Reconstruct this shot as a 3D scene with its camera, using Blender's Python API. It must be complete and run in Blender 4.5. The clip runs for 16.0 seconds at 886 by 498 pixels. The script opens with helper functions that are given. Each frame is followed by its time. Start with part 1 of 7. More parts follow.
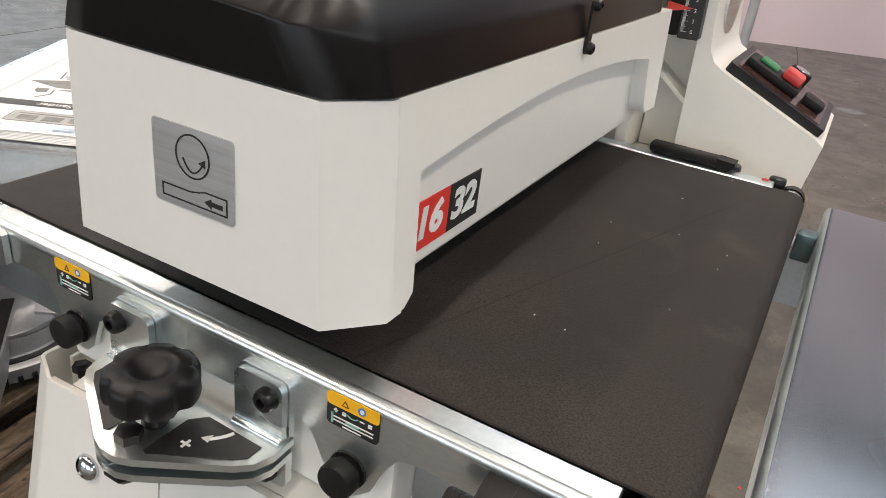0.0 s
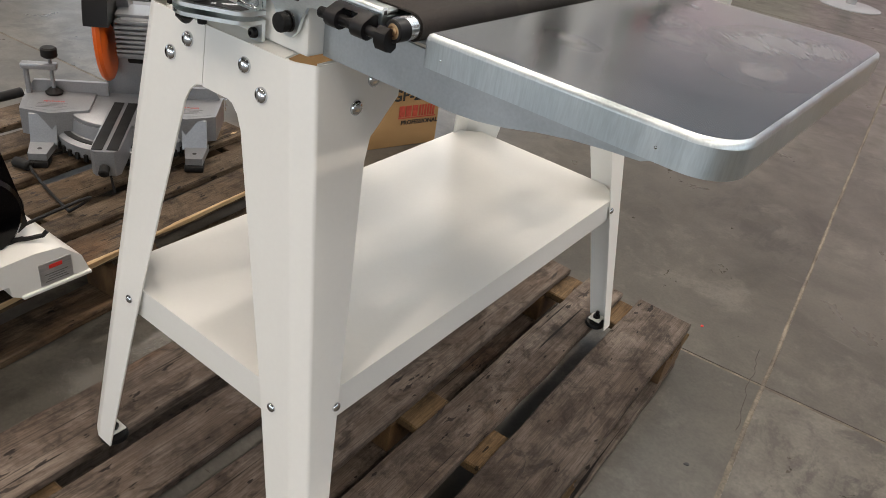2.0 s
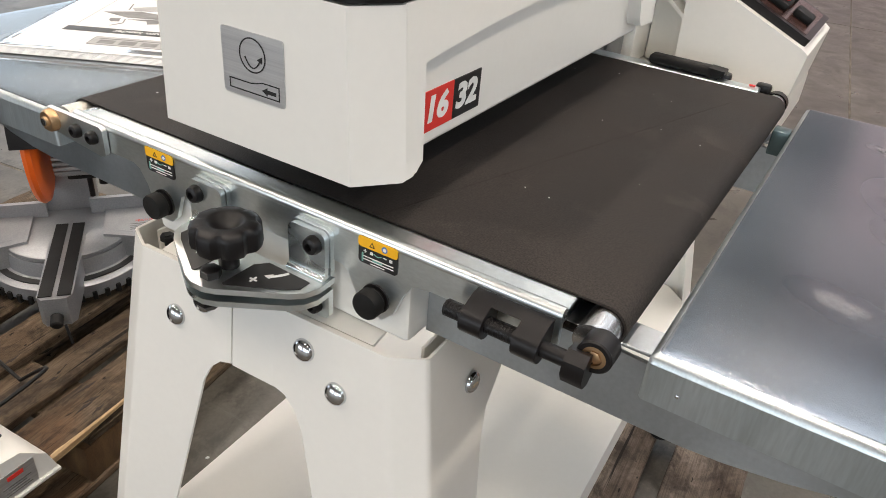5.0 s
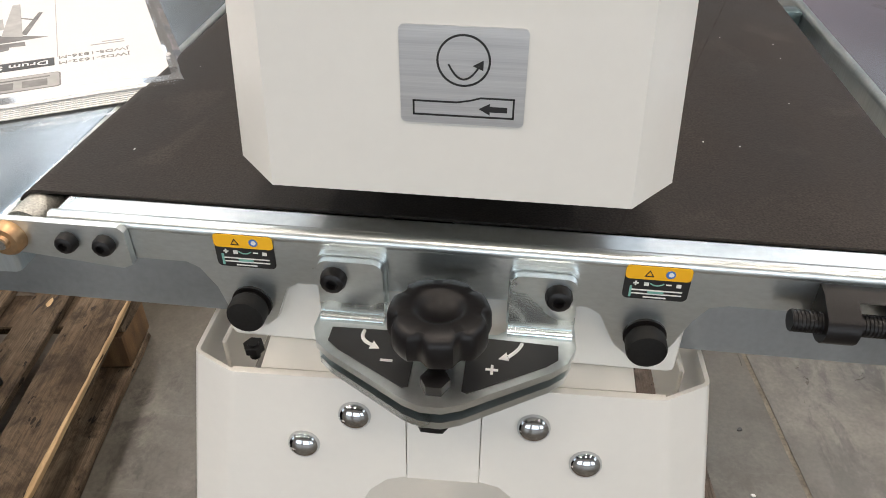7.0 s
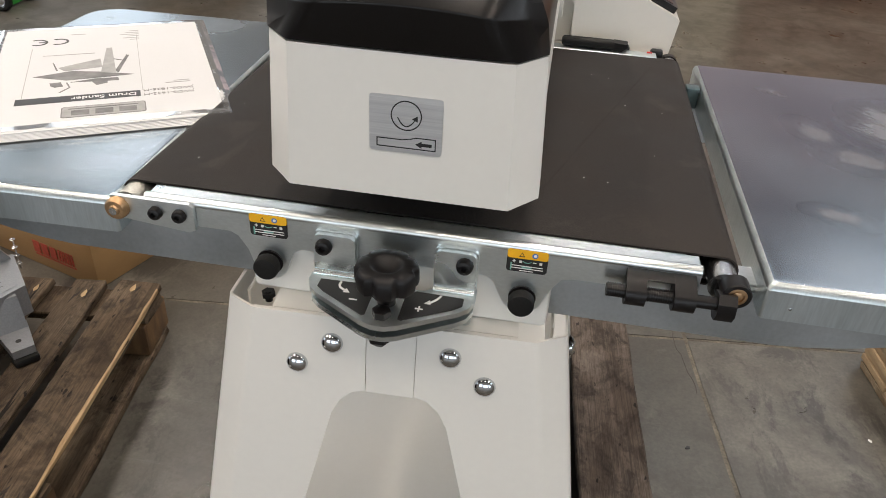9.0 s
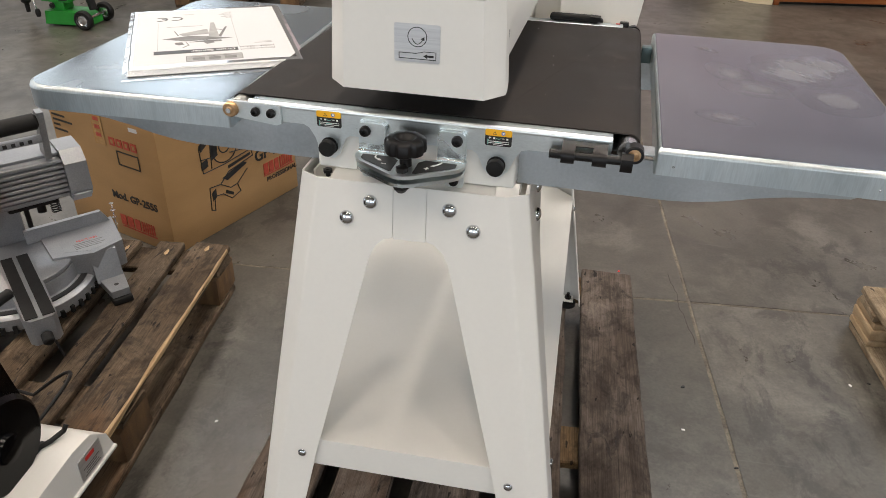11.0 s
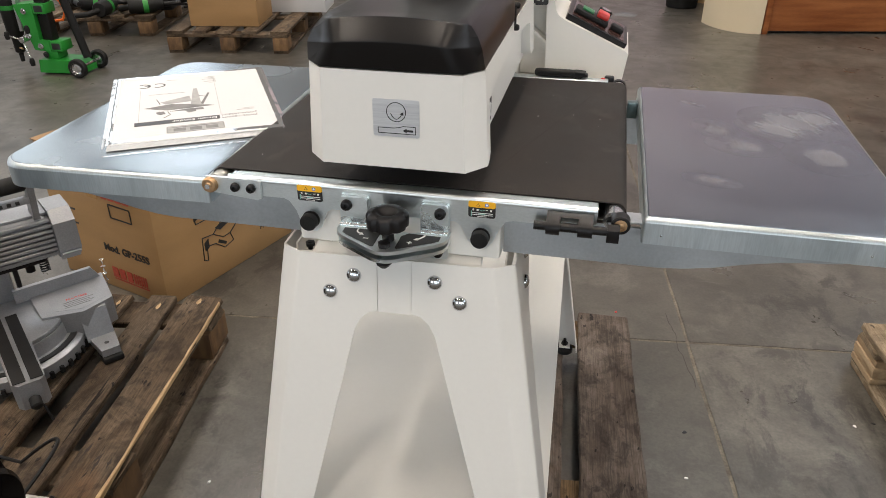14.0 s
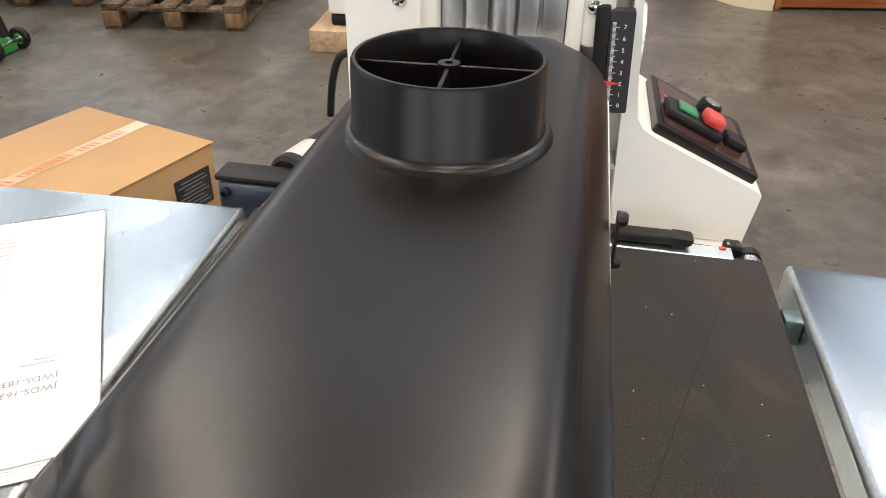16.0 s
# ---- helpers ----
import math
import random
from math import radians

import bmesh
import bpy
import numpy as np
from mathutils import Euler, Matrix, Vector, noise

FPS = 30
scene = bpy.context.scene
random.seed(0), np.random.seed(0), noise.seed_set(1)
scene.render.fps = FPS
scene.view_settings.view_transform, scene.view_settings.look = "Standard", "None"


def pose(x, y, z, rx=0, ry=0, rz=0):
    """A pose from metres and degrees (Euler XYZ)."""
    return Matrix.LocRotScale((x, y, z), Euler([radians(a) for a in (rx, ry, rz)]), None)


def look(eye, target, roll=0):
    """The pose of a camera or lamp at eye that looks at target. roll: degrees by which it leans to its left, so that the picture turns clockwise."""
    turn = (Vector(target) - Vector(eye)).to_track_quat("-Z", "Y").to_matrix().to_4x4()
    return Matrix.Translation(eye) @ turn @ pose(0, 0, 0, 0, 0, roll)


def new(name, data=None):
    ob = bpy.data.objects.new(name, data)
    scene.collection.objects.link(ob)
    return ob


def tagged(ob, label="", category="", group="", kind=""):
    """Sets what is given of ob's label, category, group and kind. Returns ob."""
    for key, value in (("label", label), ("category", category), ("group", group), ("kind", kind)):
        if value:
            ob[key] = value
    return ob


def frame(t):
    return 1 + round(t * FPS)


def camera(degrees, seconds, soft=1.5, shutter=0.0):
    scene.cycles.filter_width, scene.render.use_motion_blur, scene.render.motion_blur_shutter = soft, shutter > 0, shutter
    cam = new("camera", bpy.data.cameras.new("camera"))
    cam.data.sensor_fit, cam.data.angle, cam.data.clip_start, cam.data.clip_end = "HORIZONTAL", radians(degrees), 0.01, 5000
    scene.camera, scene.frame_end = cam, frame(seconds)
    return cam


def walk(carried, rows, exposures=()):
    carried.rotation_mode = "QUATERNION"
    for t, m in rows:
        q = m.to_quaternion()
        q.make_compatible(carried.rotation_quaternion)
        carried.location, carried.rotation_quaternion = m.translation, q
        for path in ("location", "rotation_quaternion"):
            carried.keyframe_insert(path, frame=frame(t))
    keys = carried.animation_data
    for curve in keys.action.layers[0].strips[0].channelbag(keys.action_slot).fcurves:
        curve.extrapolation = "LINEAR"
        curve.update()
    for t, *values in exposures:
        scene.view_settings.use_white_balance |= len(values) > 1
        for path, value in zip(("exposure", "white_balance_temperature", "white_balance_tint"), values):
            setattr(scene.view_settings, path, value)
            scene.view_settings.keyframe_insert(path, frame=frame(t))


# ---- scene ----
cam = camera(62.3, 16.0, soft=0.9)
PATH = [
    (0, (0.236, -0.215, 1.117), (-0.565, 1.384, 0.222), 7.2),
    (0.5, (0.316, -0.329, 1.133), (-0.401, 1.323, 0.262), 5.9),
    (1, (0.408, -0.391, 1.136), (-0.324, 1.255, 0.268), 6.4),
    (1.5, (0.497, -0.416, 1.096), (-0.351, 1.11, 0.119), 7.3),
    (2, (0.632, -0.464, 1.075), (-0.331, 0.935, 0.019), 9.5),
    (2.5, (0.689, -0.493, 1.069), (-0.318, 0.801, -0.076), 8.5),
    (3, (0.687, -0.482, 1.085), (-0.313, 0.811, -0.068), 7.8),
    (3.5, (0.641, -0.451, 1.112), (-0.383, 0.851, -0.009), 6.5),
    (4, (0.511, -0.378, 1.14), (-0.488, 0.995, 0.084), 5.9),
    (4.5, (0.39, -0.345, 1.133), (-0.489, 1.12, 0.093), 5.5),
    (5, (0.307, -0.295, 1.131), (-0.541, 1.183, 0.084), 5.1),
    (7.5, (0.004, -0.262, 1.099), (-0.107, 1.342, -0.09), 0.3),
    (8, (0.0, -0.308, 1.129), (-0.092, 1.324, -0.023), 1.0),
    (8.5, (0.027, -0.358, 1.141), (-0.046, 1.292, 0.013), 3.5),
    (9, (0.095, -0.428, 1.183), (-0.14, 1.231, 0.091), 3.4),
    (9.5, (0.16, -0.504, 1.197), (-0.212, 1.151, 0.138), 2.3),
    (10, (0.176, -0.585, 1.189), (-0.203, 1.066, 0.126), 2.0),
    (12.5, (0.227, -0.79, 1.231), (-0.105, 0.919, 0.246), -0.0),
    (13, (0.232, -0.786, 1.236), (-0.107, 0.927, 0.262), -0.6),
    (13.5, (0.224, -0.765, 1.241), (-0.146, 0.943, 0.268), -0.5),
    (14, (0.2, -0.673, 1.233), (-0.173, 1.034, 0.259), 0.0),
    (14.5, (0.174, -0.507, 1.224), (-0.21, 1.174, 0.21), -0.1),
    (15, (0.132, -0.344, 1.233), (-0.263, 1.311, 0.183), -0.6),
    (15.5, (0.068, -0.212, 1.244), (-0.248, 1.466, 0.203), -0.6),
    (16, (0.06, -0.099, 1.248), (-0.234, 1.558, 0.168), 1.1),
]
EXPOSURES = [(0, -0.34), (1, -0.34), (2.5, -0.42), (4, -0.44), (5, -0.26), (7.5, -0.44), (8, -0.56), (8.5, -0.60), (10, -0.54), (12.5, -0.44), (14, -0.44), (15, -0.54), (15.5, -0.04), (16, 0.02)]
walk(cam, [(t, look(eye, target, roll)) for t, eye, target, roll in PATH], EXPOSURES)


# ---- world, light ----
world = bpy.data.worlds.new("world")
scene.world = world
world.use_nodes = True
world.node_tree.nodes["Background"].inputs[0].default_value = (0.72, 0.84, 1.0, 1)
world.node_tree.nodes["Background"].inputs[1].default_value = 1.3


# ---- materials ----
def nd(nt, kind, **props):
    n = nt.nodes.new(kind)
    for k, v in props.items():
        if k == "operation":
            n.operation = v
        elif k == "data_type":
            n.data_type = v
        elif k == "blend_type":
            n.blend_type = v
    return n


def rgba(c):
    return (c[0], c[1], c[2], 1.0)


def surf(name, c1, c2, scale=6.0, rough=(0.4, 0.55), metal=0.0, stretch=(1, 1, 1), fine=120.0, fine_amt=0.08,
         bump=0.15, bump_dist=0.0005, ramp=(0.35, 0.65), spec=0.5, coat=0.0, vary=0.0, detail=5.0,
         stain=None, stain_scale=2.0, stain_ramp=(0.55, 0.75)):
    """A painted, moulded or raw surface: two colours over a soft noise, fine grain, bump and a varied gloss."""
    m = bpy.data.materials.new(name)
    m.use_nodes = True
    nt = m.node_tree
    bsdf = nt.nodes["Principled BSDF"]
    link = nt.links.new
    tc = nd(nt, "ShaderNodeTexCoord")
    info = nd(nt, "ShaderNodeObjectInfo")
    off = nd(nt, "ShaderNodeVectorMath", operation="MULTIPLY_ADD")
    comb = nd(nt, "ShaderNodeCombineXYZ")
    for i in range(3):
        link(info.outputs["Random"], comb.inputs[i])
    link(comb.outputs[0], off.inputs[0])
    off.inputs[1].default_value = (17.0, 9.0, 5.0)
    link(tc.outputs["Object"], off.inputs[2])
    mp = nd(nt, "ShaderNodeMapping")
    mp.inputs["Scale"].default_value = stretch
    link(off.outputs[0], mp.inputs[0])
    n1 = nd(nt, "ShaderNodeTexNoise")
    n1.inputs["Scale"].default_value = scale
    n1.inputs["Detail"].default_value = detail
    link(mp.outputs[0], n1.inputs["Vector"])
    n2 = nd(nt, "ShaderNodeTexNoise")
    n2.inputs["Scale"].default_value = fine
    n2.inputs["Detail"].default_value = 3.0
    link(mp.outputs[0], n2.inputs["Vector"])
    cr = nd(nt, "ShaderNodeValToRGB")
    cr.color_ramp.elements[0].position, cr.color_ramp.elements[1].position = ramp
    cr.color_ramp.elements[0].color, cr.color_ramp.elements[1].color = rgba(c1), rgba(c2)
    link(n1.outputs["Fac"], cr.inputs[0])
    col = cr.outputs[0]
    if stain is not None:
        n3 = nd(nt, "ShaderNodeTexNoise")
        n3.inputs["Scale"].default_value = stain_scale
        n3.inputs["Detail"].default_value = 6.0
        n3.inputs["Distortion"].default_value = 0.6
        link(off.outputs[0], n3.inputs["Vector"])
        mr = nd(nt, "ShaderNodeMapRange")
        mr.inputs["From Min"].default_value, mr.inputs["From Max"].default_value = stain_ramp
        link(n3.outputs["Fac"], mr.inputs[0])
        mx = nd(nt, "ShaderNodeMix", data_type="RGBA")
        link(mr.outputs[0], mx.inputs[0])
        link(col, mx.inputs[6])
        mx.inputs[7].default_value = rgba(stain)
        col = mx.outputs[2]
    hsv = nd(nt, "ShaderNodeHueSaturation")
    link(col, hsv.inputs["Color"])
    mr2 = nd(nt, "ShaderNodeMapRange")
    mr2.inputs["From Min"].default_value, mr2.inputs["From Max"].default_value = 0.3, 0.7
    mr2.inputs["To Min"].default_value, mr2.inputs["To Max"].default_value = 1 - fine_amt, 1 + fine_amt
    link(n2.outputs["Fac"], mr2.inputs[0])
    val = mr2.outputs[0]
    if vary:
        mr4 = nd(nt, "ShaderNodeMapRange")
        mr4.inputs["To Min"].default_value, mr4.inputs["To Max"].default_value = 1 - vary, 1 + vary
        link(info.outputs["Random"], mr4.inputs[0])
        mul = nd(nt, "ShaderNodeMath", operation="MULTIPLY")
        link(val, mul.inputs[0])
        link(mr4.outputs[0], mul.inputs[1])
        val = mul.outputs[0]
    link(val, hsv.inputs["Value"])
    link(hsv.outputs[0], bsdf.inputs["Base Color"])
    mr3 = nd(nt, "ShaderNodeMapRange")
    mr3.inputs["From Min"].default_value, mr3.inputs["From Max"].default_value = 0.3, 0.7
    mr3.inputs["To Min"].default_value, mr3.inputs["To Max"].default_value = rough
    link(n1.outputs["Fac"], mr3.inputs[0])
    link(mr3.outputs[0], bsdf.inputs["Roughness"])
    bsdf.inputs["Metallic"].default_value = metal
    bsdf.inputs["Specular IOR Level"].default_value = spec
    bsdf.inputs["Coat Weight"].default_value = coat
    if bump:
        b = nd(nt, "ShaderNodeBump")
        b.inputs["Strength"].default_value = bump
        b.inputs["Distance"].default_value = bump_dist
        link(n2.outputs["Fac"], b.inputs["Height"])
        link(b.outputs[0], bsdf.inputs["Normal"])
    return m


def glow(name, colour, strength):
    m = bpy.data.materials.new(name)
    m.use_nodes = True
    b = m.node_tree.nodes["Principled BSDF"]
    b.inputs["Base Color"].default_value = rgba(colour)
    b.inputs["Emission Color"].default_value = rgba(colour)
    b.inputs["Emission Strength"].default_value = strength
    return m


def film(name, milk=0.0):
    """A thin clear sheet: see-through, slightly milky where milk is set, with a gloss that grows at grazing angles."""
    m = bpy.data.materials.new(name)
    m.use_nodes = True
    nt = m.node_tree
    nt.nodes.remove(nt.nodes["Principled BSDF"])
    see, gl, mix, fr = nd(nt, "ShaderNodeBsdfTransparent"), nd(nt, "ShaderNodeBsdfGlossy"), nd(nt, "ShaderNodeMixShader"), nd(nt, "ShaderNodeFresnel")
    gl.inputs["Roughness"].default_value = 0.14
    see.inputs[0].default_value = (0.985, 0.985, 0.98, 1)
    fr.inputs[0].default_value = 1.07
    nt.links.new(fr.outputs[0], mix.inputs[0])
    soft, haze = nd(nt, "ShaderNodeBsdfDiffuse"), nd(nt, "ShaderNodeMixShader")
    soft.inputs[0].default_value = (0.86, 0.87, 0.88, 1)
    haze.inputs[0].default_value = milk
    nt.links.new(see.outputs[0], haze.inputs[1])
    nt.links.new(soft.outputs[0], haze.inputs[2])
    nt.links.new(haze.outputs[0], mix.inputs[1])
    nt.links.new(gl.outputs[0], mix.inputs[2])
    nt.links.new(mix.outputs[0], nt.nodes["Material Output"].inputs[0])
    return m


def noisy(nt, vec, scale, detail=6.0, rough=0.55, distort=0.0):
    n = nd(nt, "ShaderNodeTexNoise")
    n.inputs["Scale"].default_value, n.inputs["Detail"].default_value = scale, detail
    n.inputs["Roughness"].default_value, n.inputs["Distortion"].default_value = rough, distort
    nt.links.new(vec, n.inputs["Vector"])
    return n.outputs["Fac"]


def span(nt, fac, a, b, lo=0.0, hi=1.0):
    n = nd(nt, "ShaderNodeMapRange")
    for key, v in (("From Min", a), ("From Max", b), ("To Min", lo), ("To Max", hi)):
        n.inputs[key].default_value = v
    nt.links.new(fac, n.inputs[0])
    return n.outputs[0]


def blend(nt, fac, a, b, how="MIX"):
    n = nd(nt, "ShaderNodeMix", data_type="RGBA", blend_type=how)
    nt.links.new(fac, n.inputs[0])
    for socket, v in ((n.inputs[6], a), (n.inputs[7], b)):
        if isinstance(v, tuple):
            socket.default_value = rgba(v)
        else:
            nt.links.new(v, socket)
    return n.outputs[2]


def spread(nt):
    """Object coordinates, shifted by a random amount for each object."""
    tc, info, comb = nd(nt, "ShaderNodeTexCoord"), nd(nt, "ShaderNodeObjectInfo"), nd(nt, "ShaderNodeCombineXYZ")
    for i in range(3):
        nt.links.new(info.outputs["Random"], comb.inputs[i])
    off = nd(nt, "ShaderNodeVectorMath", operation="MULTIPLY_ADD")
    nt.links.new(comb.outputs[0], off.inputs[0])
    off.inputs[1].default_value = (17.0, 9.0, 5.0)
    nt.links.new(tc.outputs["Object"], off.inputs[2])
    return off.outputs[0], info.outputs["Random"]


def scaled(nt, vec, s):
    mp = nd(nt, "ShaderNodeMapping")
    mp.inputs["Scale"].default_value = s
    nt.links.new(vec, mp.inputs[0])
    return mp.outputs[0]


def timber(name, dark, mid, light):
    """Sawn, weathered board along y: long bands, hair-thin dark grain, knots, pale worn fibres, splits, dirt and rusty stains."""
    m = bpy.data.materials.new(name)
    m.use_nodes = True
    nt = m.node_tree
    bsdf = nt.nodes["Principled BSDF"]
    vec, rnd = spread(nt)
    bands = noisy(nt, scaled(nt, vec, (16, 0.5, 16)), 1.0, 5.0, 0.6, 0.35)
    hairs = noisy(nt, scaled(nt, vec, (520, 9.0, 520)), 1.0, 4.0, 0.65, 0.5)
    fibre = noisy(nt, scaled(nt, vec, (170, 5.0, 170)), 1.0, 6.0, 0.7, 0.6)
    worn = noisy(nt, scaled(nt, vec, (11, 3.4, 11)), 1.0, 11.0, 0.72, 0.5)
    grime = noisy(nt, scaled(nt, vec, (1, 0.6, 1)), 26.0, 8.0, 0.7, 0.5)
    dirt = noisy(nt, vec, 6.0, 11.0, 0.74, 0.6)
    pits = noisy(nt, scaled(nt, vec, (1, 0.35, 1)), 60.0, 3.0, 0.6)
    cracks = noisy(nt, scaled(nt, vec, (95, 1.7, 95)), 1.0, 4.0, 0.5, 0.5)
    rust = noisy(nt, scaled(nt, vec, (1, 0.5, 1)), 4.2, 7.0, 0.65, 0.4)
    col = blend(nt, span(nt, bands, 0.30, 0.68), tuple(0.72 * c for c in mid), mid)
    col = blend(nt, span(nt, worn, 0.44, 0.66, 0.0, 0.75), col, light)
    col = blend(nt, span(nt, rust, 0.58, 0.72, 0.0, 0.55), col, (mid[0] * 1.35, mid[1] * 0.88, mid[2] * 0.52))
    col = blend(nt, span(nt, fibre, 0.36, 0.52, 0.42, 0.0), col, dark)
    col = blend(nt, span(nt, hairs, 0.38, 0.52, 0.42, 0.0), col, dark)
    col = blend(nt, span(nt, grime, 0.50, 0.64, 0.0, 0.75), col, dark)
    col = blend(nt, span(nt, dirt, 0.49, 0.64, 0.0, 0.66), col, tuple(0.8 * c for c in dark))
    col = blend(nt, span(nt, cracks, 0.345, 0.315, 0.0, 0.95), col, tuple(0.3 * c for c in dark))
    col = blend(nt, span(nt, pits, 0.66, 0.69, 0.0, 0.9), col, tuple(0.3 * c for c in dark))
    hsv = nd(nt, "ShaderNodeHueSaturation")
    nt.links.new(col, hsv.inputs["Color"])
    nt.links.new(span(nt, rnd, 0.0, 1.0, 0.76, 1.22), hsv.inputs["Value"])
    nt.links.new(hsv.outputs[0], bsdf.inputs["Base Color"])
    bsdf.inputs["Specular IOR Level"].default_value = 0.25
    nt.links.new(span(nt, worn, 0.3, 0.7, 0.85, 0.62), bsdf.inputs["Roughness"])
    b = nd(nt, "ShaderNodeBump")
    b.inputs["Strength"].default_value, b.inputs["Distance"].default_value = 0.7, 0.002
    add = nd(nt, "ShaderNodeMath", operation="MULTIPLY_ADD")
    nt.links.new(fibre, add.inputs[0])
    add.inputs[1].default_value = 1.5
    nt.links.new(cracks, add.inputs[2])
    nt.links.new(add.outputs[0], b.inputs["Height"])
    nt.links.new(b.outputs[0], bsdf.inputs["Normal"])
    return m


def slab_concrete(name):
    """Power-floated concrete: broad clouds, mottling, fine sand, pale dusty scuffs, dark spots and fine scratches."""
    m = bpy.data.materials.new(name)
    m.use_nodes = True
    nt = m.node_tree
    bsdf = nt.nodes["Principled BSDF"]
    vec, rnd = spread(nt)
    cloud = noisy(nt, vec, 1.1, 9.0, 0.6, 0.4)
    mottle = noisy(nt, vec, 7.0, 8.0, 0.62, 0.5)
    sand = noisy(nt, vec, 130.0, 3.0, 0.6)
    dust = noisy(nt, vec, 2.3, 12.0, 0.72, 0.3)
    spots = noisy(nt, vec, 4.0, 5.0, 0.6, 0.8)
    zone = noisy(nt, vec, 1.7, 3.0, 0.5, 0.3)
    oil = noisy(nt, scaled(nt, vec, (1.0, 0.6, 1.0)), 9.0, 12.0, 0.74, 0.4)
    scratch = noisy(nt, scaled(nt, vec, (3.0, 60.0, 1.0)), 1.0, 4.0, 0.6, 0.6)
    col = blend(nt, span(nt, cloud, 0.32, 0.68), (0.058, 0.0525, 0.0435), (0.118, 0.108, 0.0905))
    col = blend(nt, span(nt, mottle, 0.42, 0.62, 0.0, 0.62), col, (0.056, 0.0505, 0.0415))
    col = blend(nt, span(nt, spots, 0.54, 0.74, 0.0, 0.8), col, (0.043, 0.038, 0.031))
    col = blend(nt, span(nt, dust, 0.53, 0.68, 0.0, 0.62), col, (0.190, 0.175, 0.150))
    gate = nd(nt, "ShaderNodeMath", operation="MULTIPLY")
    nt.links.new(span(nt, oil, 0.49, 0.57), gate.inputs[0])
    nt.links.new(span(nt, zone, 0.44, 0.60, 0.0, 0.8), gate.inputs[1])
    col = blend(nt, gate.outputs[0], col, (0.036, 0.032, 0.027))
    col = blend(nt, span(nt, scratch, 0.66, 0.72, 0.0, 0.25), col, (0.15, 0.145, 0.135))
    hsv = nd(nt, "ShaderNodeHueSaturation")
    nt.links.new(col, hsv.inputs["Color"])
    nt.links.new(span(nt, sand, 0.3, 0.7, 0.86, 1.14), hsv.inputs["Value"])
    nt.links.new(hsv.outputs[0], bsdf.inputs["Base Color"])
    nt.links.new(span(nt, mottle, 0.3, 0.7, 0.26, 0.40), bsdf.inputs["Roughness"])
    b = nd(nt, "ShaderNodeBump")
    b.inputs["Strength"].default_value, b.inputs["Distance"].default_value = 0.10, 0.00025
    nt.links.new(sand, b.inputs["Height"])
    nt.links.new(b.outputs[0], bsdf.inputs["Normal"])
    return m


def patchy(name, colour, density, grain, stretch=(1, 1, 1), rough=0.5, metal=0.0, edge=0.9):
    """A stain, dried film or painted sheen on a unit disc: ragged, thinning out towards the disc's rim."""
    m = bpy.data.materials.new(name)
    m.use_nodes = True
    nt = m.node_tree
    bsdf, out = nt.nodes["Principled BSDF"], nt.nodes["Material Output"]
    vec, rnd = spread(nt)
    n = noisy(nt, scaled(nt, vec, stretch), grain, 7.0, 0.62, 0.5)
    tc, ln = nd(nt, "ShaderNodeTexCoord"), nd(nt, "ShaderNodeVectorMath", operation="LENGTH")
    nt.links.new(tc.outputs["Object"], ln.inputs[0])
    fall = span(nt, ln.outputs["Value"], 0.25, 1.0, 0.0, edge)
    sub = nd(nt, "ShaderNodeMath", operation="SUBTRACT")
    nt.links.new(n, sub.inputs[0])
    nt.links.new(fall, sub.inputs[1])
    see, mix = nd(nt, "ShaderNodeBsdfTransparent"), nd(nt, "ShaderNodeMixShader")
    nt.links.new(span(nt, sub.outputs[0], 0.18, 0.42, 0.0, density), mix.inputs[0])
    bsdf.inputs["Base Color"].default_value = rgba(colour)
    bsdf.inputs["Roughness"].default_value, bsdf.inputs["Metallic"].default_value = rough, metal
    nt.links.new(see.outputs[0], mix.inputs[1])
    nt.links.new(bsdf.outputs[0], mix.inputs[2])
    nt.links.new(mix.outputs[0], out.inputs[0])
    return m


FILM_HAZE = patchy("dried_film_haze", (0.47, 0.46, 0.475), 0.38, 2.0, (1, 1, 1), 0.38, 0.85)
FILM_STREAK = patchy("dried_film_streaks", (0.48, 0.48, 0.50), 0.55, 1.9, (0.9, 7.0, 1), 0.36, 0.85, 0.55)
# paler floor colour that stands in for the windows' reflection
PALE_SHEEN = patchy("pale_floor_sheen", (0.24, 0.225, 0.20), 0.4, 5.0, (1, 1, 1), 0.5, 0.0, 0.34)
WHITE = surf("cream_powder_coat", (0.775, 0.760, 0.715), (0.805, 0.790, 0.745), 2.5, (0.33, 0.331), fine=160, fine_amt=0.008, bump=0.02, bump_dist=0.0002, ramp=(0.05, 0.95), detail=1.0)
STAND = surf("stand_powder_coat", (0.775, 0.760, 0.715), (0.805, 0.790, 0.745), 2.5, (0.30, 0.301), fine=160, fine_amt=0.008, bump=0.03, bump_dist=0.0002, ramp=(0.05, 0.95), detail=1.0)
GLOSS_BLACK = surf("glossy_black_enamel", (0.0015, 0.0015, 0.0018), (0.0025, 0.0025, 0.003), 6, (0.10, 0.16), fine=300, fine_amt=0.1, bump=0.05, spec=0.2)
BLACK = surf("black_textured_plastic", (0.0048, 0.0041, 0.0041), (0.0072, 0.0061, 0.0060), 5, (0.29, 0.34), fine=700, fine_amt=0.25, bump=0.16, bump_dist=0.0002, spec=0.30)
RUBBER = surf("black_rubber", (0.006, 0.006, 0.006), (0.011, 0.0105, 0.010), 30, (0.5, 0.65), fine=600, fine_amt=0.2, bump=0.2, spec=0.25)
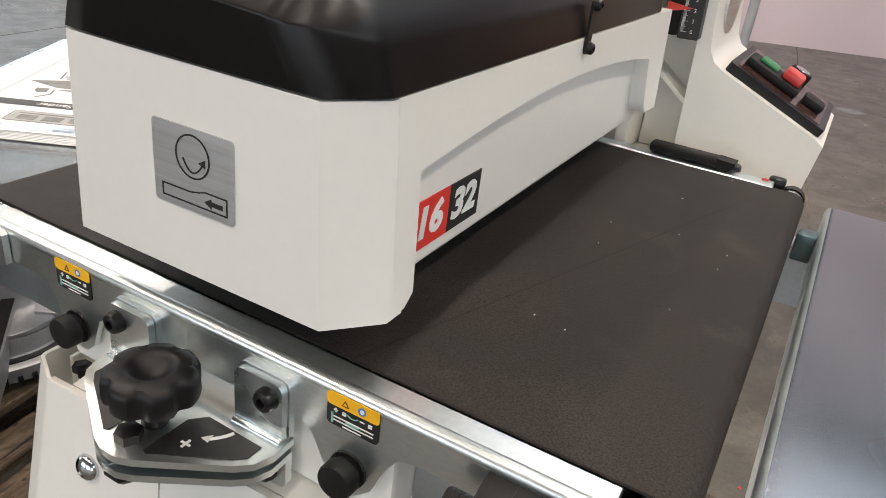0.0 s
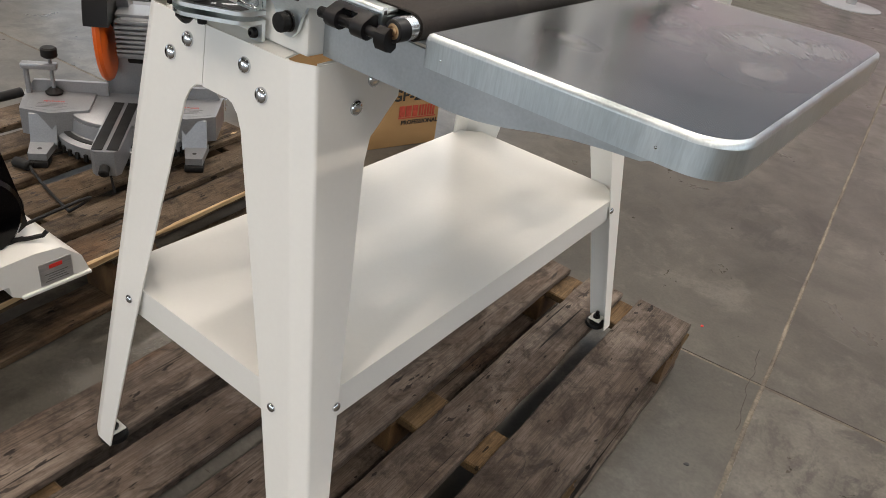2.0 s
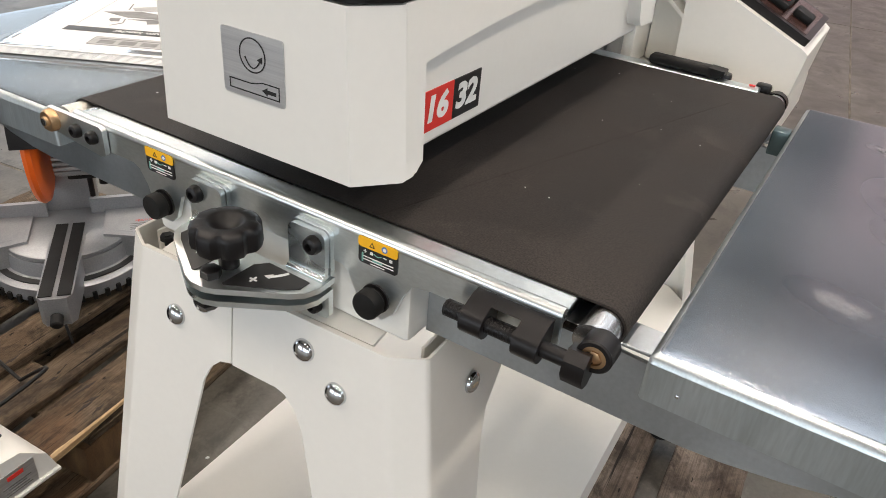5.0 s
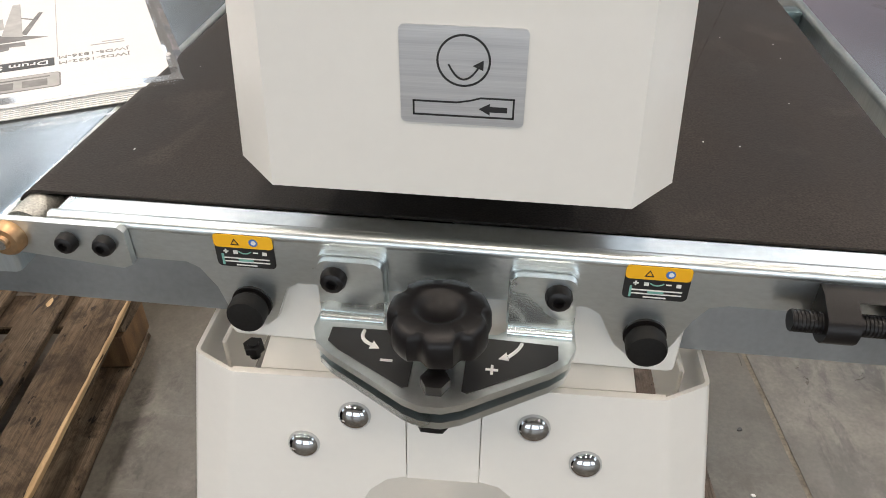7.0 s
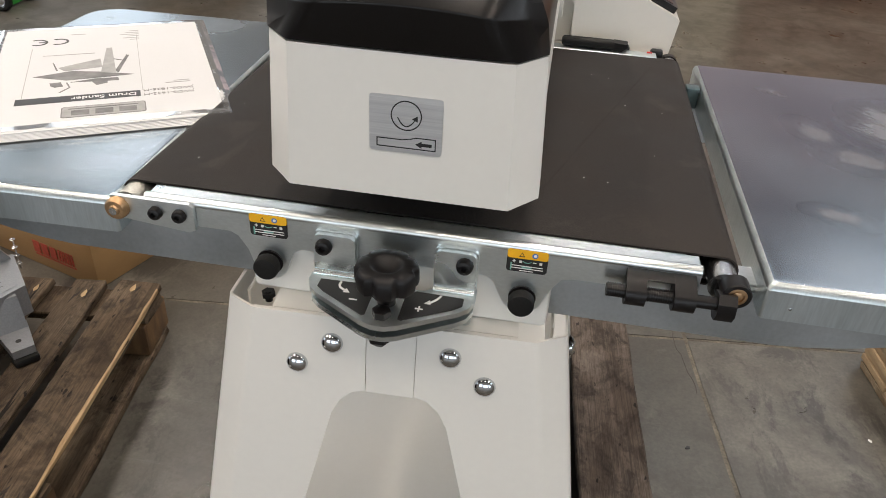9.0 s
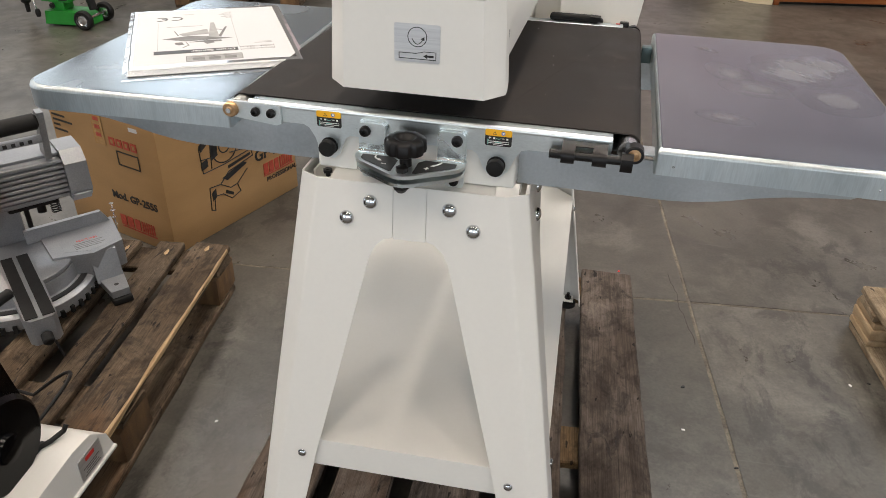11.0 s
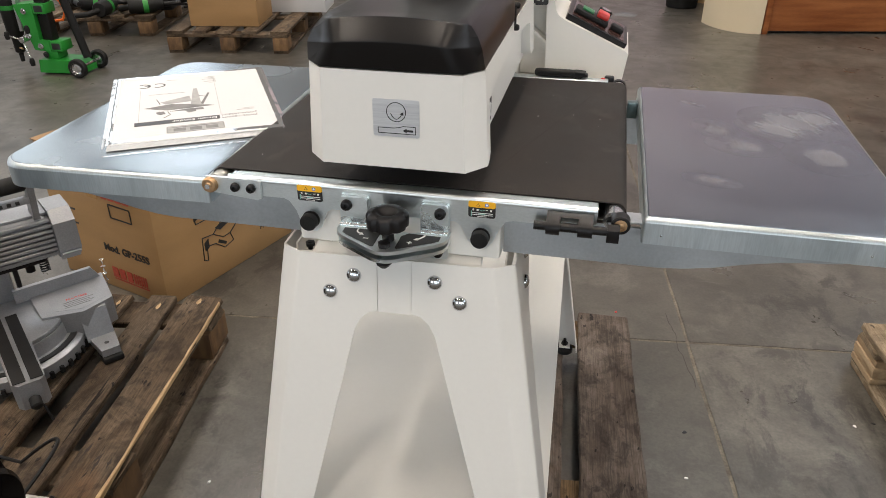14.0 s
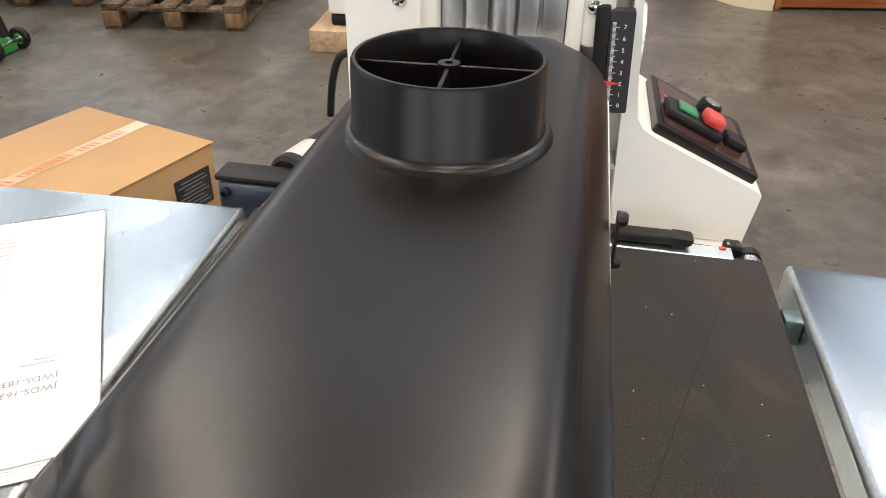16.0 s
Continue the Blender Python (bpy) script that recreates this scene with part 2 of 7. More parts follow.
STEEL_BLACK = surf("black_textured_plastic", (0.006, 0.0055, 0.006), (0.009, 0.008, 0.0085), 5, (0.34, 0.40), fine=1400, fine_amt=0.15, bump=0.25, bump_dist=0.00015, spec=0.3)
ZINC = surf("zinc_plated_steel", (0.70, 0.77, 0.785), (0.84, 0.88, 0.885), 7, (0.25, 0.34), metal=1.0, fine=260, fine_amt=0.04, bump=0.02, stretch=(1, 1, 2.2), ramp=(0.3, 0.7))
ZINC_TOP = surf("zinc_sheet_table_top", (0.31, 0.36, 0.395), (0.405, 0.455, 0.49), 6, (0.15, 0.30), metal=1.0, fine=340, fine_amt=0.03, bump=0.05, stain=(0.52, 0.56, 0.60), stain_scale=6.0, stain_ramp=(0.56, 0.8))
# the infeed table's sheet, less blue than ZINC_TOP
ZINC_INFEED = surf("infeed_zinc_sheet", (0.325, 0.345, 0.370), (0.410, 0.428, 0.452), 6, (0.16, 0.27), metal=1.0, fine=340, fine_amt=0.03, bump=0.05, stain=(0.43, 0.43, 0.45), stain_scale=7.0, stain_ramp=(0.54, 0.8))
ZINC_RIM = surf("galvanised_folded_rim", (0.52, 0.585, 0.61), (0.62, 0.67, 0.69), 6, (0.32, 0.42), metal=1.0, fine=80, fine_amt=0.07, bump=0.04, stretch=(8, 8, 0.8), ramp=(0.25, 0.75))
ZINC_DULL = surf("zinc_sheet_bracket", (0.40, 0.43, 0.45), (0.52, 0.55, 0.57), 12, (0.32, 0.46), metal=0.9, fine=300, fine_amt=0.05, bump=0.05)
BOLT = surf("polished_dome_bolt", (0.52, 0.54, 0.56), (0.62, 0.63, 0.64), 60, (0.07, 0.13), metal=1.0, fine=300, fine_amt=0.03, bump=0.02)
CHROME = surf("chromed_steel", (0.64, 0.64, 0.65), (0.72, 0.72, 0.72), 30, (0.20, 0.29), metal=1.0, fine=200, fine_amt=0.02, bump=0.0)
BRASS = surf("copper_bronze_bush", (0.42, 0.26, 0.14), (0.52, 0.34, 0.19), 60, (0.28, 0.42), metal=1.0, fine=400, fine_amt=0.08, bump=0.05)
BELT = surf("abrasive_conveyor_belt", (0.0125, 0.0100, 0.0086), (0.0245, 0.0200, 0.0174), 9, (0.62, 0.80), fine=900, fine_amt=0.6, bump=0.5, bump_dist=0.0005, spec=0.32, stain=(0.040, 0.033, 0.029), stain_scale=16, stain_ramp=(0.58, 0.78))
HINGE = surf("dark_teal_steel", (0.075, 0.115, 0.122), (0.105, 0.150, 0.157), 40, (0.28, 0.40), metal=0.6, fine=300, fine_amt=0.08, bump=0.05)
PLAQUE = surf("brushed_aluminium", (0.60, 0.60, 0.61), (0.72, 0.72, 0.72), 14, (0.34, 0.42), metal=0.85, stretch=(0.25, 1, 18), fine=150, fine_amt=0.06, bump=0.03)
ALU = surf("extruded_aluminium", (0.50, 0.51, 0.53), (0.58, 0.59, 0.61), 20, (0.3, 0.4), metal=0.9, fine=300, fine_amt=0.05, bump=0.05)
CAST = surf("silver_painted_casting", (0.275, 0.285, 0.30), (0.335, 0.345, 0.36), 8, (0.32, 0.42), metal=0.55, fine=300, fine_amt=0.08, bump=0.10)
ORANGE = surf("orange_plastic", (0.80, 0.13, 0.015), (0.86, 0.17, 0.02), 5, (0.3, 0.4), fine=600, fine_amt=0.03, bump=0.05)
RED = surf("red_print", (0.62, 0.03, 0.025), (0.70, 0.04, 0.03), 10, (0.3, 0.4), bump=0.0, fine_amt=0.03)
INK = surf("black_print", (0.012, 0.012, 0.013), (0.02, 0.02, 0.02), 20, (0.35, 0.5), bump=0.0)
PRINT_WHITE = surf("white_print", (0.78, 0.78, 0.76), (0.82, 0.82, 0.8), 20, (0.4, 0.5), bump=0.0, fine_amt=0.02)
YELLOW = surf("yellow_print", (0.86, 0.43, 0.01), (0.90, 0.48, 0.015), 20, (0.4, 0.5), bump=0.0, fine_amt=0.02)
TEAL = surf("teal_print", (0.18, 0.42, 0.36), (0.22, 0.48, 0.42), 20, (0.4, 0.5), bump=0.0, fine_amt=0.02)
BLUE = surf("blue_print", (0.05, 0.16, 0.50), (0.07, 0.2, 0.55), 20, (0.4, 0.5), bump=0.0, fine_amt=0.02)
GREY_PRINT = surf("grey_print", (0.12, 0.12, 0.12), (0.20, 0.20, 0.20), 60, (0.5, 0.6), bump=0.0)
PAPER = surf("white_paper", (0.635, 0.645, 0.66), (0.665, 0.675, 0.69), 6, (0.5, 0.65), fine=700, fine_amt=0.02, bump=0.05)
BAG = film("clear_plastic_bag", 0.03)
PANE = film("window_pane")
GREEN_BTN = surf("green_button", (0.025, 0.17, 0.06), (0.035, 0.21, 0.08), 40, (0.3, 0.4), bump=0.0)
RED_BTN = surf("red_button", (0.55, 0.045, 0.04), (0.62, 0.06, 0.05), 40, (0.3, 0.4), bump=0.0)
GREEN = surf("green_machine_paint", (0.011, 0.185, 0.020), (0.019, 0.24, 0.030), 6, (0.35, 0.5), fine=300, fine_amt=0.06, bump=0.1)
PANEL = surf("dark_glossy_panel_overlay", (0.035, 0.018, 0.016), (0.06, 0.028, 0.022), 18, (0.18, 0.28), bump=0.0)
NAVY = surf("dark_blue_painted_box", (0.018, 0.026, 0.045), (0.03, 0.04, 0.062), 10, (0.28, 0.4), fine=300, fine_amt=0.08, bump=0.05)
OLD_WOOD = timber("weathered_grey_pallet_wood", (0.024, 0.0165, 0.0120), (0.118, 0.088, 0.068), (0.265, 0.216, 0.178))
PALE_TIMBER = timber("pale_pallet_wood", (0.15, 0.105, 0.062), (0.38, 0.29, 0.19), (0.50, 0.40, 0.28))
CROSS_WOOD = timber("rough_sawn_cross_board", (0.030, 0.019, 0.009), (0.128, 0.078, 0.036), (0.225, 0.152, 0.080))
WARM_WOOD = timber("brown_pallet_wood", (0.018, 0.0110, 0.0065), (0.118, 0.081, 0.050), (0.245, 0.184, 0.124))
BLOCK_WOOD = surf("pallet_block_wood", (0.085, 0.043, 0.017), (0.18, 0.105, 0.047), 6, (0.6, 0.8), stretch=(6, 6, 2), fine=130, fine_amt=0.2, bump=0.5, bump_dist=0.001, vary=0.25)
NEW_WOOD = surf("pale_new_pallet_wood", (0.30, 0.205, 0.115), (0.46, 0.335, 0.20), 5, (0.55, 0.75), stretch=(9, 0.9, 9), fine=120, fine_amt=0.12, bump=0.4, bump_dist=0.001, vary=0.1)
SPLINTER = surf("fresh_splintered_wood", (0.34, 0.22, 0.11), (0.52, 0.375, 0.205), 8, (0.6, 0.8), stretch=(12, 1, 12), fine=160, fine_amt=0.15, bump=0.6, bump_dist=0.001)
CARDBOARD = surf("brown_cardboard", (0.325, 0.190, 0.078), (0.380, 0.226, 0.097), 4, (0.55, 0.7), stretch=(1, 1, 3), fine=240, fine_amt=0.05, bump=0.12)
CARDBOARD_PALE = surf("pale_cardboard", (0.46, 0.30, 0.15), (0.54, 0.36, 0.19), 5, (0.6, 0.7), fine=240, fine_amt=0.05, bump=0.12)
BOX_RED = surf("faded_red_box_print", (0.36, 0.050, 0.028), (0.44, 0.070, 0.040), 60, (0.5, 0.6), bump=0.0, fine_amt=0.1)
TAPE = surf("clear_brown_tape", (0.38, 0.22, 0.085), (0.44, 0.265, 0.11), 40, (0.10, 0.2), fine=120, fine_amt=0.1, bump=0.25)
CONCRETE = slab_concrete("polished_concrete")
JOINT = surf("joint_mortar", (0.075, 0.063, 0.048), (0.185, 0.160, 0.125), 14, (0.7, 0.9), fine=160, fine_amt=0.25, bump=0.5, bump_dist=0.002)
PINK = surf("pink_painted_wall", (0.66, 0.54, 0.57), (0.70, 0.58, 0.61), 0.8, (0.6, 0.75), fine=80, fine_amt=0.02, bump=0.1)
# for an unseen wall panel that only shows as a dark reflection
DARK_WALL = surf("blue_grey_reflected_wall", (0.16, 0.18, 0.20), (0.20, 0.22, 0.24), 0.8, (0.5, 0.65), fine=60, fine_amt=0.04, bump=0.1)
WALLW = surf("light_grey_wall", (0.24, 0.235, 0.23), (0.30, 0.295, 0.29), 0.8, (0.6, 0.75), fine=80, fine_amt=0.03, bump=0.1)
CEIL = surf("grey_ceiling_panel", (0.075, 0.075, 0.078), (0.095, 0.095, 0.098), 0.8, (0.7, 0.8), fine=80, fine_amt=0.02, bump=0.1)
CREAM_LAM = surf("cream_laminate", (0.62, 0.53, 0.37), (0.66, 0.57, 0.41), 2, (0.3, 0.45), fine=200, fine_amt=0.02, bump=0.0)
CHERRY = surf("cherry_wood_veneer", (0.22, 0.065, 0.018), (0.36, 0.13, 0.04), 3, (0.28, 0.4), stretch=(0.6, 6, 6), fine=50, fine_amt=0.1, bump=0.05)
GREY_PAINT = surf("grey_painted_metal", (0.33, 0.34, 0.36), (0.39, 0.40, 0.42), 6, (0.35, 0.45), fine=200, fine_amt=0.04, bump=0.05)
VENT = surf("cream_vent_panel", (0.62, 0.60, 0.52), (0.67, 0.65, 0.57), 4, (0.4, 0.5), fine=100, fine_amt=0.03, bump=0.05)
TUBE = glow("lamp_tube", (1.0, 0.96, 0.90), 14.0)
PALE_LABEL = surf("faded_motor_label", (0.42, 0.36, 0.35), (0.52, 0.45, 0.44), 40, (0.4, 0.5), fine=200, fine_amt=0.1, bump=0.0)


# ---- building helpers ----
PLACE = {}


def thing(name, m, label, category, group="", kind=""):
    """An Empty at the base of a thing; its parts hang under it."""
    ob = new(name)
    ob.empty_display_size = 0.05
    ob.matrix_basis = m
    PLACE[ob] = m.copy()
    return tagged(ob, label, category, group, kind)


def to_mesh(name, bm, material, angle=38):
    me = bpy.data.meshes.new(name)
    bmesh.ops.recalc_face_normals(bm, faces=bm.faces)
    bm.to_mesh(me)
    bm.free()
    me.materials.append(material)
    me.polygons.foreach_set("use_smooth", [True] * len(me.polygons))
    me.set_sharp_from_angle(angle=radians(angle))
    return me


MOULDED = {"dust_hood", "head_housing", "right_upright", "left_upright", "leg", "shelf", "base_body", "outfeed_table", "infeed_table", "rear_base", "switch_panel"}


def part(name, bm, material, parent, label="", local=False, angle=38):
    """One mesh under a thing or a part. The bmesh is in world metres, or in the thing's own frame where local is set."""
    base = PLACE[parent]
    if not local:
        bm.transform(base.inverted())
    ob = new(name, to_mesh(name, bm, material, angle))
    ob.parent = parent
    PLACE[ob] = base
    if name in MOULDED:
        ob.modifiers.new("even_faces", "WEIGHTED_NORMAL").keep_sharp = True
    return tagged(ob, label)


def shared(name, mesh, m, parent, label="", local=False):
    """An object of its own on a mesh that several share."""
    ob = new(name, mesh)
    ob.parent = parent
    ob.matrix_basis = m if local else PLACE[parent].inverted() @ m
    PLACE[ob] = PLACE[parent] @ ob.matrix_basis
    return tagged(ob, label)


def structure(name, bm, material, label, category):
    ob = new(name, to_mesh(name, bm, material))
    PLACE[ob] = Matrix()
    return tagged(ob, label, category, kind="structure")


def join(*bms):
    out = bms[0]
    for b in bms[1:]:
        me = bpy.data.meshes.new("tmp")
        b.to_mesh(me)
        out.from_mesh(me)
        bpy.data.meshes.remove(me)
        b.free()
    return out


def soften(bm, width, seg=2, limit=25):
    if width > 0:
        edges = [e for e in bm.edges if len(e.link_faces) == 2 and e.calc_face_angle(0) > radians(limit)]
        bmesh.ops.bevel(bm, geom=edges, offset=width, segments=seg, profile=0.5, affect="EDGES", clamp_overlap=True)
    return bm


def box(x0, x1, y0, y1, z0, z1, bev=0.0015, seg=2):
    bm = bmesh.new()
    bmesh.ops.create_cube(bm, size=1)
    bmesh.ops.scale(bm, vec=(x1 - x0, y1 - y0, z1 - z0), verts=bm.verts)
    bmesh.ops.translate(bm, vec=((x0 + x1) / 2, (y0 + y1) / 2, (z0 + z1) / 2), verts=bm.verts)
    return soften(bm, bev, seg)


def prism(pts, axis, a0, a1, bev=0.001, seg=2):
    """A flat outline drawn out along an axis. The outline's pairs are the other two axes in order."""
    bm = bmesh.new()

    def at(p, a):
        return {"x": (a, p[0], p[1]), "y": (p[0], a, p[1]), "z": (p[0], p[1], a)}[axis]

    low = [bm.verts.new(at(p, a0)) for p in pts]
    high = [bm.verts.new(at(p, a1)) for p in pts]
    bm.faces.new(low)
    bm.faces.new(high[::-1])
    for i in range(len(pts)):
        j = (i + 1) % len(pts)
        bm.faces.new((low[i], low[j], high[j], high[i]))
    return soften(bm, bev, seg)


def loft(rings, cap=True):
    bm = bmesh.new()
    vs = [[bm.verts.new(p) for p in r] for r in rings]
    n = len(rings[0])
    for a, b in zip(vs, vs[1:]):
        for i in range(n):
            j = (i + 1) % n
            bm.faces.new((a[i], a[j], b[j], b[i]))
    if cap:
        bm.faces.new(vs[0][::-1])
        bm.faces.new(vs[-1])
    return bm


def lathe(profile, seg=24, m=None):
    """A profile of (radius, height) turned about z."""
    bm = bmesh.new()
    rings = []
    for r, z in profile:
        if r <= 1e-6:
            rings.append([bm.verts.new((0, 0, z))])
        else:
            rings.append([bm.verts.new((r * math.cos(2 * math.pi * i / seg), r * math.sin(2 * math.pi * i / seg), z)) for i in range(seg)])
    for a, b in zip(rings, rings[1:]):
        for i in range(seg):
            j = (i + 1) % seg
            q = [a[i % len(a)], a[j % len(a)], b[j % len(b)], b[i % len(b)]]
            q = list(dict.fromkeys(q))
            if len(q) > 2:
                bm.faces.new(q)
    if m is not None:
        bm.transform(m)
    return bm


def along(p0, p1):
    """The pose whose z runs from p0 to p1."""
    d = Vector(p1) - Vector(p0)
    return Matrix.Translation(p0) @ d.to_track_quat("Z", "Y").to_matrix().to_4x4()


def rod(p0, p1, r, seg=16, bev=0.0):
    h = (Vector(p1) - Vector(p0)).length
    b = min(bev, r * 0.5)
    prof = [(0, 0), (r - b, 0), (r, b), (r, h - b), (r - b, h), (0, h)] if b else [(0, 0), (r, 0), (r, h), (0, h)]
    return lathe(prof, seg, along(p0, p1))


def tube(points, r, seg=8):
    pts = [Vector(p) for p in points]
    rings = []
    up = Vector((0.13, 0.31, 0.94))
    for i, p in enumerate(pts):
        d = (pts[min(i + 1, len(pts) - 1)] - pts[max(i - 1, 0)]).normalized()
        a = d.cross(up).normalized()
        b = d.cross(a).normalized()
        rings.append([p + r * (math.cos(t) * a + math.sin(t) * b) for t in [2 * math.pi * k / seg for k in range(seg)]])
    return loft(rings)


def bow(p, q, r, n=14):
    """Points on a smooth curve through three places."""
    p, q, r = Vector(p), Vector(q), Vector(r)
    c = 2 * q - (p + r) / 2
    return [(1 - t) ** 2 * p + 2 * t * (1 - t) * c + t * t * r for t in [i / n for i in range(n + 1)]]


def rounded(x0, x1, y0, y1, radii, n=6):
    """A rectangle's outline with a radius for each corner, from low-left round to high-left."""
    out = []
    for (cx, cy, sx, sy, a0), r in zip(((x0, y0, 1, 1, 180), (x1, y0, -1, 1, 270), (x1, y1, -1, -1, 0), (x0, y1, 1, -1, 90)), radii):
        if r <= 0:
            out.append((cx, cy))
            continue
        for i in range(n + 1):
            a = radians(a0 + 90 * i / n)
            out.append((cx + sx * r + r * math.cos(a), cy + sy * r + r * math.sin(a)))
    return out


def lettering(text, height, m, depth=0.0003, bold=0.0):
    """Raised print with the built-in font, centred on m's origin, in m's xy plane."""
    cu = bpy.data.curves.new("letters", "FONT")
    cu.body, cu.size, cu.align_x, cu.align_y = text, height, "CENTER", "CENTER"
    cu.extrude, cu.offset, cu.resolution_u = depth, bold, 3
    ob = bpy.data.objects.new("letters", cu)
    me = bpy.data.meshes.new_from_object(ob)
    bm = bmesh.new()
    bm.from_mesh(me)
    bpy.data.objects.remove(ob)
    bpy.data.curves.remove(cu)
    bpy.data.meshes.remove(me)
    bm.transform(m)
    return bm


def plate(w, h, t, r, m, n=4):
    """A thin plate with rounded corners in m's xy plane, its back at m's origin."""
    bm = prism(rounded(-w / 2, w / 2, -h / 2, h / 2, (r,) * 4, n), "z", 0, t, 0)
    bm.transform(m)
    return bm


def facing(x, y, z, way="front"):
    """A plane to print on: its x to the reader's right, its y up."""
    turns = {"front": (90, 0, 0), "right": (90, 0, 90), "left": (90, 0, -90), "up": (0, 0, 0)}
    return pose(x, y, z, *turns[way])


RNG = random.Random(5)


def plank(x0, x1, y0, y1, z0, z1, rough=0.0022, n=18, end=0.005):
    """A sawn board along y with uneven, worn edges."""
    rings = []
    c = min(0.003, (z1 - z0) * 0.2)
    for i in range(n + 1):
        y = y0 + (y1 - y0) * i / n
        def j(s=rough):
            return RNG.uniform(-s, s)
        base = [(x0 + c, z0), (x1 - c, z0), (x1, z0 + c), (x1, z1 - c), (x1 - c, z1), (x0 + c, z1), (x0, z1 - c), (x0, z0 + c)]
        sx0, sx1, sz = j(), j(), j(rough * 0.35)
        ring = []
        for k, (x, z) in enumerate(base):
            dx = sx1 if k in (1, 2, 3, 4) else sx0
            dy = j(end) if i in (0, n) else 0
            ring.append((x + dx, y + dy, z + (sz if k in (3, 4, 5, 6) else 0)))
        rings.append(ring)
    return loft(rings)


def nail_mesh(split):
    """A sunken nail in its dark hole, with the split that runs from it along the grain."""
    hole = lathe([(0.0044, 0.0), (0.0042, 0.0004), (0.0028, 0.0005), (0.0025, 0.0001), (0, 0.0003)], 8)
    bend = 0.0016
    edge = [(bend * math.sin(3 * f) + 0.0034 * (1 - abs(f)) ** 1.4 * (1 + 0.35 * math.sin(9 * f + split * 400)), split * f) for f in (-1, -0.7, -0.4, -0.15, 0.1, 0.35, 0.6, 0.85)]
    back = [(bend * math.sin(3 * f) - 0.0026 * (1 - abs(f)) ** 1.4, split * f) for f in (1, 0.7, 0.4, 0.1, -0.2, -0.5, -0.8)]
    crack = prism(edge + back, "z", -0.001, 0.00035, 0)
    return to_mesh("nail", join(hole, crack), RUSTY)


CRACK = surf("dusty_crack", (0.035, 0.031, 0.026), (0.075, 0.067, 0.056), 90, (0.7, 0.9), fine=300, fine_amt=0.3, bump=0.0)
RUSTY = surf("rusty_nail", (0.018, 0.013, 0.010), (0.035, 0.024, 0.018), 300, (0.7, 0.9), fine=800, fine_amt=0.3, bump=0.2)
NAILS = [nail_mesh(v) for v in (0.010, 0.018, 0.030)]


def pallet(m, label, wood, boards, length, height, block=BLOCK_WOOD, group="", board_t=0.02):
    """A block pallet: top boards along y, three cross boards, nine blocks and three runners."""
    th = thing("wooden_pallet", m, label, "pallet", group)
    xs0, xs1 = min(b[0] for b in boards), max(b[1] for b in boards)
    t = board_t
    rows = (0.05, length / 2, length - 0.05)
    for a, b in boards:
        p = part("plank", plank(a, b, RNG.uniform(-0.006, 0.006), length + RNG.uniform(-0.006, 0.006), height - t, height), wood, th, local=True)
        for y in rows:
            for fx in ((0.16, 0.40, 0.62, 0.86) if b - a > 0.09 else (0.3, 0.7)):
                if RNG.random() < 0.85:
                    shared("nail", NAILS[RNG.randrange(3)], pose(a + (b - a) * fx + RNG.uniform(-0.012, 0.012), y + RNG.uniform(-0.03, 0.03), height + 0.0004, 0, 0, RNG.uniform(-14, 14)), p, local=True)
    for y in rows:
        bm = plank(-0.05, 0.05, xs0, xs1, height - 2 * t - 0.001, height - t - 0.001)
        bm.transform(pose(0, y, 0, 0, 0, -90))
        part("cross_board", bm, CROSS_WOOD if wood is OLD_WOOD else wood, th, local=True)
        for x in (xs0 + 0.05, (xs0 + xs1) / 2, xs1 - 0.05):
            if block is NEW_WOOD:
                low, high = t + 0.001, height - 2 * t - 0.002
                for n in range(4):
                    a, e = low + (high - low) * n / 4, 0.004 * (n % 2)
                    part("block_layer", box(x - 0.050 + e, x + 0.050 - e, y - 0.062 + e, y + 0.060 + e, a, a + (high - low) / 4 - 0.0008, 0.0015), block, th, local=True)
            else:
                part("block", box(x - 0.048, x + 0.048, y - 0.062, y + 0.062, t + 0.001, height - 2 * t - 0.002, 0.003), block, th, local=True)
    for x in (xs0 + 0.05, (xs0 + xs1) / 2, xs1 - 0.05):
        part("runner", plank(x - 0.05, x + 0.05, 0, length, 0, t), wood, th, local=True)
    return th


def carton(m, w, d, h, label, material=CARDBOARD):
    """A closed carton, its base centred on m, with a folded top."""
    th = thing("cardboard_box", m, label, "box")
    part("body", box(-w / 2, w / 2, -d / 2, d / 2, 0, h, 0.004, 2), material, th, local=True)
    return th


# ---- the hall ----
HALL = (-9.0, 7.5, -6.0, 12.0)
HIGH = 6.2
WINDOWS, WINDOW_W = ((-4.6, -1.2), (-0.4, 3.0), (3.8, 6.6)), 24.0
BAND, BAND_W = ((-6.0, -3.0), (-2.4, 0.6), (1.2, 4.2)), 48.0
NORTH, NORTH_W = ((-8.6, -6.6), (-6.2, -4.2)), 42.0
SOUTH, SOUTH_W = ((-6.8, -3.6), (-2.9, 0.6), (1.3, 4.8)), 68.0
ROOF, ROOF_Y, ROOF_W = ((-5.6, -2.8, 7.1), (-2.5, 0.3, 7.1), (0.6, 3.6, 7.6), (3.8, 7.2, 9.8)), (4.7, 9.8), 3.2
TURN_F = -0.112
CROSS = Vector((0.515, 1.107))


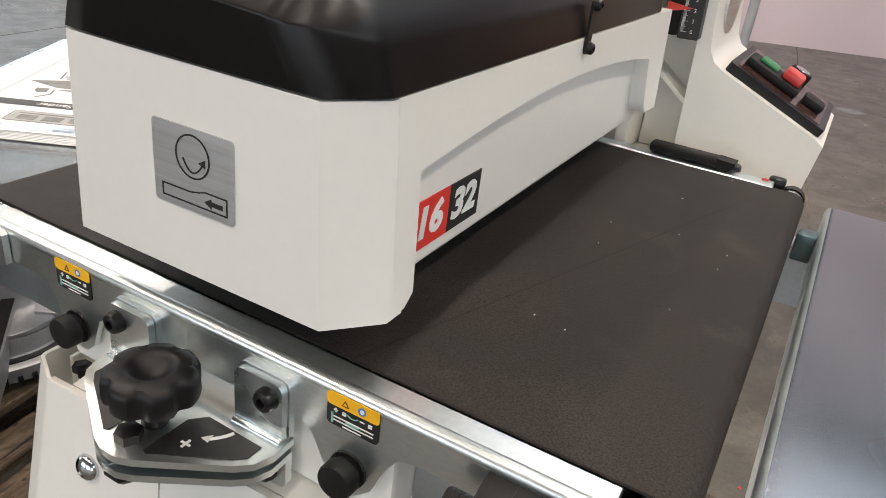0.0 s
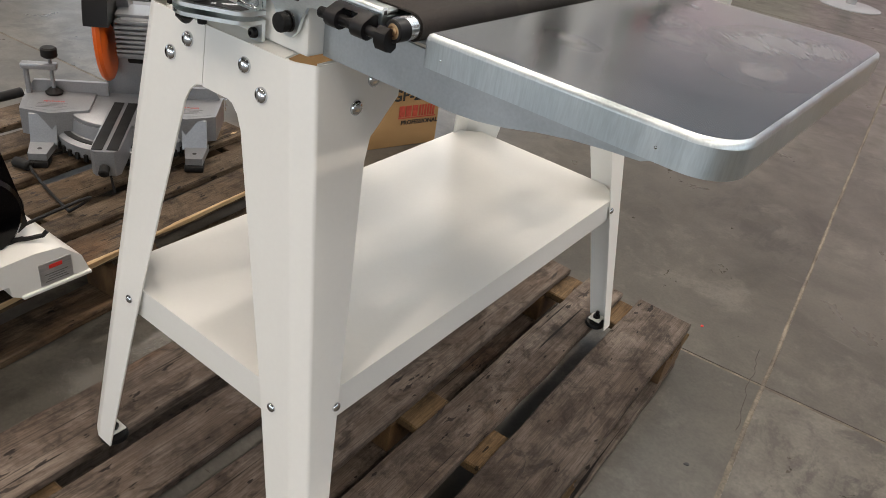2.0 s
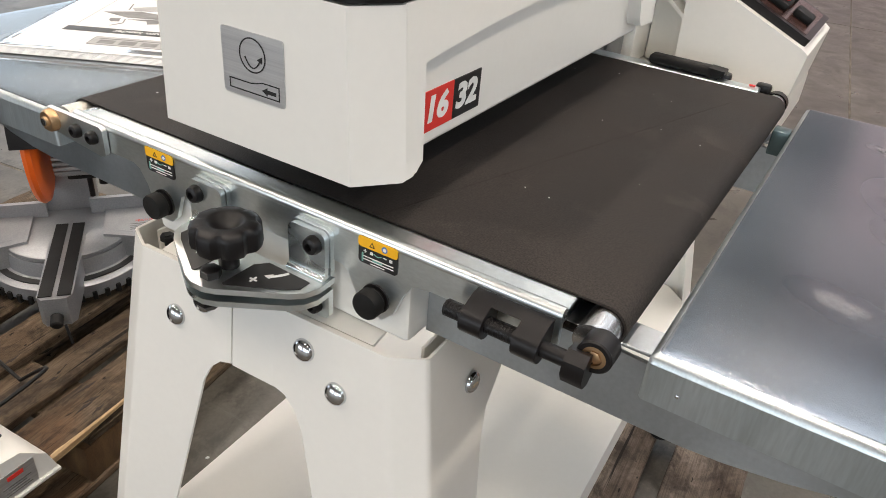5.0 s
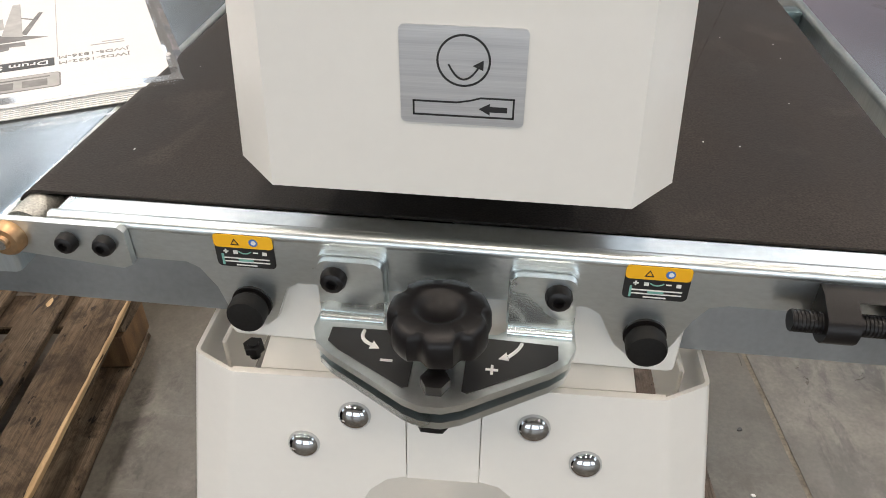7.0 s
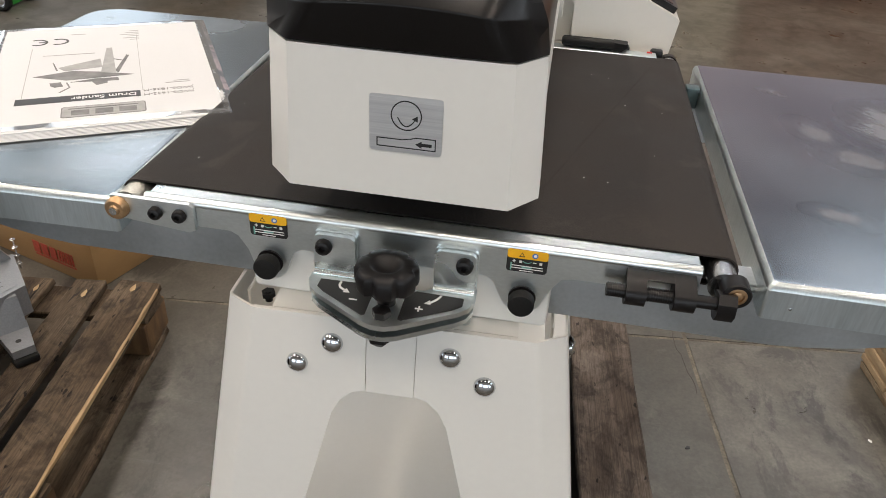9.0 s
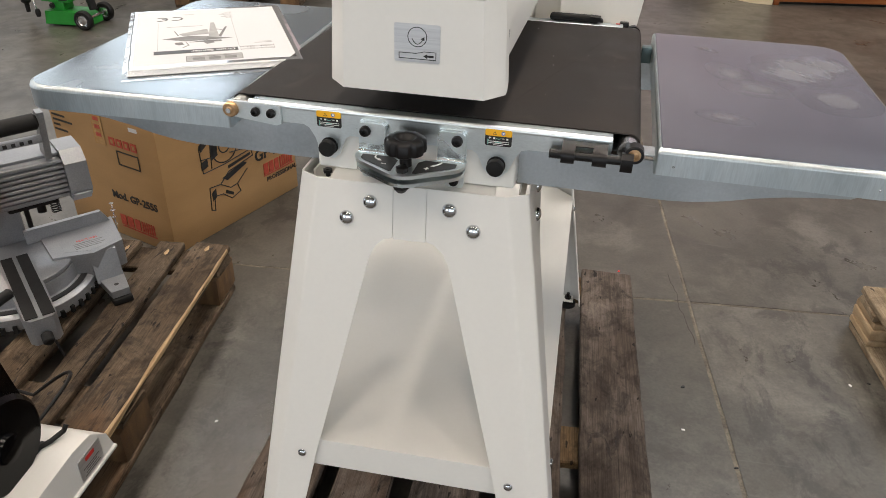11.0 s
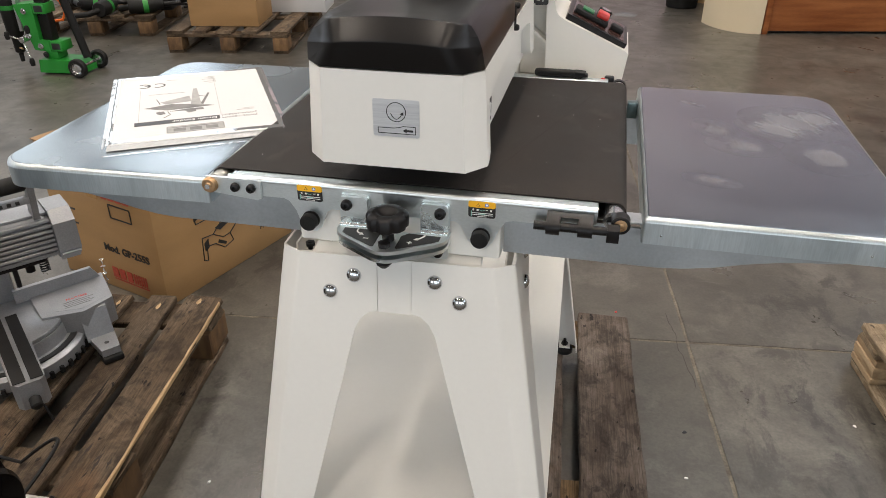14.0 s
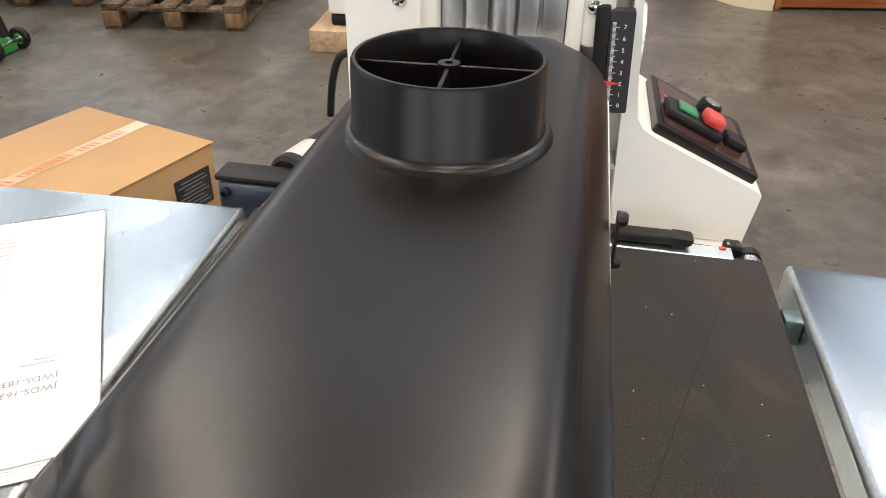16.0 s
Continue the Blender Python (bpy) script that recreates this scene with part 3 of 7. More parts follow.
def glazed(name, first, m, a0, a1, openings, watts, sill=0.9, head=3.9, paint=None):
    """A wall with tall windows along its own y; the room lies on its +x side."""
    cuts = [a0] + [v for w in openings for v in w] + [a1]
    piers = [box(-0.2, 0, a, b, 0, HIGH, 0) for a, b in zip(cuts[0::2], cuts[1::2])]
    for a, b in openings:
        piers.append(box(-0.2, 0, a, b, 0, sill, 0))
        piers.append(box(-0.2, 0, a, b, head, HIGH, 0))
    bm = join(*piers)
    bm.transform(m)
    structure(name, bm, paint or WALLW, "light painted wall with tall windows", "wall")
    for n, (a, b) in enumerate(openings):
        win = thing("window_%d" % (first + n), m @ pose(-0.1, (a + b) / 2, sill), "tall unseen window with grey frame, added for daylight", "window", kind="structure")
        w, h = (b - a) / 2, head - sill
        part("window_frame", join(box(-0.04, 0.04, -w, -w + 0.07, 0, h, 0.004), box(-0.04, 0.04, w - 0.07, w, 0, h, 0.004), box(-0.04, 0.04, -w + 0.07, w - 0.07, 0, 0.07, 0.004), box(-0.04, 0.04, -w + 0.07, w - 0.07, h - 0.07, h, 0.004), box(-0.03, 0.03, -0.035, 0.035, 0.07, h - 0.07, 0.004)), GREY_PAINT, win, local=True)
        for c in (-1, 1):
            p = part("pane", box(-0.004, 0.004, min(c * 0.035, c * (w - 0.07)), max(c * 0.035, c * (w - 0.07)), 0.07, h - 0.07, 0), PANE, win, local=True)
            p.visible_shadow = False
        la = bpy.data.lights.new("window_light", "AREA")
        la.shape, la.size, la.size_y, la.energy, la.color = "RECTANGLE", h - 0.2, b - a - 0.2, watts, (0.93, 0.97, 1.0)
        ob = new("window_light", la)
        ob.matrix_basis = m @ pose(0.03, (a + b) / 2, (sill + head) / 2, 0, -90, 0)


def hall():
    x0, x1, y0, y1 = HALL
    global FLOOR
    FLOOR = fl = structure("floor", box(x0 - 0.1, x1 + 0.1, y0 - 0.1, y1 + 0.1, -0.25, -0.0016, 0), JOINT, "grey polished concrete floor cast in slabs with mortar joints", "floor")
    gap = 0.0052
    side = 4.5
    turn = pose(CROSS.x, CROSS.y, 0, 0, 0, math.degrees(-TURN_F))
    n = 0
    for i in range(-4, 4):
        for k in range(-4, 4):
            bm = bmesh.new()
            a, b, c, d = i * side + gap, (i + 1) * side - gap, k * side + gap, (k + 1) * side - gap
            # wavy joints: the slab's rim is cut into short uneven steps
            rim = []
            for (p, q) in (((a, c), (b, c)), ((b, c), (b, d)), ((b, d), (a, d)), ((a, d), (a, c))):
                for s in range(140):
                    f = s / 140
                    x, y = p[0] + (q[0] - p[0]) * f, p[1] + (q[1] - p[1]) * f
                    w = 0.0030 * noise.noise((x * 3, y * 3, 3.1)) + 0.0010 * noise.noise((x * 23, y * 23, 1.7))
                    rim.append((x + w, y + w))
            low = [bm.verts.new((x, y, -0.02)) for x, y in rim]
            high = [bm.verts.new((x, y, 0)) for x, y in rim]
            top = bm.faces.new(high)
            for s in range(len(rim)):
                t = (s + 1) % len(rim)
                bm.faces.new((low[s], low[t], high[t], high[s]))
            bm.transform(turn)
            for co, no in (((x0, 0, 0), (-1, 0, 0)), ((x1, 0, 0), (1, 0, 0)), ((0, y0, 0), (0, -1, 0)), ((0, y1, 0), (0, 1, 0))):
                bmesh.ops.bisect_plane(bm, geom=bm.verts[:] + bm.edges[:] + bm.faces[:], plane_co=co, plane_no=no, clear_outer=True)
            if not bm.faces:
                bm.free()
                continue
            part("slab", bm, CONCRETE, fl)
    zig = [(0.46 + 0.06 * f + 0.012 * noise.noise((f * 5.0, 2.0, 0.0)) + 0.005 * noise.noise((f * 23.0, 7.0, 0.0)), 1.245 - 0.335 * f) for f in [i / 20 for i in range(21)]]
    zig += [(x + 0.0018 + 0.0009 * noise.noise((y * 60, 1.0, 3.0)), y) for x, y in reversed(zig)]
    crack = prism(zig, "z", -0.002, 0.0004, 0)
    part("floor_crack", crack, CRACK, fl, "thin dark crack in the concrete")
    spot = lathe([(0.095, -0.001), (0.092, 0.0006), (0, 0.0008)], 28, pose(0.34, 5.62, 0) @ Matrix.Diagonal((1.0, 1.0, 1, 1)))
    part("floor_cap", spot, GREY_PRINT, fl, "dark round cap in the concrete")
    # glazed walls: to the west, and unseen south windows added to light the fronts
    glazed("wall_west", 1, Matrix.Translation((x0, 0, 0)), y0, y1, WINDOWS, WINDOW_W)
    glazed("wall_south", 4, Matrix.Translation((0, y0, 0)) @ pose(0, 0, 0, 0, 0, 90), -x1, -x0, SOUTH, SOUTH_W, 0.25, 2.85)
    glazed("wall_east", 7, Matrix.Translation((x1, 0, 0)) @ pose(0, 0, 0, 0, 0, 180), -y1, -y0, BAND, BAND_W, 3.1, 5.9)
    ya, yb = ROOF_Y
    cuts = [x0] + [v for w in ROOF for v in w[:2]] + [x1]
    deck = [box(x0, x1, y0, ya, HIGH, HIGH + 0.2, 0), box(x0, x1, yb, y1, HIGH, HIGH + 0.2, 0)]
    deck += [box(a, b, ya, yb, HIGH, HIGH + 0.2, 0) for a, b in zip(cuts[0::2], cuts[1::2])]
    for n, (a, b, c) in enumerate(ROOF):
        if c < yb:
            deck.append(box(a, b, c, yb, HIGH, HIGH + 0.2, 0))
        w, d, mid = (b - a) / 2, (c - ya) / 2, (ya + c) / 2
        win = thing("window_%d" % (20 + n), pose((a + b) / 2, mid, HIGH + 0.1), "flat roof light with grey metal frame", "roof light", kind="structure")
        part("window_frame", join(box(-w, -w + 0.06, -d, d, -0.04, 0.04, 0.004), box(w - 0.06, w, -d, d, -0.04, 0.04, 0.004), box(-w + 0.06, w - 0.06, -d, -d + 0.06, -0.04, 0.04, 0.004), box(-w + 0.06, w - 0.06, d - 0.06, d, -0.04, 0.04, 0.004)), GREY_PAINT, win, local=True)
        p = part("pane", box(-w + 0.06, w - 0.06, -d + 0.06, d - 0.06, -0.004, 0.004, 0), PANE, win, local=True)
        p.visible_shadow = False
        la = bpy.data.lights.new("roof_light", "AREA")
        la.shape, la.size, la.size_y, la.energy, la.color = "RECTANGLE", 2 * w - 0.14, 2 * d - 0.14, ROOF_W * w * d * 4, (0.88, 0.96, 1.0)
        ob = new("roof_light", la)
        ob.matrix_basis = pose((a + b) / 2, mid, HIGH - 0.02)
    structure("ceiling", join(*deck), CEIL, "grey panelled hall ceiling", "ceiling")
    glazed("wall_northwest", 10, Matrix.Translation((0, WALL_L, 0)) @ pose(0, 0, 0, 0, 0, -90), x0, -2.5, NORTH, NORTH_W, 2.3, 5.9)
    far = [(-2.5, WALL_L), (x1, WALL_R), (x1, WALL_R + 0.3), (-2.5, WALL_L + 0.3)]
    structure("wall_north", prism(far, "z", 0, 2.7, 0), PINK, "pale pink painted hall wall", "wall")
    split = 0.28
    mx, my = -2.5 + (x1 + 2.5) * split, WALL_L + (WALL_R - WALL_L) * split
    # unseen panel, added so that the infeed table reflects a darker blue
    structure("wall_north_west_cladding", prism([far[0], (mx, my), (mx, my + 0.3), far[3]], "z", 2.7, HIGH, 0), DARK_WALL, "unseen blue-grey panel above the pink wall, added for the table's reflection", "wall")
    structure("wall_north_upper", prism([(mx, my), far[1], far[2], (mx, my + 0.3)], "z", 2.7, HIGH, 0), PINK, "pale pink upper wall", "wall")


WALL_L, WALL_R = 7.3, 11.76
hall()


def ceiling_light(x, y):
    th = thing("ceiling_light", pose(x, y, HIGH - 0.35), "white twin-tube fluorescent ceiling light", "ceiling light", "ceiling lights")
    part("housing", box(-0.14, 0.14, -0.75, 0.75, 0.06, 0.12, 0.01), WHITE, th, local=True)
    for dx in (-0.06, 0.06):
        part("lamp_tube", rod((dx, -0.72, 0.03), (dx, 0.72, 0.03), 0.018, 10), TUBE, th, local=True)
    for dy in (-0.6, 0.6):
        part("hanger", rod((0, dy, 0.12), (0, dy, 0.35), 0.004, 6), GREY_PAINT, th, local=True)
    la = bpy.data.lights.new("tube_light", "AREA")
    la.shape, la.size, la.size_y, la.energy, la.color = "RECTANGLE", 0.26, 1.45, LAMP_W, (1.0, 0.870, 0.750)
    ob = new("tube_light", la)
    ob.matrix_basis = pose(x, y, HIGH - 0.36)


LAMP_W = 104.0
for lx in (-6.2, -3.0, 0.2, 3.4):
    for ly in (-2.8, 0.6, 4.0):
        ceiling_light(lx, ly)


# ---- the drum sander ----
sander = thing("drum_sander", pose(0, 0.25, 0.838), "cream drum sander with black hood, dark belt and zinc side tables", "sander")


def dome_bolt(r=0.0085, h=0.005):
    prof = [(r, 0)] + [(r * math.cos(a), 0.0008 + h * math.sin(a)) for a in [math.pi / 2 * i / 6 for i in range(7)]]
    return lathe(prof, 18)


def cap_screw(r=0.0052, h=0.0055):
    """A button-head screw with a hexagon socket."""
    prof = [(r, 0), (r, h * 0.45), (r * 0.86, h * 0.85), (r * 0.6, h), (r * 0.42, h), (r * 0.40, h * 0.5), (0, h * 0.5)]
    return lathe(prof, 12)


DOME = to_mesh("bolt", dome_bolt(), BOLT)
DOME_S = to_mesh("bolt", dome_bolt(0.0062, 0.0036), BOLT)
SCREW = to_mesh("screw", cap_screw(), STEEL_BLACK)


def front_at(x, y, z):
    return pose(x, y, z, 90, 0, 0)


def base_casting():
    part("base_body", box(-0.114, 0.114, 0.008, 0.50, 0.838, 0.887, 0.004), WHITE, sander)


base_casting()


def conveyor():
    rail = [(-0.198, 0.891), (-0.125, 0.891), (-0.119, 0.888), (-0.112, 0.877), (-0.107, 0.860), (-0.100, 0.8545), (-0.090, 0.8545), (-0.084, 0.860),
            (-0.077, 0.879), (-0.071, 0.883), (0.066, 0.883), (0.072, 0.879), (0.080, 0.862), (0.088, 0.8545), (0.098, 0.8545), (0.106, 0.862),
            (0.113, 0.879), (0.119, 0.888), (0.127, 0.890), (0.211, 0.890), (0.211, 0.909), (-0.190, 0.909), (-0.198, 0.905)]
    near = prism(rail, "y", 0.001, 0.0045, 0.0006, 1)
    lip = rod((-0.190, 0.0048, 0.9085), (0.211, 0.0048, 0.9085), 0.0042, 12)
    top = box(-0.190, 0.211, 0.005, 0.0215, 0.9075, 0.9102, 0.0006, 1)
    bed = part("conveyor_bed", box(-0.19, 0.205, 0.006, 0.4515, 0.8885, 0.9035, 0.001, 1), ZINC, sander, "zinc-plated steel conveyor bed")
    part("near_rail", join(near, lip, top), ZINC, bed, "folded zinc rail with two tabs")
    part("far_rail", box(-0.190, 0.211, 0.452, 0.470, 0.8885, 0.9125, 0.001, 1), ZINC, bed)
    # warning labels and lock knobs on the two tabs
    for cx in (-0.0945, 0.094):
        part("warning_label", plate(0.0285, 0.0185, 0.0004, 0.0025, facing(cx, 0.0009, 0.9)), INK, bed, "yellow and black warning label")
        part("label_band", plate(0.0285, 0.0072, 0.0003, 0.002, facing(cx, 0.0004, 0.9057)), YELLOW, bed, "yellow warning band")
        tri = lathe([(0.0024, 0), (0.0024, 0.0002), (0.0016, 0.0002), (0.0016, 0)], 3, facing(cx - 0.004, 0.00005, 0.9050) @ pose(0, 0, 0, 0, 0, 90))
        part("warning_sign", tri, INK, bed)
        part("blue_sign", lathe([(0.0021, 0), (0.0021, 0.0002), (0, 0.0002)], 14, facing(cx + 0.005, 0.00005, 0.9056)), BLUE, bed)
        part("blue_sign_figure", lathe([(0.0012, 0), (0.0012, 0.0004), (0, 0.0004)], 8, facing(cx + 0.0052, 0.00005, 0.9057)), PRINT_WHITE, bed)
        marks = join(box(cx - 0.0115, cx + 0.0115, 0.0001, 0.0006, 0.8937, 0.8942, 0), box(cx - 0.0115, cx + 0.0115, 0.0001, 0.0006, 0.8957, 0.8962, 0),
                     box(cx - 0.005, cx + 0.005, 0.0001, 0.0006, 0.8918, 0.8923, 0), box(cx - 0.0095, cx - 0.0088, 0.0001, 0.0006, 0.8985, 0.9008, 0),
                     box(cx - 0.0103, cx - 0.0080, 0.0001, 0.0006, 0.8994, 0.8999, 0), box(cx + 0.004, cx + 0.0064, 0.0001, 0.0006, 0.8994, 0.8999, 0),
                     box(cx - 0.0055, cx - 0.0035, 0.0001, 0.0006, 0.8985, 0.9003, 0), box(cx + 0.0085, cx + 0.0105, 0.0001, 0.0006, 0.8985, 0.9003, 0))
        part("label_print", marks, PRINT_WHITE, bed)
        part("label_drawing", join(box(cx - 0.0035, cx + 0.0035, 0.0, 0.0005, 0.8945, 0.8956, 0), box(cx - 0.0115, cx - 0.0105, 0.0, 0.0005, 0.892, 0.898, 0), tube(bow((cx - 0.003, 0.0003, 0.9), (cx, 0.0003, 0.8988), (cx + 0.003, 0.0003, 0.9)), 0.0003, 5)), TEAL, bed)
    for cx in (-0.0955, 0.0935):
        prof = [(0.0075, 0), (0.0078, 0.004), (0.0086, 0.004), (0.0094, 0.0050), (0.0094, 0.0112), (0.0088, 0.0126), (0.0065, 0.0131), (0, 0.0129)]
        kn = lathe(prof, 40, front_at(cx, 0.0015, 0.869))
        part("lock_knob", kn, RUBBER, bed, "ribbed black plastic lock knob")
        part("washer", rod((cx, 0.0014, 0.869), (cx, -0.0005, 0.869), 0.010, 20), STEEL_BLACK, bed)
    # carrier plate of the drive roller
    pl = part("bearing_plate", prism([(-0.214, 0.8935), (-0.155, 0.8875), (-0.150, 0.890), (-0.150, 0.9085), (-0.153, 0.911), (-0.214, 0.911)], "y", -0.0035, 0.0005, 0.001), ZINC, sander)
    for x in (-0.179, -0.1605):
        shared("screw", SCREW, front_at(x, -0.0035, 0.9015), pl)
    bush = part("bush", join(lathe([(0.0, 0.0075), (0.0035, 0.0075), (0.0042, 0.0060), (0.0072, 0.006), (0.0085, 0.0045), (0.0088, 0)], 20, front_at(-0.2085, -0.0035, 0.902))), BRASS, sander, "copper-coloured bush")
    part("pin", rod((-0.2085, -0.010, 0.902), (-0.2085, -0.0118, 0.902), 0.0030, 12), CHROME, bush)
    # belt round its rollers
    r, zc, xa, xb = 0.0125, 0.899, -0.2075, 0.2275
    outer, inner = [], []
    for i in range(13):
        a = radians(90 + 180 * i / 12)
        outer.append((xa + r * math.cos(a), zc + r * math.sin(a)))
        inner.append((xa + (r - 0.0016) * math.cos(a), zc + (r - 0.0016) * math.sin(a)))
    for i in range(13):
        a = radians(-90 + 180 * i / 12)
        outer.append((xb + r * math.cos(a), zc + r * math.sin(a)))
        inner.append((xb + (r - 0.0016) * math.cos(a), zc + (r - 0.0016) * math.sin(a)))
    rings = [[(x, y, z) for x, z in prof] for y, prof in ((0.0225, inner), (0.0225, outer), (0.455, outer), (0.455, inner))]
    bm = loft(rings + [rings[0]], cap=False)
    bmesh.ops.remove_doubles(bm, verts=bm.verts, dist=1e-6)
    belt = part("conveyor_belt", bm, BELT, sander, "dark brown abrasive conveyor belt")
    part("belt_seam", prism([(0.0764, 0.0235), (0.0776, 0.0235), (0.2141, 0.4545), (0.2129, 0.4545)], "z", 0.9112, 0.9116, 0), SEAM, belt, "dark worn belt seam")
    dust = random.Random(21)
    speck = to_mesh("dust_speck", lathe([(0.0007, 0), (0.0005, 0.0003), (0, 0.0004)], 6), PRINT_WHITE)
    for i in range(26):
        shared("dust_speck", speck, pose(dust.uniform(-0.19, 0.22), dust.uniform(0.03, 0.45), 0.9113, 0, 0, dust.uniform(0, 90)) @ Matrix.Diagonal((dust.uniform(0.5, 1.4), dust.uniform(0.4, 1.0), 1, 1)), belt)
    part("drive_roller", rod((xa, 0.006, zc), (xa, 0.468, zc), r - 0.002, 24), KNURL, sander, "knurled steel drive roller")
    part("idler_roller", rod((xb, 0.004, zc), (xb, 0.468, zc), r - 0.002, 24), CHROME, sander, "bright steel idler roller")


SEAM = surf("belt_seam_glue", (0.0088, 0.0062, 0.0047), (0.0200, 0.0145, 0.0112), 40, (0.62, 0.80), fine=300, fine_amt=0.4, bump=0.3, spec=0.30)
KNURL = surf("knurled_steel", (0.45, 0.45, 0.42), (0.58, 0.57, 0.52), 80, (0.35, 0.5), metal=0.9, fine=900, fine_amt=0.2, bump=0.8, bump_dist=0.0008)
conveyor()


def take_up():
    """Belt tensioner: a forked black bracket, a threaded rod and an eye round the idler's end."""
    hook = [(0.001, 0.9068), (-0.0055, 0.9062)] + [(-0.0105 - 0.0088 * math.cos(radians(v)), 0.8945 + 0.0088 * math.sin(radians(v))) for v in (48, 25, 0, -25, -50, -75, -95)] + [(-0.004, 0.8870), (0.001, 0.8900)]
    arms = [prism(hook, "x", u, v, 0.0008) for u, v in ((0.1615, 0.1750), (0.1930, 0.2075))]
    web = prism([(0.001, 0.9066), (-0.0055, 0.9060), (-0.0085, 0.9045), (-0.0060, 0.9025), (0.001, 0.9025)], "x", 0.1740, 0.1940, 0.0006)
    br = part("take_up_bracket", join(web, *arms), STEEL_BLACK, sander, "blackened cast take-up bracket")
    y, z = -0.0105, 0.8945
    rodm = rod((0.149, y, z), (0.222, y, z), 0.0046, 16)
    rings = join(*[rod((0.1495 + 0.0016 * i, y, z), (0.1503 + 0.0016 * i, y, z), 0.0050, 12) for i in range(28)])
    part("threaded_rod", join(rodm, rings), STEEL_BLACK, br)
    ax = along((0.2340, 0.004, 0.9010), (0.2340, -0.02, 0.9010))
    eye = join(prism([(y + 0.008, 0.901), (y - 0.002, 0.9035), (y - 0.0075, 0.899), (y - 0.0085, 0.891), (y - 0.005, 0.8845), (y + 0.002, 0.8825), (y + 0.0075, 0.886)], "x", 0.2215, 0.2335, 0.0012),
               lathe([(0.0096, 0), (0.0096, 0.0125), (0.0088, 0.0135), (0.0066, 0.0135), (0.0066, 0)], 28, ax), box(0.224, 0.234, -0.010, 0.001, 0.890, 0.8985, 0.002))
    e = part("take_up_eye", eye, STEEL_BLACK, sander, "black eye round the roller end")
    part("bush", lathe([(0.0066, 0), (0.0066, 0.0130), (0.0046, 0.0132), (0.0044, 0.0118), (0, 0.0118)], 20, ax), BRASS, e, "bronze bush")
    part("pin", lathe([(0.0034, 0.0116), (0.0034, 0.0128), (0.0028, 0.0131), (0, 0.0131)], 6, ax), BRASS, e)
    # no real hollow: a black plate stands in for the shade inside
    part("rail_end_hole", box(0.2108, 0.2116, 0.0035, 0.0065, 0.9068, 0.9103, 0), INK, sander, "black plate painted as the shade in the rail's hollow end")


def far_take_up():
    """The same tensioner on the far rail, of which the top shows."""
    br = part("take_up_bracket", box(0.160, 0.180, 0.470, 0.484, 0.893, 0.9165, 0.003), STEEL_BLACK, sander, "blackened far take-up bracket")
    part("take_up_eye", box(0.205, 0.220, 0.470, 0.482, 0.890, 0.9150, 0.003), STEEL_BLACK, sander)
    part("threaded_rod", rod((0.170, 0.477, 0.905), (0.226, 0.477, 0.903), 0.0035, 12), STEEL_BLACK, br)
    part("red_tag", box(0.200, 0.206, 0.4645, 0.468, 0.9127, 0.9138, 0.0003, 1), RED, sander, "red paint mark on the far rail")
    part("far_roller_cap", lathe([(0.0115, 0), (0.0115, 0.010), (0.009, 0.012), (0, 0.012)], 24, along((0.2275, 0.468, 0.899), (0.2275, 0.49, 0.899))), STEEL_BLACK, sander)


take_up()
far_take_up()


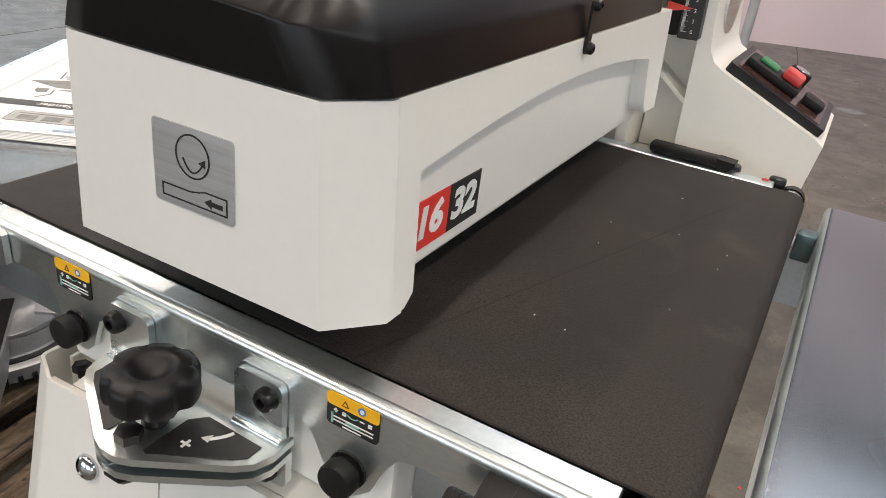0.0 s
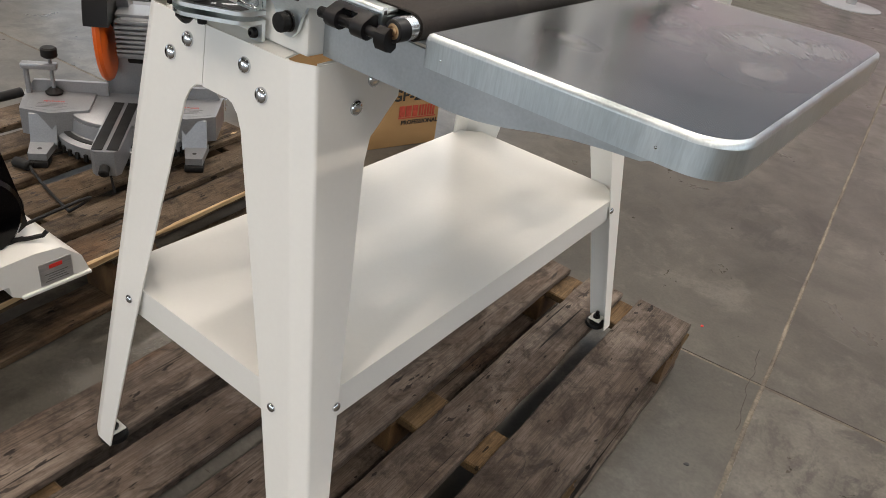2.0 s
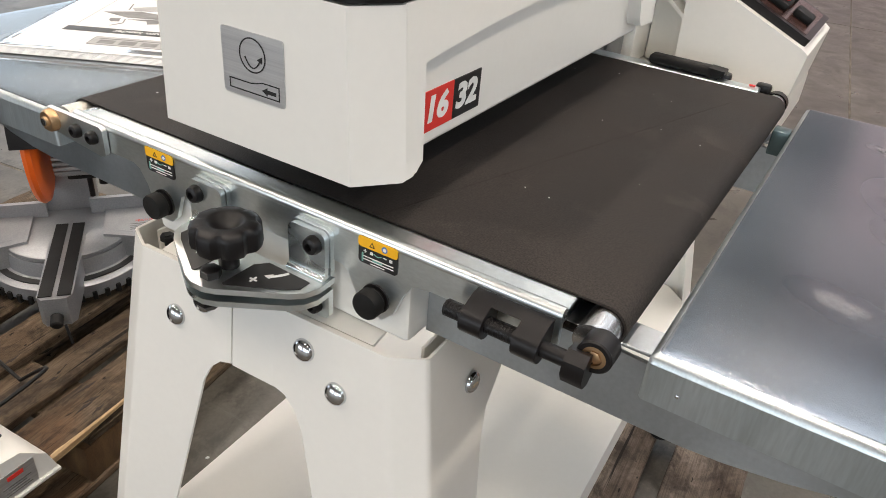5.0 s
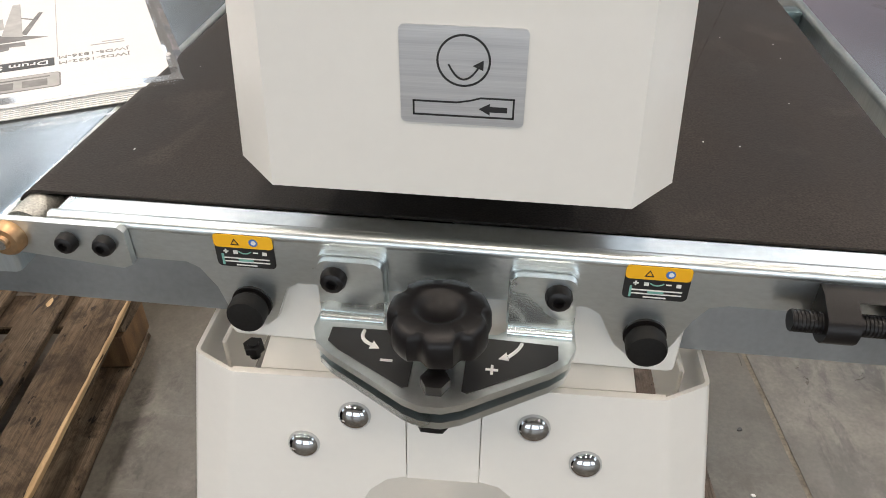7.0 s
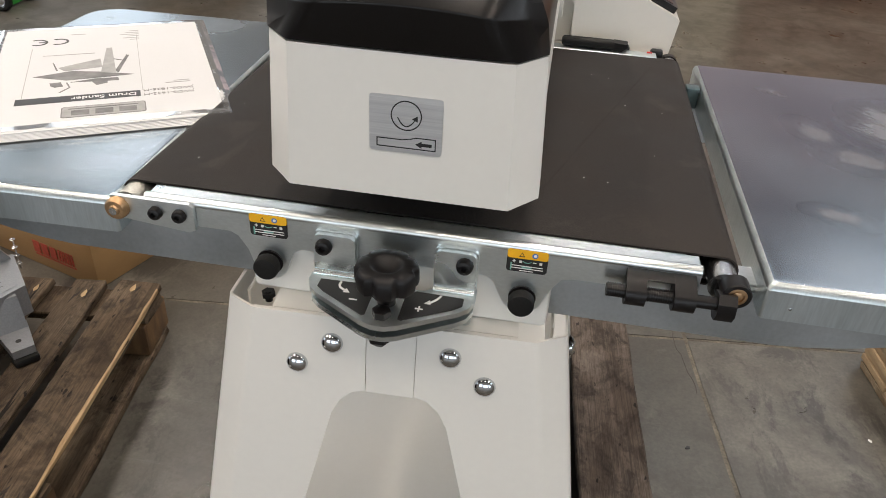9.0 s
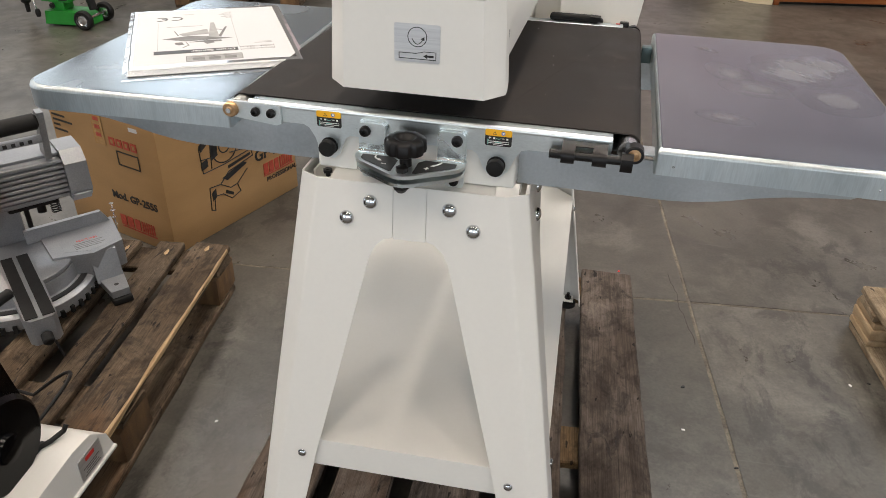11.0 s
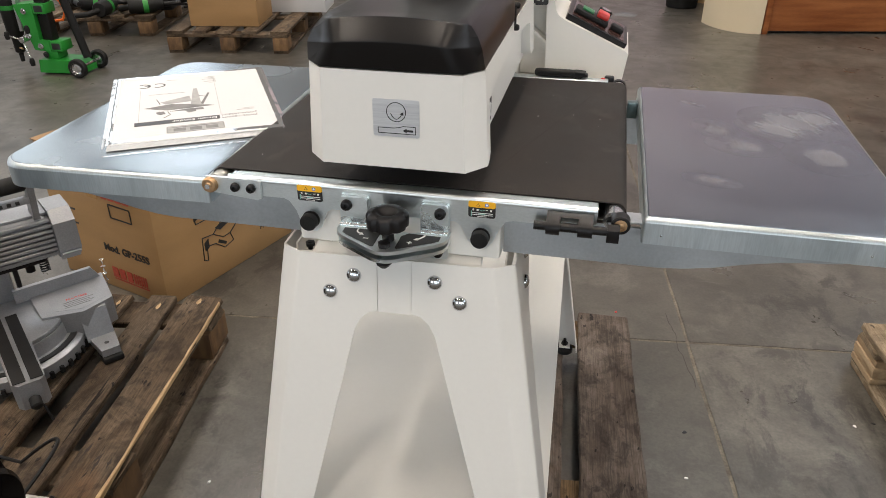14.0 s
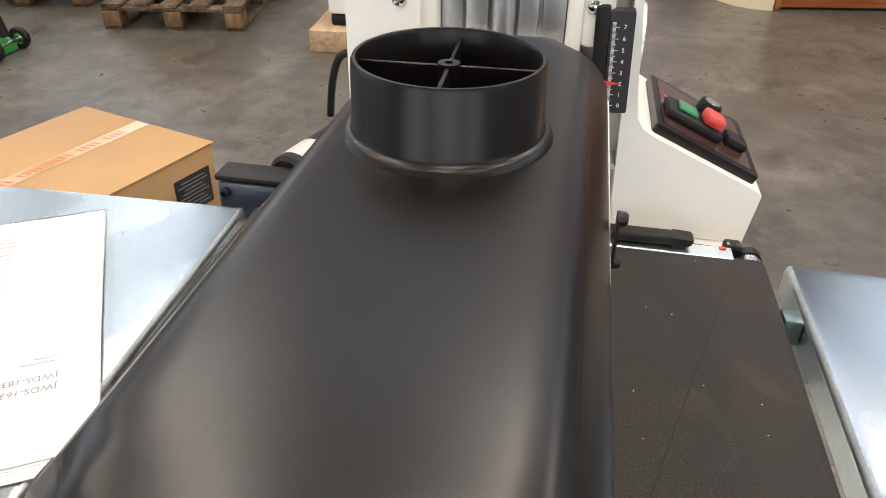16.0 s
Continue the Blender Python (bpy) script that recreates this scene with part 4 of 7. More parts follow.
def tilt_bracket():
    """The zinc double plate with tabs, the lobed knob and its printed decals."""
    def outline(k, tabs):
        pts = [(-0.060 * k, 0.001), (-0.0605 * k, -0.014), (-0.057 * k, -0.0235), (-0.050 * k, -0.030), (-0.012, -0.0535), (-0.004, -0.0565), (0.005, -0.0565), (0.013, -0.0535),
               (0.051 * k, -0.030), (0.058 * k, -0.0235), (0.0615 * k, -0.014), (0.061 * k, 0.001)]
        return pts + ([(0.030, 0.001), (0.029, -0.006), (0.024, -0.010), (-0.022, -0.010), (-0.027, -0.006), (-0.028, 0.001)] if tabs else [])
    tops = [prism(outline(1, True), "z", 0.8660, 0.8700, 0.0008)]
    for a, b in ((-0.0585, -0.028), (0.030, 0.0595)):
        tops.append(prism(rounded(a, b, 0.866, 0.9035, (0, 0, 0.005, 0.005)), "y", -0.0065, -0.0025, 0.001))
        tops.append(prism(rounded(a - 0.001, b + 0.001, 0.872, 0.9045, (0, 0, 0.005, 0.005)), "y", -0.0022, 0.0015, 0.001))
        tops.append(rod((a, -0.0065, 0.8705), (b, -0.0065, 0.8705), 0.0032, 10))
    up = part("tilt_bracket", tops[0], ZINC, sander, "bright zinc-plated tilt bracket with two tabs")
    for tab in (tops[1:4], tops[4:7]):
        part("bracket_tab", join(*tab), ZINC, up)
    for x in (-0.0505, 0.0515):
        shared("screw", to_mesh("screw", cap_screw(0.0062, 0.006), STEEL_BLACK), front_at(x, -0.0065, 0.8945), up)
    low = [prism(outline(0.98, False), "z", 0.8568, 0.8608, 0.0008)]
    for a, b in ((-0.0575, -0.036), (0.038, 0.0585)):
        low.append(prism(rounded(a, b, 0.8375, 0.860, (0.004, 0.004, 0, 0)), "y", -0.002, 0.0025, 0.001))
    lo = part("lower_bracket", join(*low), ZINC, sander, "zinc-plated lower plate of the tilt bracket")
    for x in (-0.047, 0.048):
        shared("screw", to_mesh("screw", cap_screw(0.0055, 0.006), STEEL_BLACK), front_at(x, -0.002, 0.8455), lo)
    # decals: two dark fields with arrows and signs
    for s in (-1, 1):
        f = [(s * 0.0525 + 0.001, -0.0135), (s * 0.0525 + 0.001, -0.0225), (s * 0.047 + 0.001, -0.0275), (s * 0.014 + 0.001, -0.0475), (s * 0.0115 + 0.001, -0.0465), (s * 0.0115 + 0.001, -0.020), (s * 0.019, -0.0125)]
        part("decal", prism(f, "z", 0.8702, 0.8706, 0), INK, up, "black printed turning-direction decal")
        arc = tube(bow((s * 0.036 + 0.001, -0.0145, 0.8708), (s * 0.037 + 0.001 - 0.003, -0.019, 0.8708), (s * 0.030 + 0.001, -0.024, 0.8708), 8), 0.0009, 6) if s > 0 else tube(bow((-0.036, -0.0145, 0.8708), (-0.0355, -0.020, 0.8708), (-0.031, -0.0235, 0.8708), 8), 0.0009, 6)
        hx, hy = (s * 0.0285 + 0.001, -0.0255) if s > 0 else (-0.0295, -0.0255)
        head = prism([(hx - 0.0025 * s, hy), (hx + 0.0022 * s, hy - 0.0005), (hx + 0.0008 * s, hy + 0.0045)], "z", 0.8704, 0.8710, 0)
        sx, sy = s * 0.0235 + 0.001, -0.0325
        sign = box(sx - 0.0028, sx + 0.0028, sy - 0.0006, sy + 0.0006, 0.8704, 0.8710, 0)
        if s > 0:
            sign = join(sign, box(sx - 0.0006, sx + 0.0006, sy - 0.0028, sy + 0.0028, 0.8704, 0.8711, 0))
        part("arrow_print", join(arc, head, sign), PRINT_WHITE, up)
    # knob
    n = 84
    rings = []
    cx, cy = 0.001, -0.0295
    for r, z, k in ((0.0100, 0.8855, 0.0), (0.0200, 0.8856, 0.9), (0.0224, 0.8870, 1.0), (0.0232, 0.8905, 1.0), (0.0230, 0.8980, 1.0), (0.0218, 0.9008, 0.85), (0.0195, 0.9022, 0.45), (0.0130, 0.9028, 0.0), (0.0112, 0.9024, 0), (0.0098, 0.9008, 0), (0.0070, 0.8984, 0), (0.0035, 0.8970, 0), (0.0004, 0.8966, 0)):
        ring = []
        for i in range(n):
            a = 2 * math.pi * i / n
            lobe = max(0.0, math.cos(7 * a + 0.6) - 0.15) ** 1.1
            rr = 0.97 * r * (1 - 0.15 * k * lobe)
            ring.append((cx + rr * math.cos(a), cy + rr * math.sin(a), z))
        rings.append(ring)
    part("lobed_knob", loft(rings), STEEL_BLACK, up, "black seven-lobed plastic knob")
    part("spindle", join(rod((cx, cy, 0.8445), (cx, cy, 0.890), 0.0048, 12), rod((cx, cy, 0.8702), (cx, cy, 0.8855), 0.0065, 16), lathe([(0.0066, 0), (0.0066, 0.005), (0.0055, 0.0056), (0, 0.0056)], 6, pose(cx, cy - 0.0150, 0.8700))), STEEL_BLACK, up, "black spindle and hexagon head")
    part("lock_nut", lathe([(0.0, 0), (0.004, 0.0015), (0.0095, 0.0075), (0.0095, 0.010)], 6, pose(cx, cy - 0.0185, 0.8462)), RUBBER, lo, "black nut under the bracket")


tilt_bracket()


def side_table(x_in, x_out, y0, y1, label, name, turn=0.0):
    """A folded zinc pan with rounded outer corners, hollow beneath."""
    a, b = min(x_in, x_out), max(x_in, x_out)
    r = 0.036
    radii = (0.003, r, r, 0.003) if x_out > x_in else (r, 0.003, 0.003, r)
    pts = rounded(a, b, y0, y1, radii, 8)
    cx, cy = (a + b) / 2, (y0 + y1) / 2

    def ring(z, inset, pts=pts):
        return [(x + (cx - x) * inset / (abs(cx - x) + 1e-9) if abs(cx - x) > inset else cx, y + (cy - y) * inset / (abs(cy - y) + 1e-9), z) for x, y in pts]
    zt = 0.9055
    rings = [ring(zt - 0.004, 0.0022), ring(zt - 0.029, 0.0022), ring(zt - 0.029, 0), ring(zt - 0.0056, 0), ring(zt - 0.0056, 0.0001), ring(zt - 0.0020, 0.0012), ring(zt - 0.0003, 0.0040), ring(zt, 0.0060), ring(zt, 0.0140)]
    swing = Matrix.Translation((x_in, 0, 0)) @ pose(0, 0, 0, 0, 0, turn) @ Matrix.Translation((-x_in, 0, 0))
    rings = [[swing @ Vector(q) for q in r] for r in rings]
    top = part(name, loft(rings[6:]), ZINC_INFEED if name == "infeed_table" else ZINC_TOP, sander, label, angle=50)
    part("table_rim", loft(rings[:7], cap=False), ZINC_RIM, top, "folded galvanised rim", angle=50)
    return top


side_table(0.2565, 0.5245, 0.006, 0.466, "zinc sheet side table with worn protective-film patches", "infeed_table")
side_table(-0.2145, -0.4835, 0.000, 0.462, "zinc sheet side table carrying the manual", "outfeed_table", 1.9)
for x in (0.275, 0.47):
    shared("rivet", DOME_S, front_at(x, 0.0065, 0.887) @ Matrix.Scale(0.22, 4), sander)
for x in (-0.24, -0.46):
    shared("rivet", DOME_S, front_at(x, 0.0005, 0.887) @ Matrix.Scale(0.22, 4), sander)


infeed = [o for o in sander.children if o.name == "infeed_table"][0]
DISC = bpy.data.meshes.new("disc")
DISC.from_pydata([(math.cos(2 * math.pi * i / 32), math.sin(2 * math.pi * i / 32), 0) for i in range(32)], [], [tuple(range(32))])


def soft_patch(name, material, parent, x, y, z, rx, ry, turn, label):
    me = DISC.copy()
    me.materials.append(material)
    ob = shared(name, me, pose(x, y, z, 0, 0, turn) @ Matrix.Diagonal((rx, ry, 1, 1)), parent, label)
    ob.visible_shadow = False
    return ob


for n, (x, y, rx, ry, turn, mat) in enumerate(((0.452, 0.335, 0.075, 0.060, -52, FILM_STREAK), (0.486, 0.360, 0.050, 0.036, -64, FILM_STREAK), (0.428, 0.300, 0.060, 0.040, -45, FILM_STREAK), (0.378, 0.232, 0.046, 0.036, -22, FILM_HAZE), (0.352, 0.288, 0.028, 0.048, 18, FILM_HAZE), (0.331, 0.392, 0.020, 0.010, -40, FILM_HAZE), (0.331, 0.116, 0.034, 0.020, -20, FILM_HAZE), (0.470, 0.215, 0.050, 0.060, 0, FILM_HAZE))):
    soft_patch("film_residue", mat, infeed, x, y, 0.90572 + 0.00004 * n, rx, ry, turn, "hazy streaked film residue")


def table_arm(s, y):
    web = [(0.1145, 0.8885), (0.470, 0.8715), (0.455, 0.864), (0.425, 0.8615), (0.395, 0.858), (0.365, 0.8525), (0.335, 0.845), (0.305, 0.8400), (0.28, 0.838), (0.1145, 0.838)]
    web = [(s * x, z) for x, z in web]
    top = box(min(s * 0.1145, s * 0.262), max(s * 0.1145, s * 0.262), y, y + 0.024, 0.8862, 0.8885, 0.0006, 1)
    return part("table_arm", join(prism(web, "y", y, y + 0.003, 0.0006, 1), top), ZINC_DULL, sander, "zinc sheet arm under the side table")


for s in (-1, 1):
    for y in (0.028, 0.392):
        table_arm(s, y)
# small block, darker and bluer than the zinc arms
part("table_hinge", box(0.2415, 0.2560, 0.386, 0.404, 0.8792, 0.9020, 0.0015), HINGE, sander, "dark blue-green steel hinge block")


# ---- the sanding head ----
def head():
    arch = [(0.043 + 0.362 * f, 0.997 + 0.0225 * math.sin(math.pi * min(1, 0.12 + 0.70 * f)) - 0.004 * f) for f in [i / 16 for i in range(17)]]
    skin = [(0.0235, 1.0400), (0.0235, 0.9408), (0.034, 0.9418), (0.041, 0.947), (0.0425, 0.985)] + arch + [(0.409, 0.985), (0.414, 0.965), (0.420, 0.957), (0.455, 0.955), (0.455, 1.0400)]
    sides = []
    for s in (-1, 1):
        lo, hi = sorted((s * 0.0795, s * 0.0955))
        bm = prism(skin, "x", lo, hi, 0.002)
        # a little draft: the shell is narrower at the top
        for v in bm.verts:
            if abs(v.co.x) > 0.085:
                v.co.x -= s * 0.0055 * max(0, min(1, (v.co.z - 0.94) / 0.10))
        sides.append(bm)
    core = box(-0.0805, 0.0805, 0.016, 0.452, 0.9440, 1.0398, 0.003)
    # nose: a flat front with slanted cheeks
    front = [(-0.074, -0.004, 0.9405), (0.0765, -0.004, 0.9405), (0.0725, -0.004, 1.0395), (-0.0695, -0.004, 1.0395)]
    back = [(-0.0955, 0.0195, 0.9405), (0.0955, 0.0195, 0.9405), (0.0898, 0.0195, 1.0395), (-0.0898, 0.0195, 1.0395)]
    nose = loft([[Vector(p) for p in front], [Vector(p) for p in back], [Vector(p) + Vector((0, 0.012, 0)) for p in back]])
    soften(nose, 0.0028, 3)
    h = part("head_housing", join(core, nose, *sides), WHITE, sander, "cream-painted housing of the sanding head", angle=45)
    # front plaque with its turning-direction drawing
    y = -0.0042
    part("direction_plaque", plate(0.0475, 0.0385, 0.0006, 0.002, facing(0.0065, y, 0.9935)), PLAQUE, h, "brushed aluminium turning-direction plaque")
    c = facing(0.0068, y - 0.0007, 1.0)
    ring = lathe([(0.0101, 0), (0.0101, 0.0002), (0.0093, 0.0002), (0.0093, 0)], 48, c)
    bx0, bx1, bz0, bz1, t = -0.0125, 0.0265, 0.9775, 0.9838, 0.0007
    frame_bars = join(box(bx0, bx1, y - 0.0009, y - 0.0007, bz0, bz0 + t, 0), box(bx0, bx0 + t, y - 0.0009, y - 0.0007, bz0, bz1, 0), box(bx1 - t, bx1, y - 0.0009, y - 0.0007, bz0, bz1 + 0.0022, 0),
                      box(bx0, 0.0045, y - 0.0009, y - 0.0007, bz1 - t, bz1, 0), box(0.0135, bx1, y - 0.0009, y - 0.0007, bz1 + 0.0022 - t, bz1 + 0.0022, 0),
                      prism([(0.0045, bz1 - t), (0.0100, bz1 + 0.0004), (0.0135, bz1 + 0.0022 - t), (0.0135, bz1 + 0.0022), (0.0098, bz1 + 0.001), (0.0045, bz1)], "y", y - 0.0009, y - 0.0007, 0))
    arrow = prism([(0.0130, 0.9812), (0.0172, 0.9836), (0.0172, 0.9823), (0.0238, 0.9823), (0.0238, 0.9801), (0.0172, 0.9801), (0.0172, 0.9788)], "y", y - 0.0009, y - 0.0007, 0)
    swing = tube(bow((0.0012, y - 0.0008, 0.9985), (0.0068, y - 0.0008, 0.9928), (0.0128, y - 0.0008, 0.9982), 10), 0.0004, 5)
    tip = prism([(0.0142, 1.0005), (0.0103, 0.9982), (0.0142, 0.9965)], "y", y - 0.0009, y - 0.0007, 0)
    part("plaque_drawing", join(ring, frame_bars, arrow, swing, tip), INK, h)
    # model number, red and black halves
    xs = 0.0812
    lab = []
    for y0, y1, mat, txt, mid in ((0.058, 0.0945, RED, "16", 0.0755), (0.0945, 0.129, INK, "32", 0.1115)):
        z0, z1 = 0.9535, 0.9800
        part("model_label", prism([(y0, z0), (y1, z0), (y1, z1), (y0, z1)], "x", 0.0803, xs, 0), mat, h, "red and black model number label")
        part("model_number", lettering(txt, 0.0225, facing(xs + 0.0002, mid, 0.9668, "right") @ HEAVY, 0.0002, 0.0009), PRINT_WHITE, h)
    return h


HEAVY = Matrix(((1.18, 0.16, 0, 0), (0, 1, 0, 0), (0, 0, 1, 0), (0, 0, 0, 1)))
housing = head()


def hood():
    def ring(x0, x1, yn, zf, arch, side, ys, zs, rear):
        """One level of the moulding: an arched front edge, slanted cheeks, long sides and a rear end with cut corners."""
        front = []
        for i in range(11):
            f = i / 10
            front.append((x0 + (x1 - x0) * f, yn + 0.0015 * (2 * f - 1) ** 4, zf + arch * (1 - (2 * f - 1) ** 2)))
        back = [(side, ys, zs), (side - 0.002, rear - 0.034, zs), (side - 0.028, rear, zs), (-side + 0.028, rear, zs), (-side + 0.002, rear - 0.034, zs), (-side, ys, zs)]
        return front + back
    rings = [ring(-0.0705, 0.0735, -0.0050, 1.0408, 0.0, 0.0905, 0.0185, 1.0408, 0.456),
             ring(-0.0560, 0.0610, -0.0105, 1.0648, 0.0034, 0.0880, 0.0150, 1.0590, 0.458),
             ring(-0.0554, 0.0604, -0.0098, 1.0664, 0.0036, 0.0866, 0.0160, 1.0630, 0.458),
             ring(-0.0568, 0.0626, -0.0052, 1.0730, 0.0038, 0.0825, 0.0185, 1.0715, 0.458),
             ring(-0.0590, 0.0655, 0.0030, 1.0842, 0.0040, 0.0752, 0.0240, 1.0800, 0.457),
             ring(-0.0592, 0.0657, 0.0038, 1.0850, 0.0040, 0.0744, 0.0250, 1.0807, 0.456),
             ring(-0.0590, 0.0655, 0.0048, 1.0854, 0.0040, 0.0736, 0.0262, 1.0814, 0.456),
             ring(-0.0570, 0.0633, 0.0120, 1.0863, 0.0024, 0.0700, 0.0330, 1.0856, 0.454),
             ring(-0.0515, 0.0575, 0.0240, 1.0872, 0.0010, 0.0640, 0.0430, 1.0872, 0.450),
             ring(-0.0440, 0.0490, 0.0340, 1.0876, 0.0003, 0.0540, 0.0540, 1.0877, 0.442)]
    hd = part("dust_hood", loft(rings), BLACK, sander, "black moulded plastic dust hood", angle=70)
    prof = [(0.0570, 1.0870), (0.0556, 1.0905), (0.0540, 1.0920), (0.0523, 1.0928), (0.0512, 1.0950), (0.0503, 1.128), (0.0495, 1.1298), (0.0478, 1.1298), (0.0470, 1.128), (0.0475, 1.0915), (0.0, 1.0915)]
    m = pose(PORT[0], PORT[1], 0)
    part("dust_port", lathe(prof, 64, m), BLACK, hd, "round black dust-extraction port")
    arms = [box(-0.0468, 0.0468, -0.0011, 0.0011, 1.112, 1.1245, 0.0004, 1), box(-0.0011, 0.0011, -0.0468, 0.0468, 1.112, 1.1245, 0.0004, 1), lathe([(0.0022, 1.110), (0.0058, 1.110), (0.0058, 1.1258), (0.0022, 1.1258), (0.0022, 1.110)], 20)]
    bm = join(*arms)
    bm.transform(m @ pose(0, 0, 0, 0, 0, 2))
    part("port_cross", bm, BLACK, hd, "moulded cross inside the port")
    # latch strap on the flank
    st = part("latch", join(prism(rounded(0.2325, 0.2405, 1.030, 1.064, (0.0038,) * 4), "x", 0.0905, 0.0922, 0.0006)), STEEL_BLACK, hd, "black latch strap")
    for z in (1.0600, 1.0340):
        shared("screw", SCREW, facing(0.0922, 0.2365, z, "right") @ Matrix.Scale(0.75, 4), st)


PORT = (-0.003, 0.263)
hood()


def column():
    """The rear uprights with the aluminium slide between them, and the depth scale."""
    right = [(0.110, 0.889), (0.2315, 0.889), (0.2380, 0.9390), (0.2310, 0.9440), (0.1370, 0.9860), (0.1260, 0.9925), (0.1195, 1.003), (0.1160, 1.030), (0.1100, 1.100), (0.1060, 1.330), (0.0960, 1.330), (0.1040, 1.040)]
    r = part("right_upright", prism(right, "y", 0.520, 0.672, 0.0045, 3), WHITE, sander, "cream upright that widens into the switch box", angle=45)
    # the recessed web behind the scale, with its diagonal rib
    part("web", box(0.064, 0.1085, 0.560, 0.600, 0.889, 1.330, 0.002), WHITE, r)
    part("rib", prism([(0.066, 0.977), (0.108, 0.945), (0.108, 0.950), (0.066, 0.983)], "y", 0.530, 0.5595, 0.001, 1), WHITE, r)
    part("boss", box(0.062, 0.088, 0.512, 0.5595, 1.062, 1.330, 0.006, 3), WHITE, r)
    left = [(-0.135, 0.889), (-0.071, 0.889), (-0.071, 1.330), (-0.118, 1.330), (-0.135, 1.12)]
    lf = part("left_upright", prism(left, "y", 0.505, 0.655, 0.0045, 3), WHITE, sander, "cream left upright", angle=45)
    part("flange", box(0.050, 0.0635, 0.512, 0.60, 0.889, 1.325, 0.003), WHITE, r)
    part("flange", box(-0.073, -0.057, 0.512, 0.60, 0.889, 1.325, 0.003), WHITE, lf)
    part("top_bridge", box(-0.120, 0.115, 0.515, 0.65, 1.331, 1.352, 0.005), WHITE, sander, "cream bridge over the uprights")
    fins = [box(-0.056, 0.049, 0.535, 0.60, 0.889, 1.33, 0.001)]
    for a, b in ((-0.056, -0.038), (-0.035, -0.016), (0.010, 0.026), (0.030, 0.049)):
        fins.append(box(a, b, 0.526, 0.536, 0.889, 1.33, 0.001))
    fins.append(rod((-0.003, 0.531, 0.889), (-0.003, 0.531, 1.33), 0.011, 20))
    part("slide_column", join(*fins), ALU, sander, "grooved aluminium slide column")
    part("rear_base", join(box(-0.135, 0.232, 0.470, 0.674, 0.846, 0.888, 0.004), box(-0.090, 0.066, 0.452, 0.51, 0.960, 1.040, 0.006)), WHITE, sander, "cream rear base and head carriage")
    for x, z in ((-0.088, 1.094), (-0.088, 0.99)):
        shared("bolt", DOME_S, front_at(x, 0.5045, z), sander)
    shared("bolt", DOME_S, front_at(0.071, 0.5115, 1.096), sander)
    # depth scale, leaning a little with its upright
    lean = Matrix.Translation((0.108, 0, 1.011)) @ pose(0, 0, 0, 0, -2.6, 0) @ Matrix.Translation((-0.106, 0.015, -1.012))

    def leant(bm):
        bm.transform(lean)
        return bm
    sc = part("depth_scale", leant(prism(rounded(0.0865, 0.106, 1.012, 1.097, (0.002,) * 4), "y", 0.492, 0.5045, 0.001)), INK, sander, "black depth scale with white figures")
    part("scale_backing", leant(box(0.0745, 0.0862, 0.4905, 0.5042, 1.014, 1.101, 0.002)), RUBBER, sc, "black backing of the scale")
    ticks = []
    for i in range(0, 75):
        z = 1.0185 + 0.00094 * i
        w = 0.0055 if i % 10 == 0 else 0.0038 if i % 5 == 0 else 0.0027
        ticks.append(box(0.0885, 0.0885 + w, 0.4914, 0.4919, z, z + 0.00035, 0))
    part("scale_ticks", leant(join(*ticks)), PRINT_WHITE, sc)
    for i in range(8):
        part("scale_figure", leant(lettering(str(i), 0.0050, facing(0.0985, 0.4916, 1.0187 + 0.0094 * i), 0.0002)), PRINT_WHITE, sc)
    part("pointer", prism([(0.0750, 1.0325), (0.0985, 1.0385), (0.0750, 1.0415)], "y", 0.5000, 0.5018, 0.0003, 1), RED_BTN, sander, "red depth pointer")
    # maker's plate on the flank: a plain silver field
    part("side_badge", prism([(0.597 + 0.036 * math.cos(v), 1.045 + 0.036 * math.sin(v)) for v in [2 * math.pi * i / 40 for i in range(40)]], "x", 0.1120, 0.1185, 0.0015), PLAQUE, r, "silver badge plate")
    # sloping switch panel
    ang = math.degrees(math.atan2(0.0440, 0.0955))
    m = pose(0.1818, 0.597, 0.9627, 0, ang, 0)
    bez = prism(rounded(-0.0530, 0.0530, -0.066, 0.066, (0.004,) * 4), "z", -0.002, 0.0115, 0.0025)
    bez.transform(m)
    pan = part("switch_panel", bez, BLACK, sander, "black sloping switch panel")
    bm = prism(rounded(-0.046, 0.046, -0.058, 0.058, (0.002,) * 4), "z", 0.0116, 0.0122, 0)
    bm.transform(m)
    part("panel_overlay", bm, PANEL, pan, "dark glossy panel overlay")

    def on(bm):
        bm.transform(m)
        return bm
    part("switch_body", on(box(-0.044, 0.014, -0.040, -0.002, 0.012, 0.0205, 0.003)), RUBBER, pan, "black switch housing")
    part("start_button", on(box(-0.034, -0.014, -0.030, -0.008, 0.0205, 0.0240, 0.0015)), GREEN_BTN, pan, "green start button")
    part("stop_button", on(box(-0.009, 0.011, -0.033, -0.010, 0.0205, 0.0310, 0.003)), RED_BTN, pan, "red stop button")
    part("warning_triangle", on(lathe([(0.008, 0.0122), (0.008, 0.0126), (0, 0.0126)], 3, pose(-0.036, 0.016, 0, 0, 0, 30))), RED_BTN, pan, "red warning triangle")
    part("speed_knob", on(lathe([(0.0115, 0.012), (0.0115, 0.026), (0.0105, 0.028), (0.0085, 0.0282), (0.0080, 0.0275), (0, 0.0275)], 28, pose(0.004, 0.020, 0))), RUBBER, pan, "black speed dial")
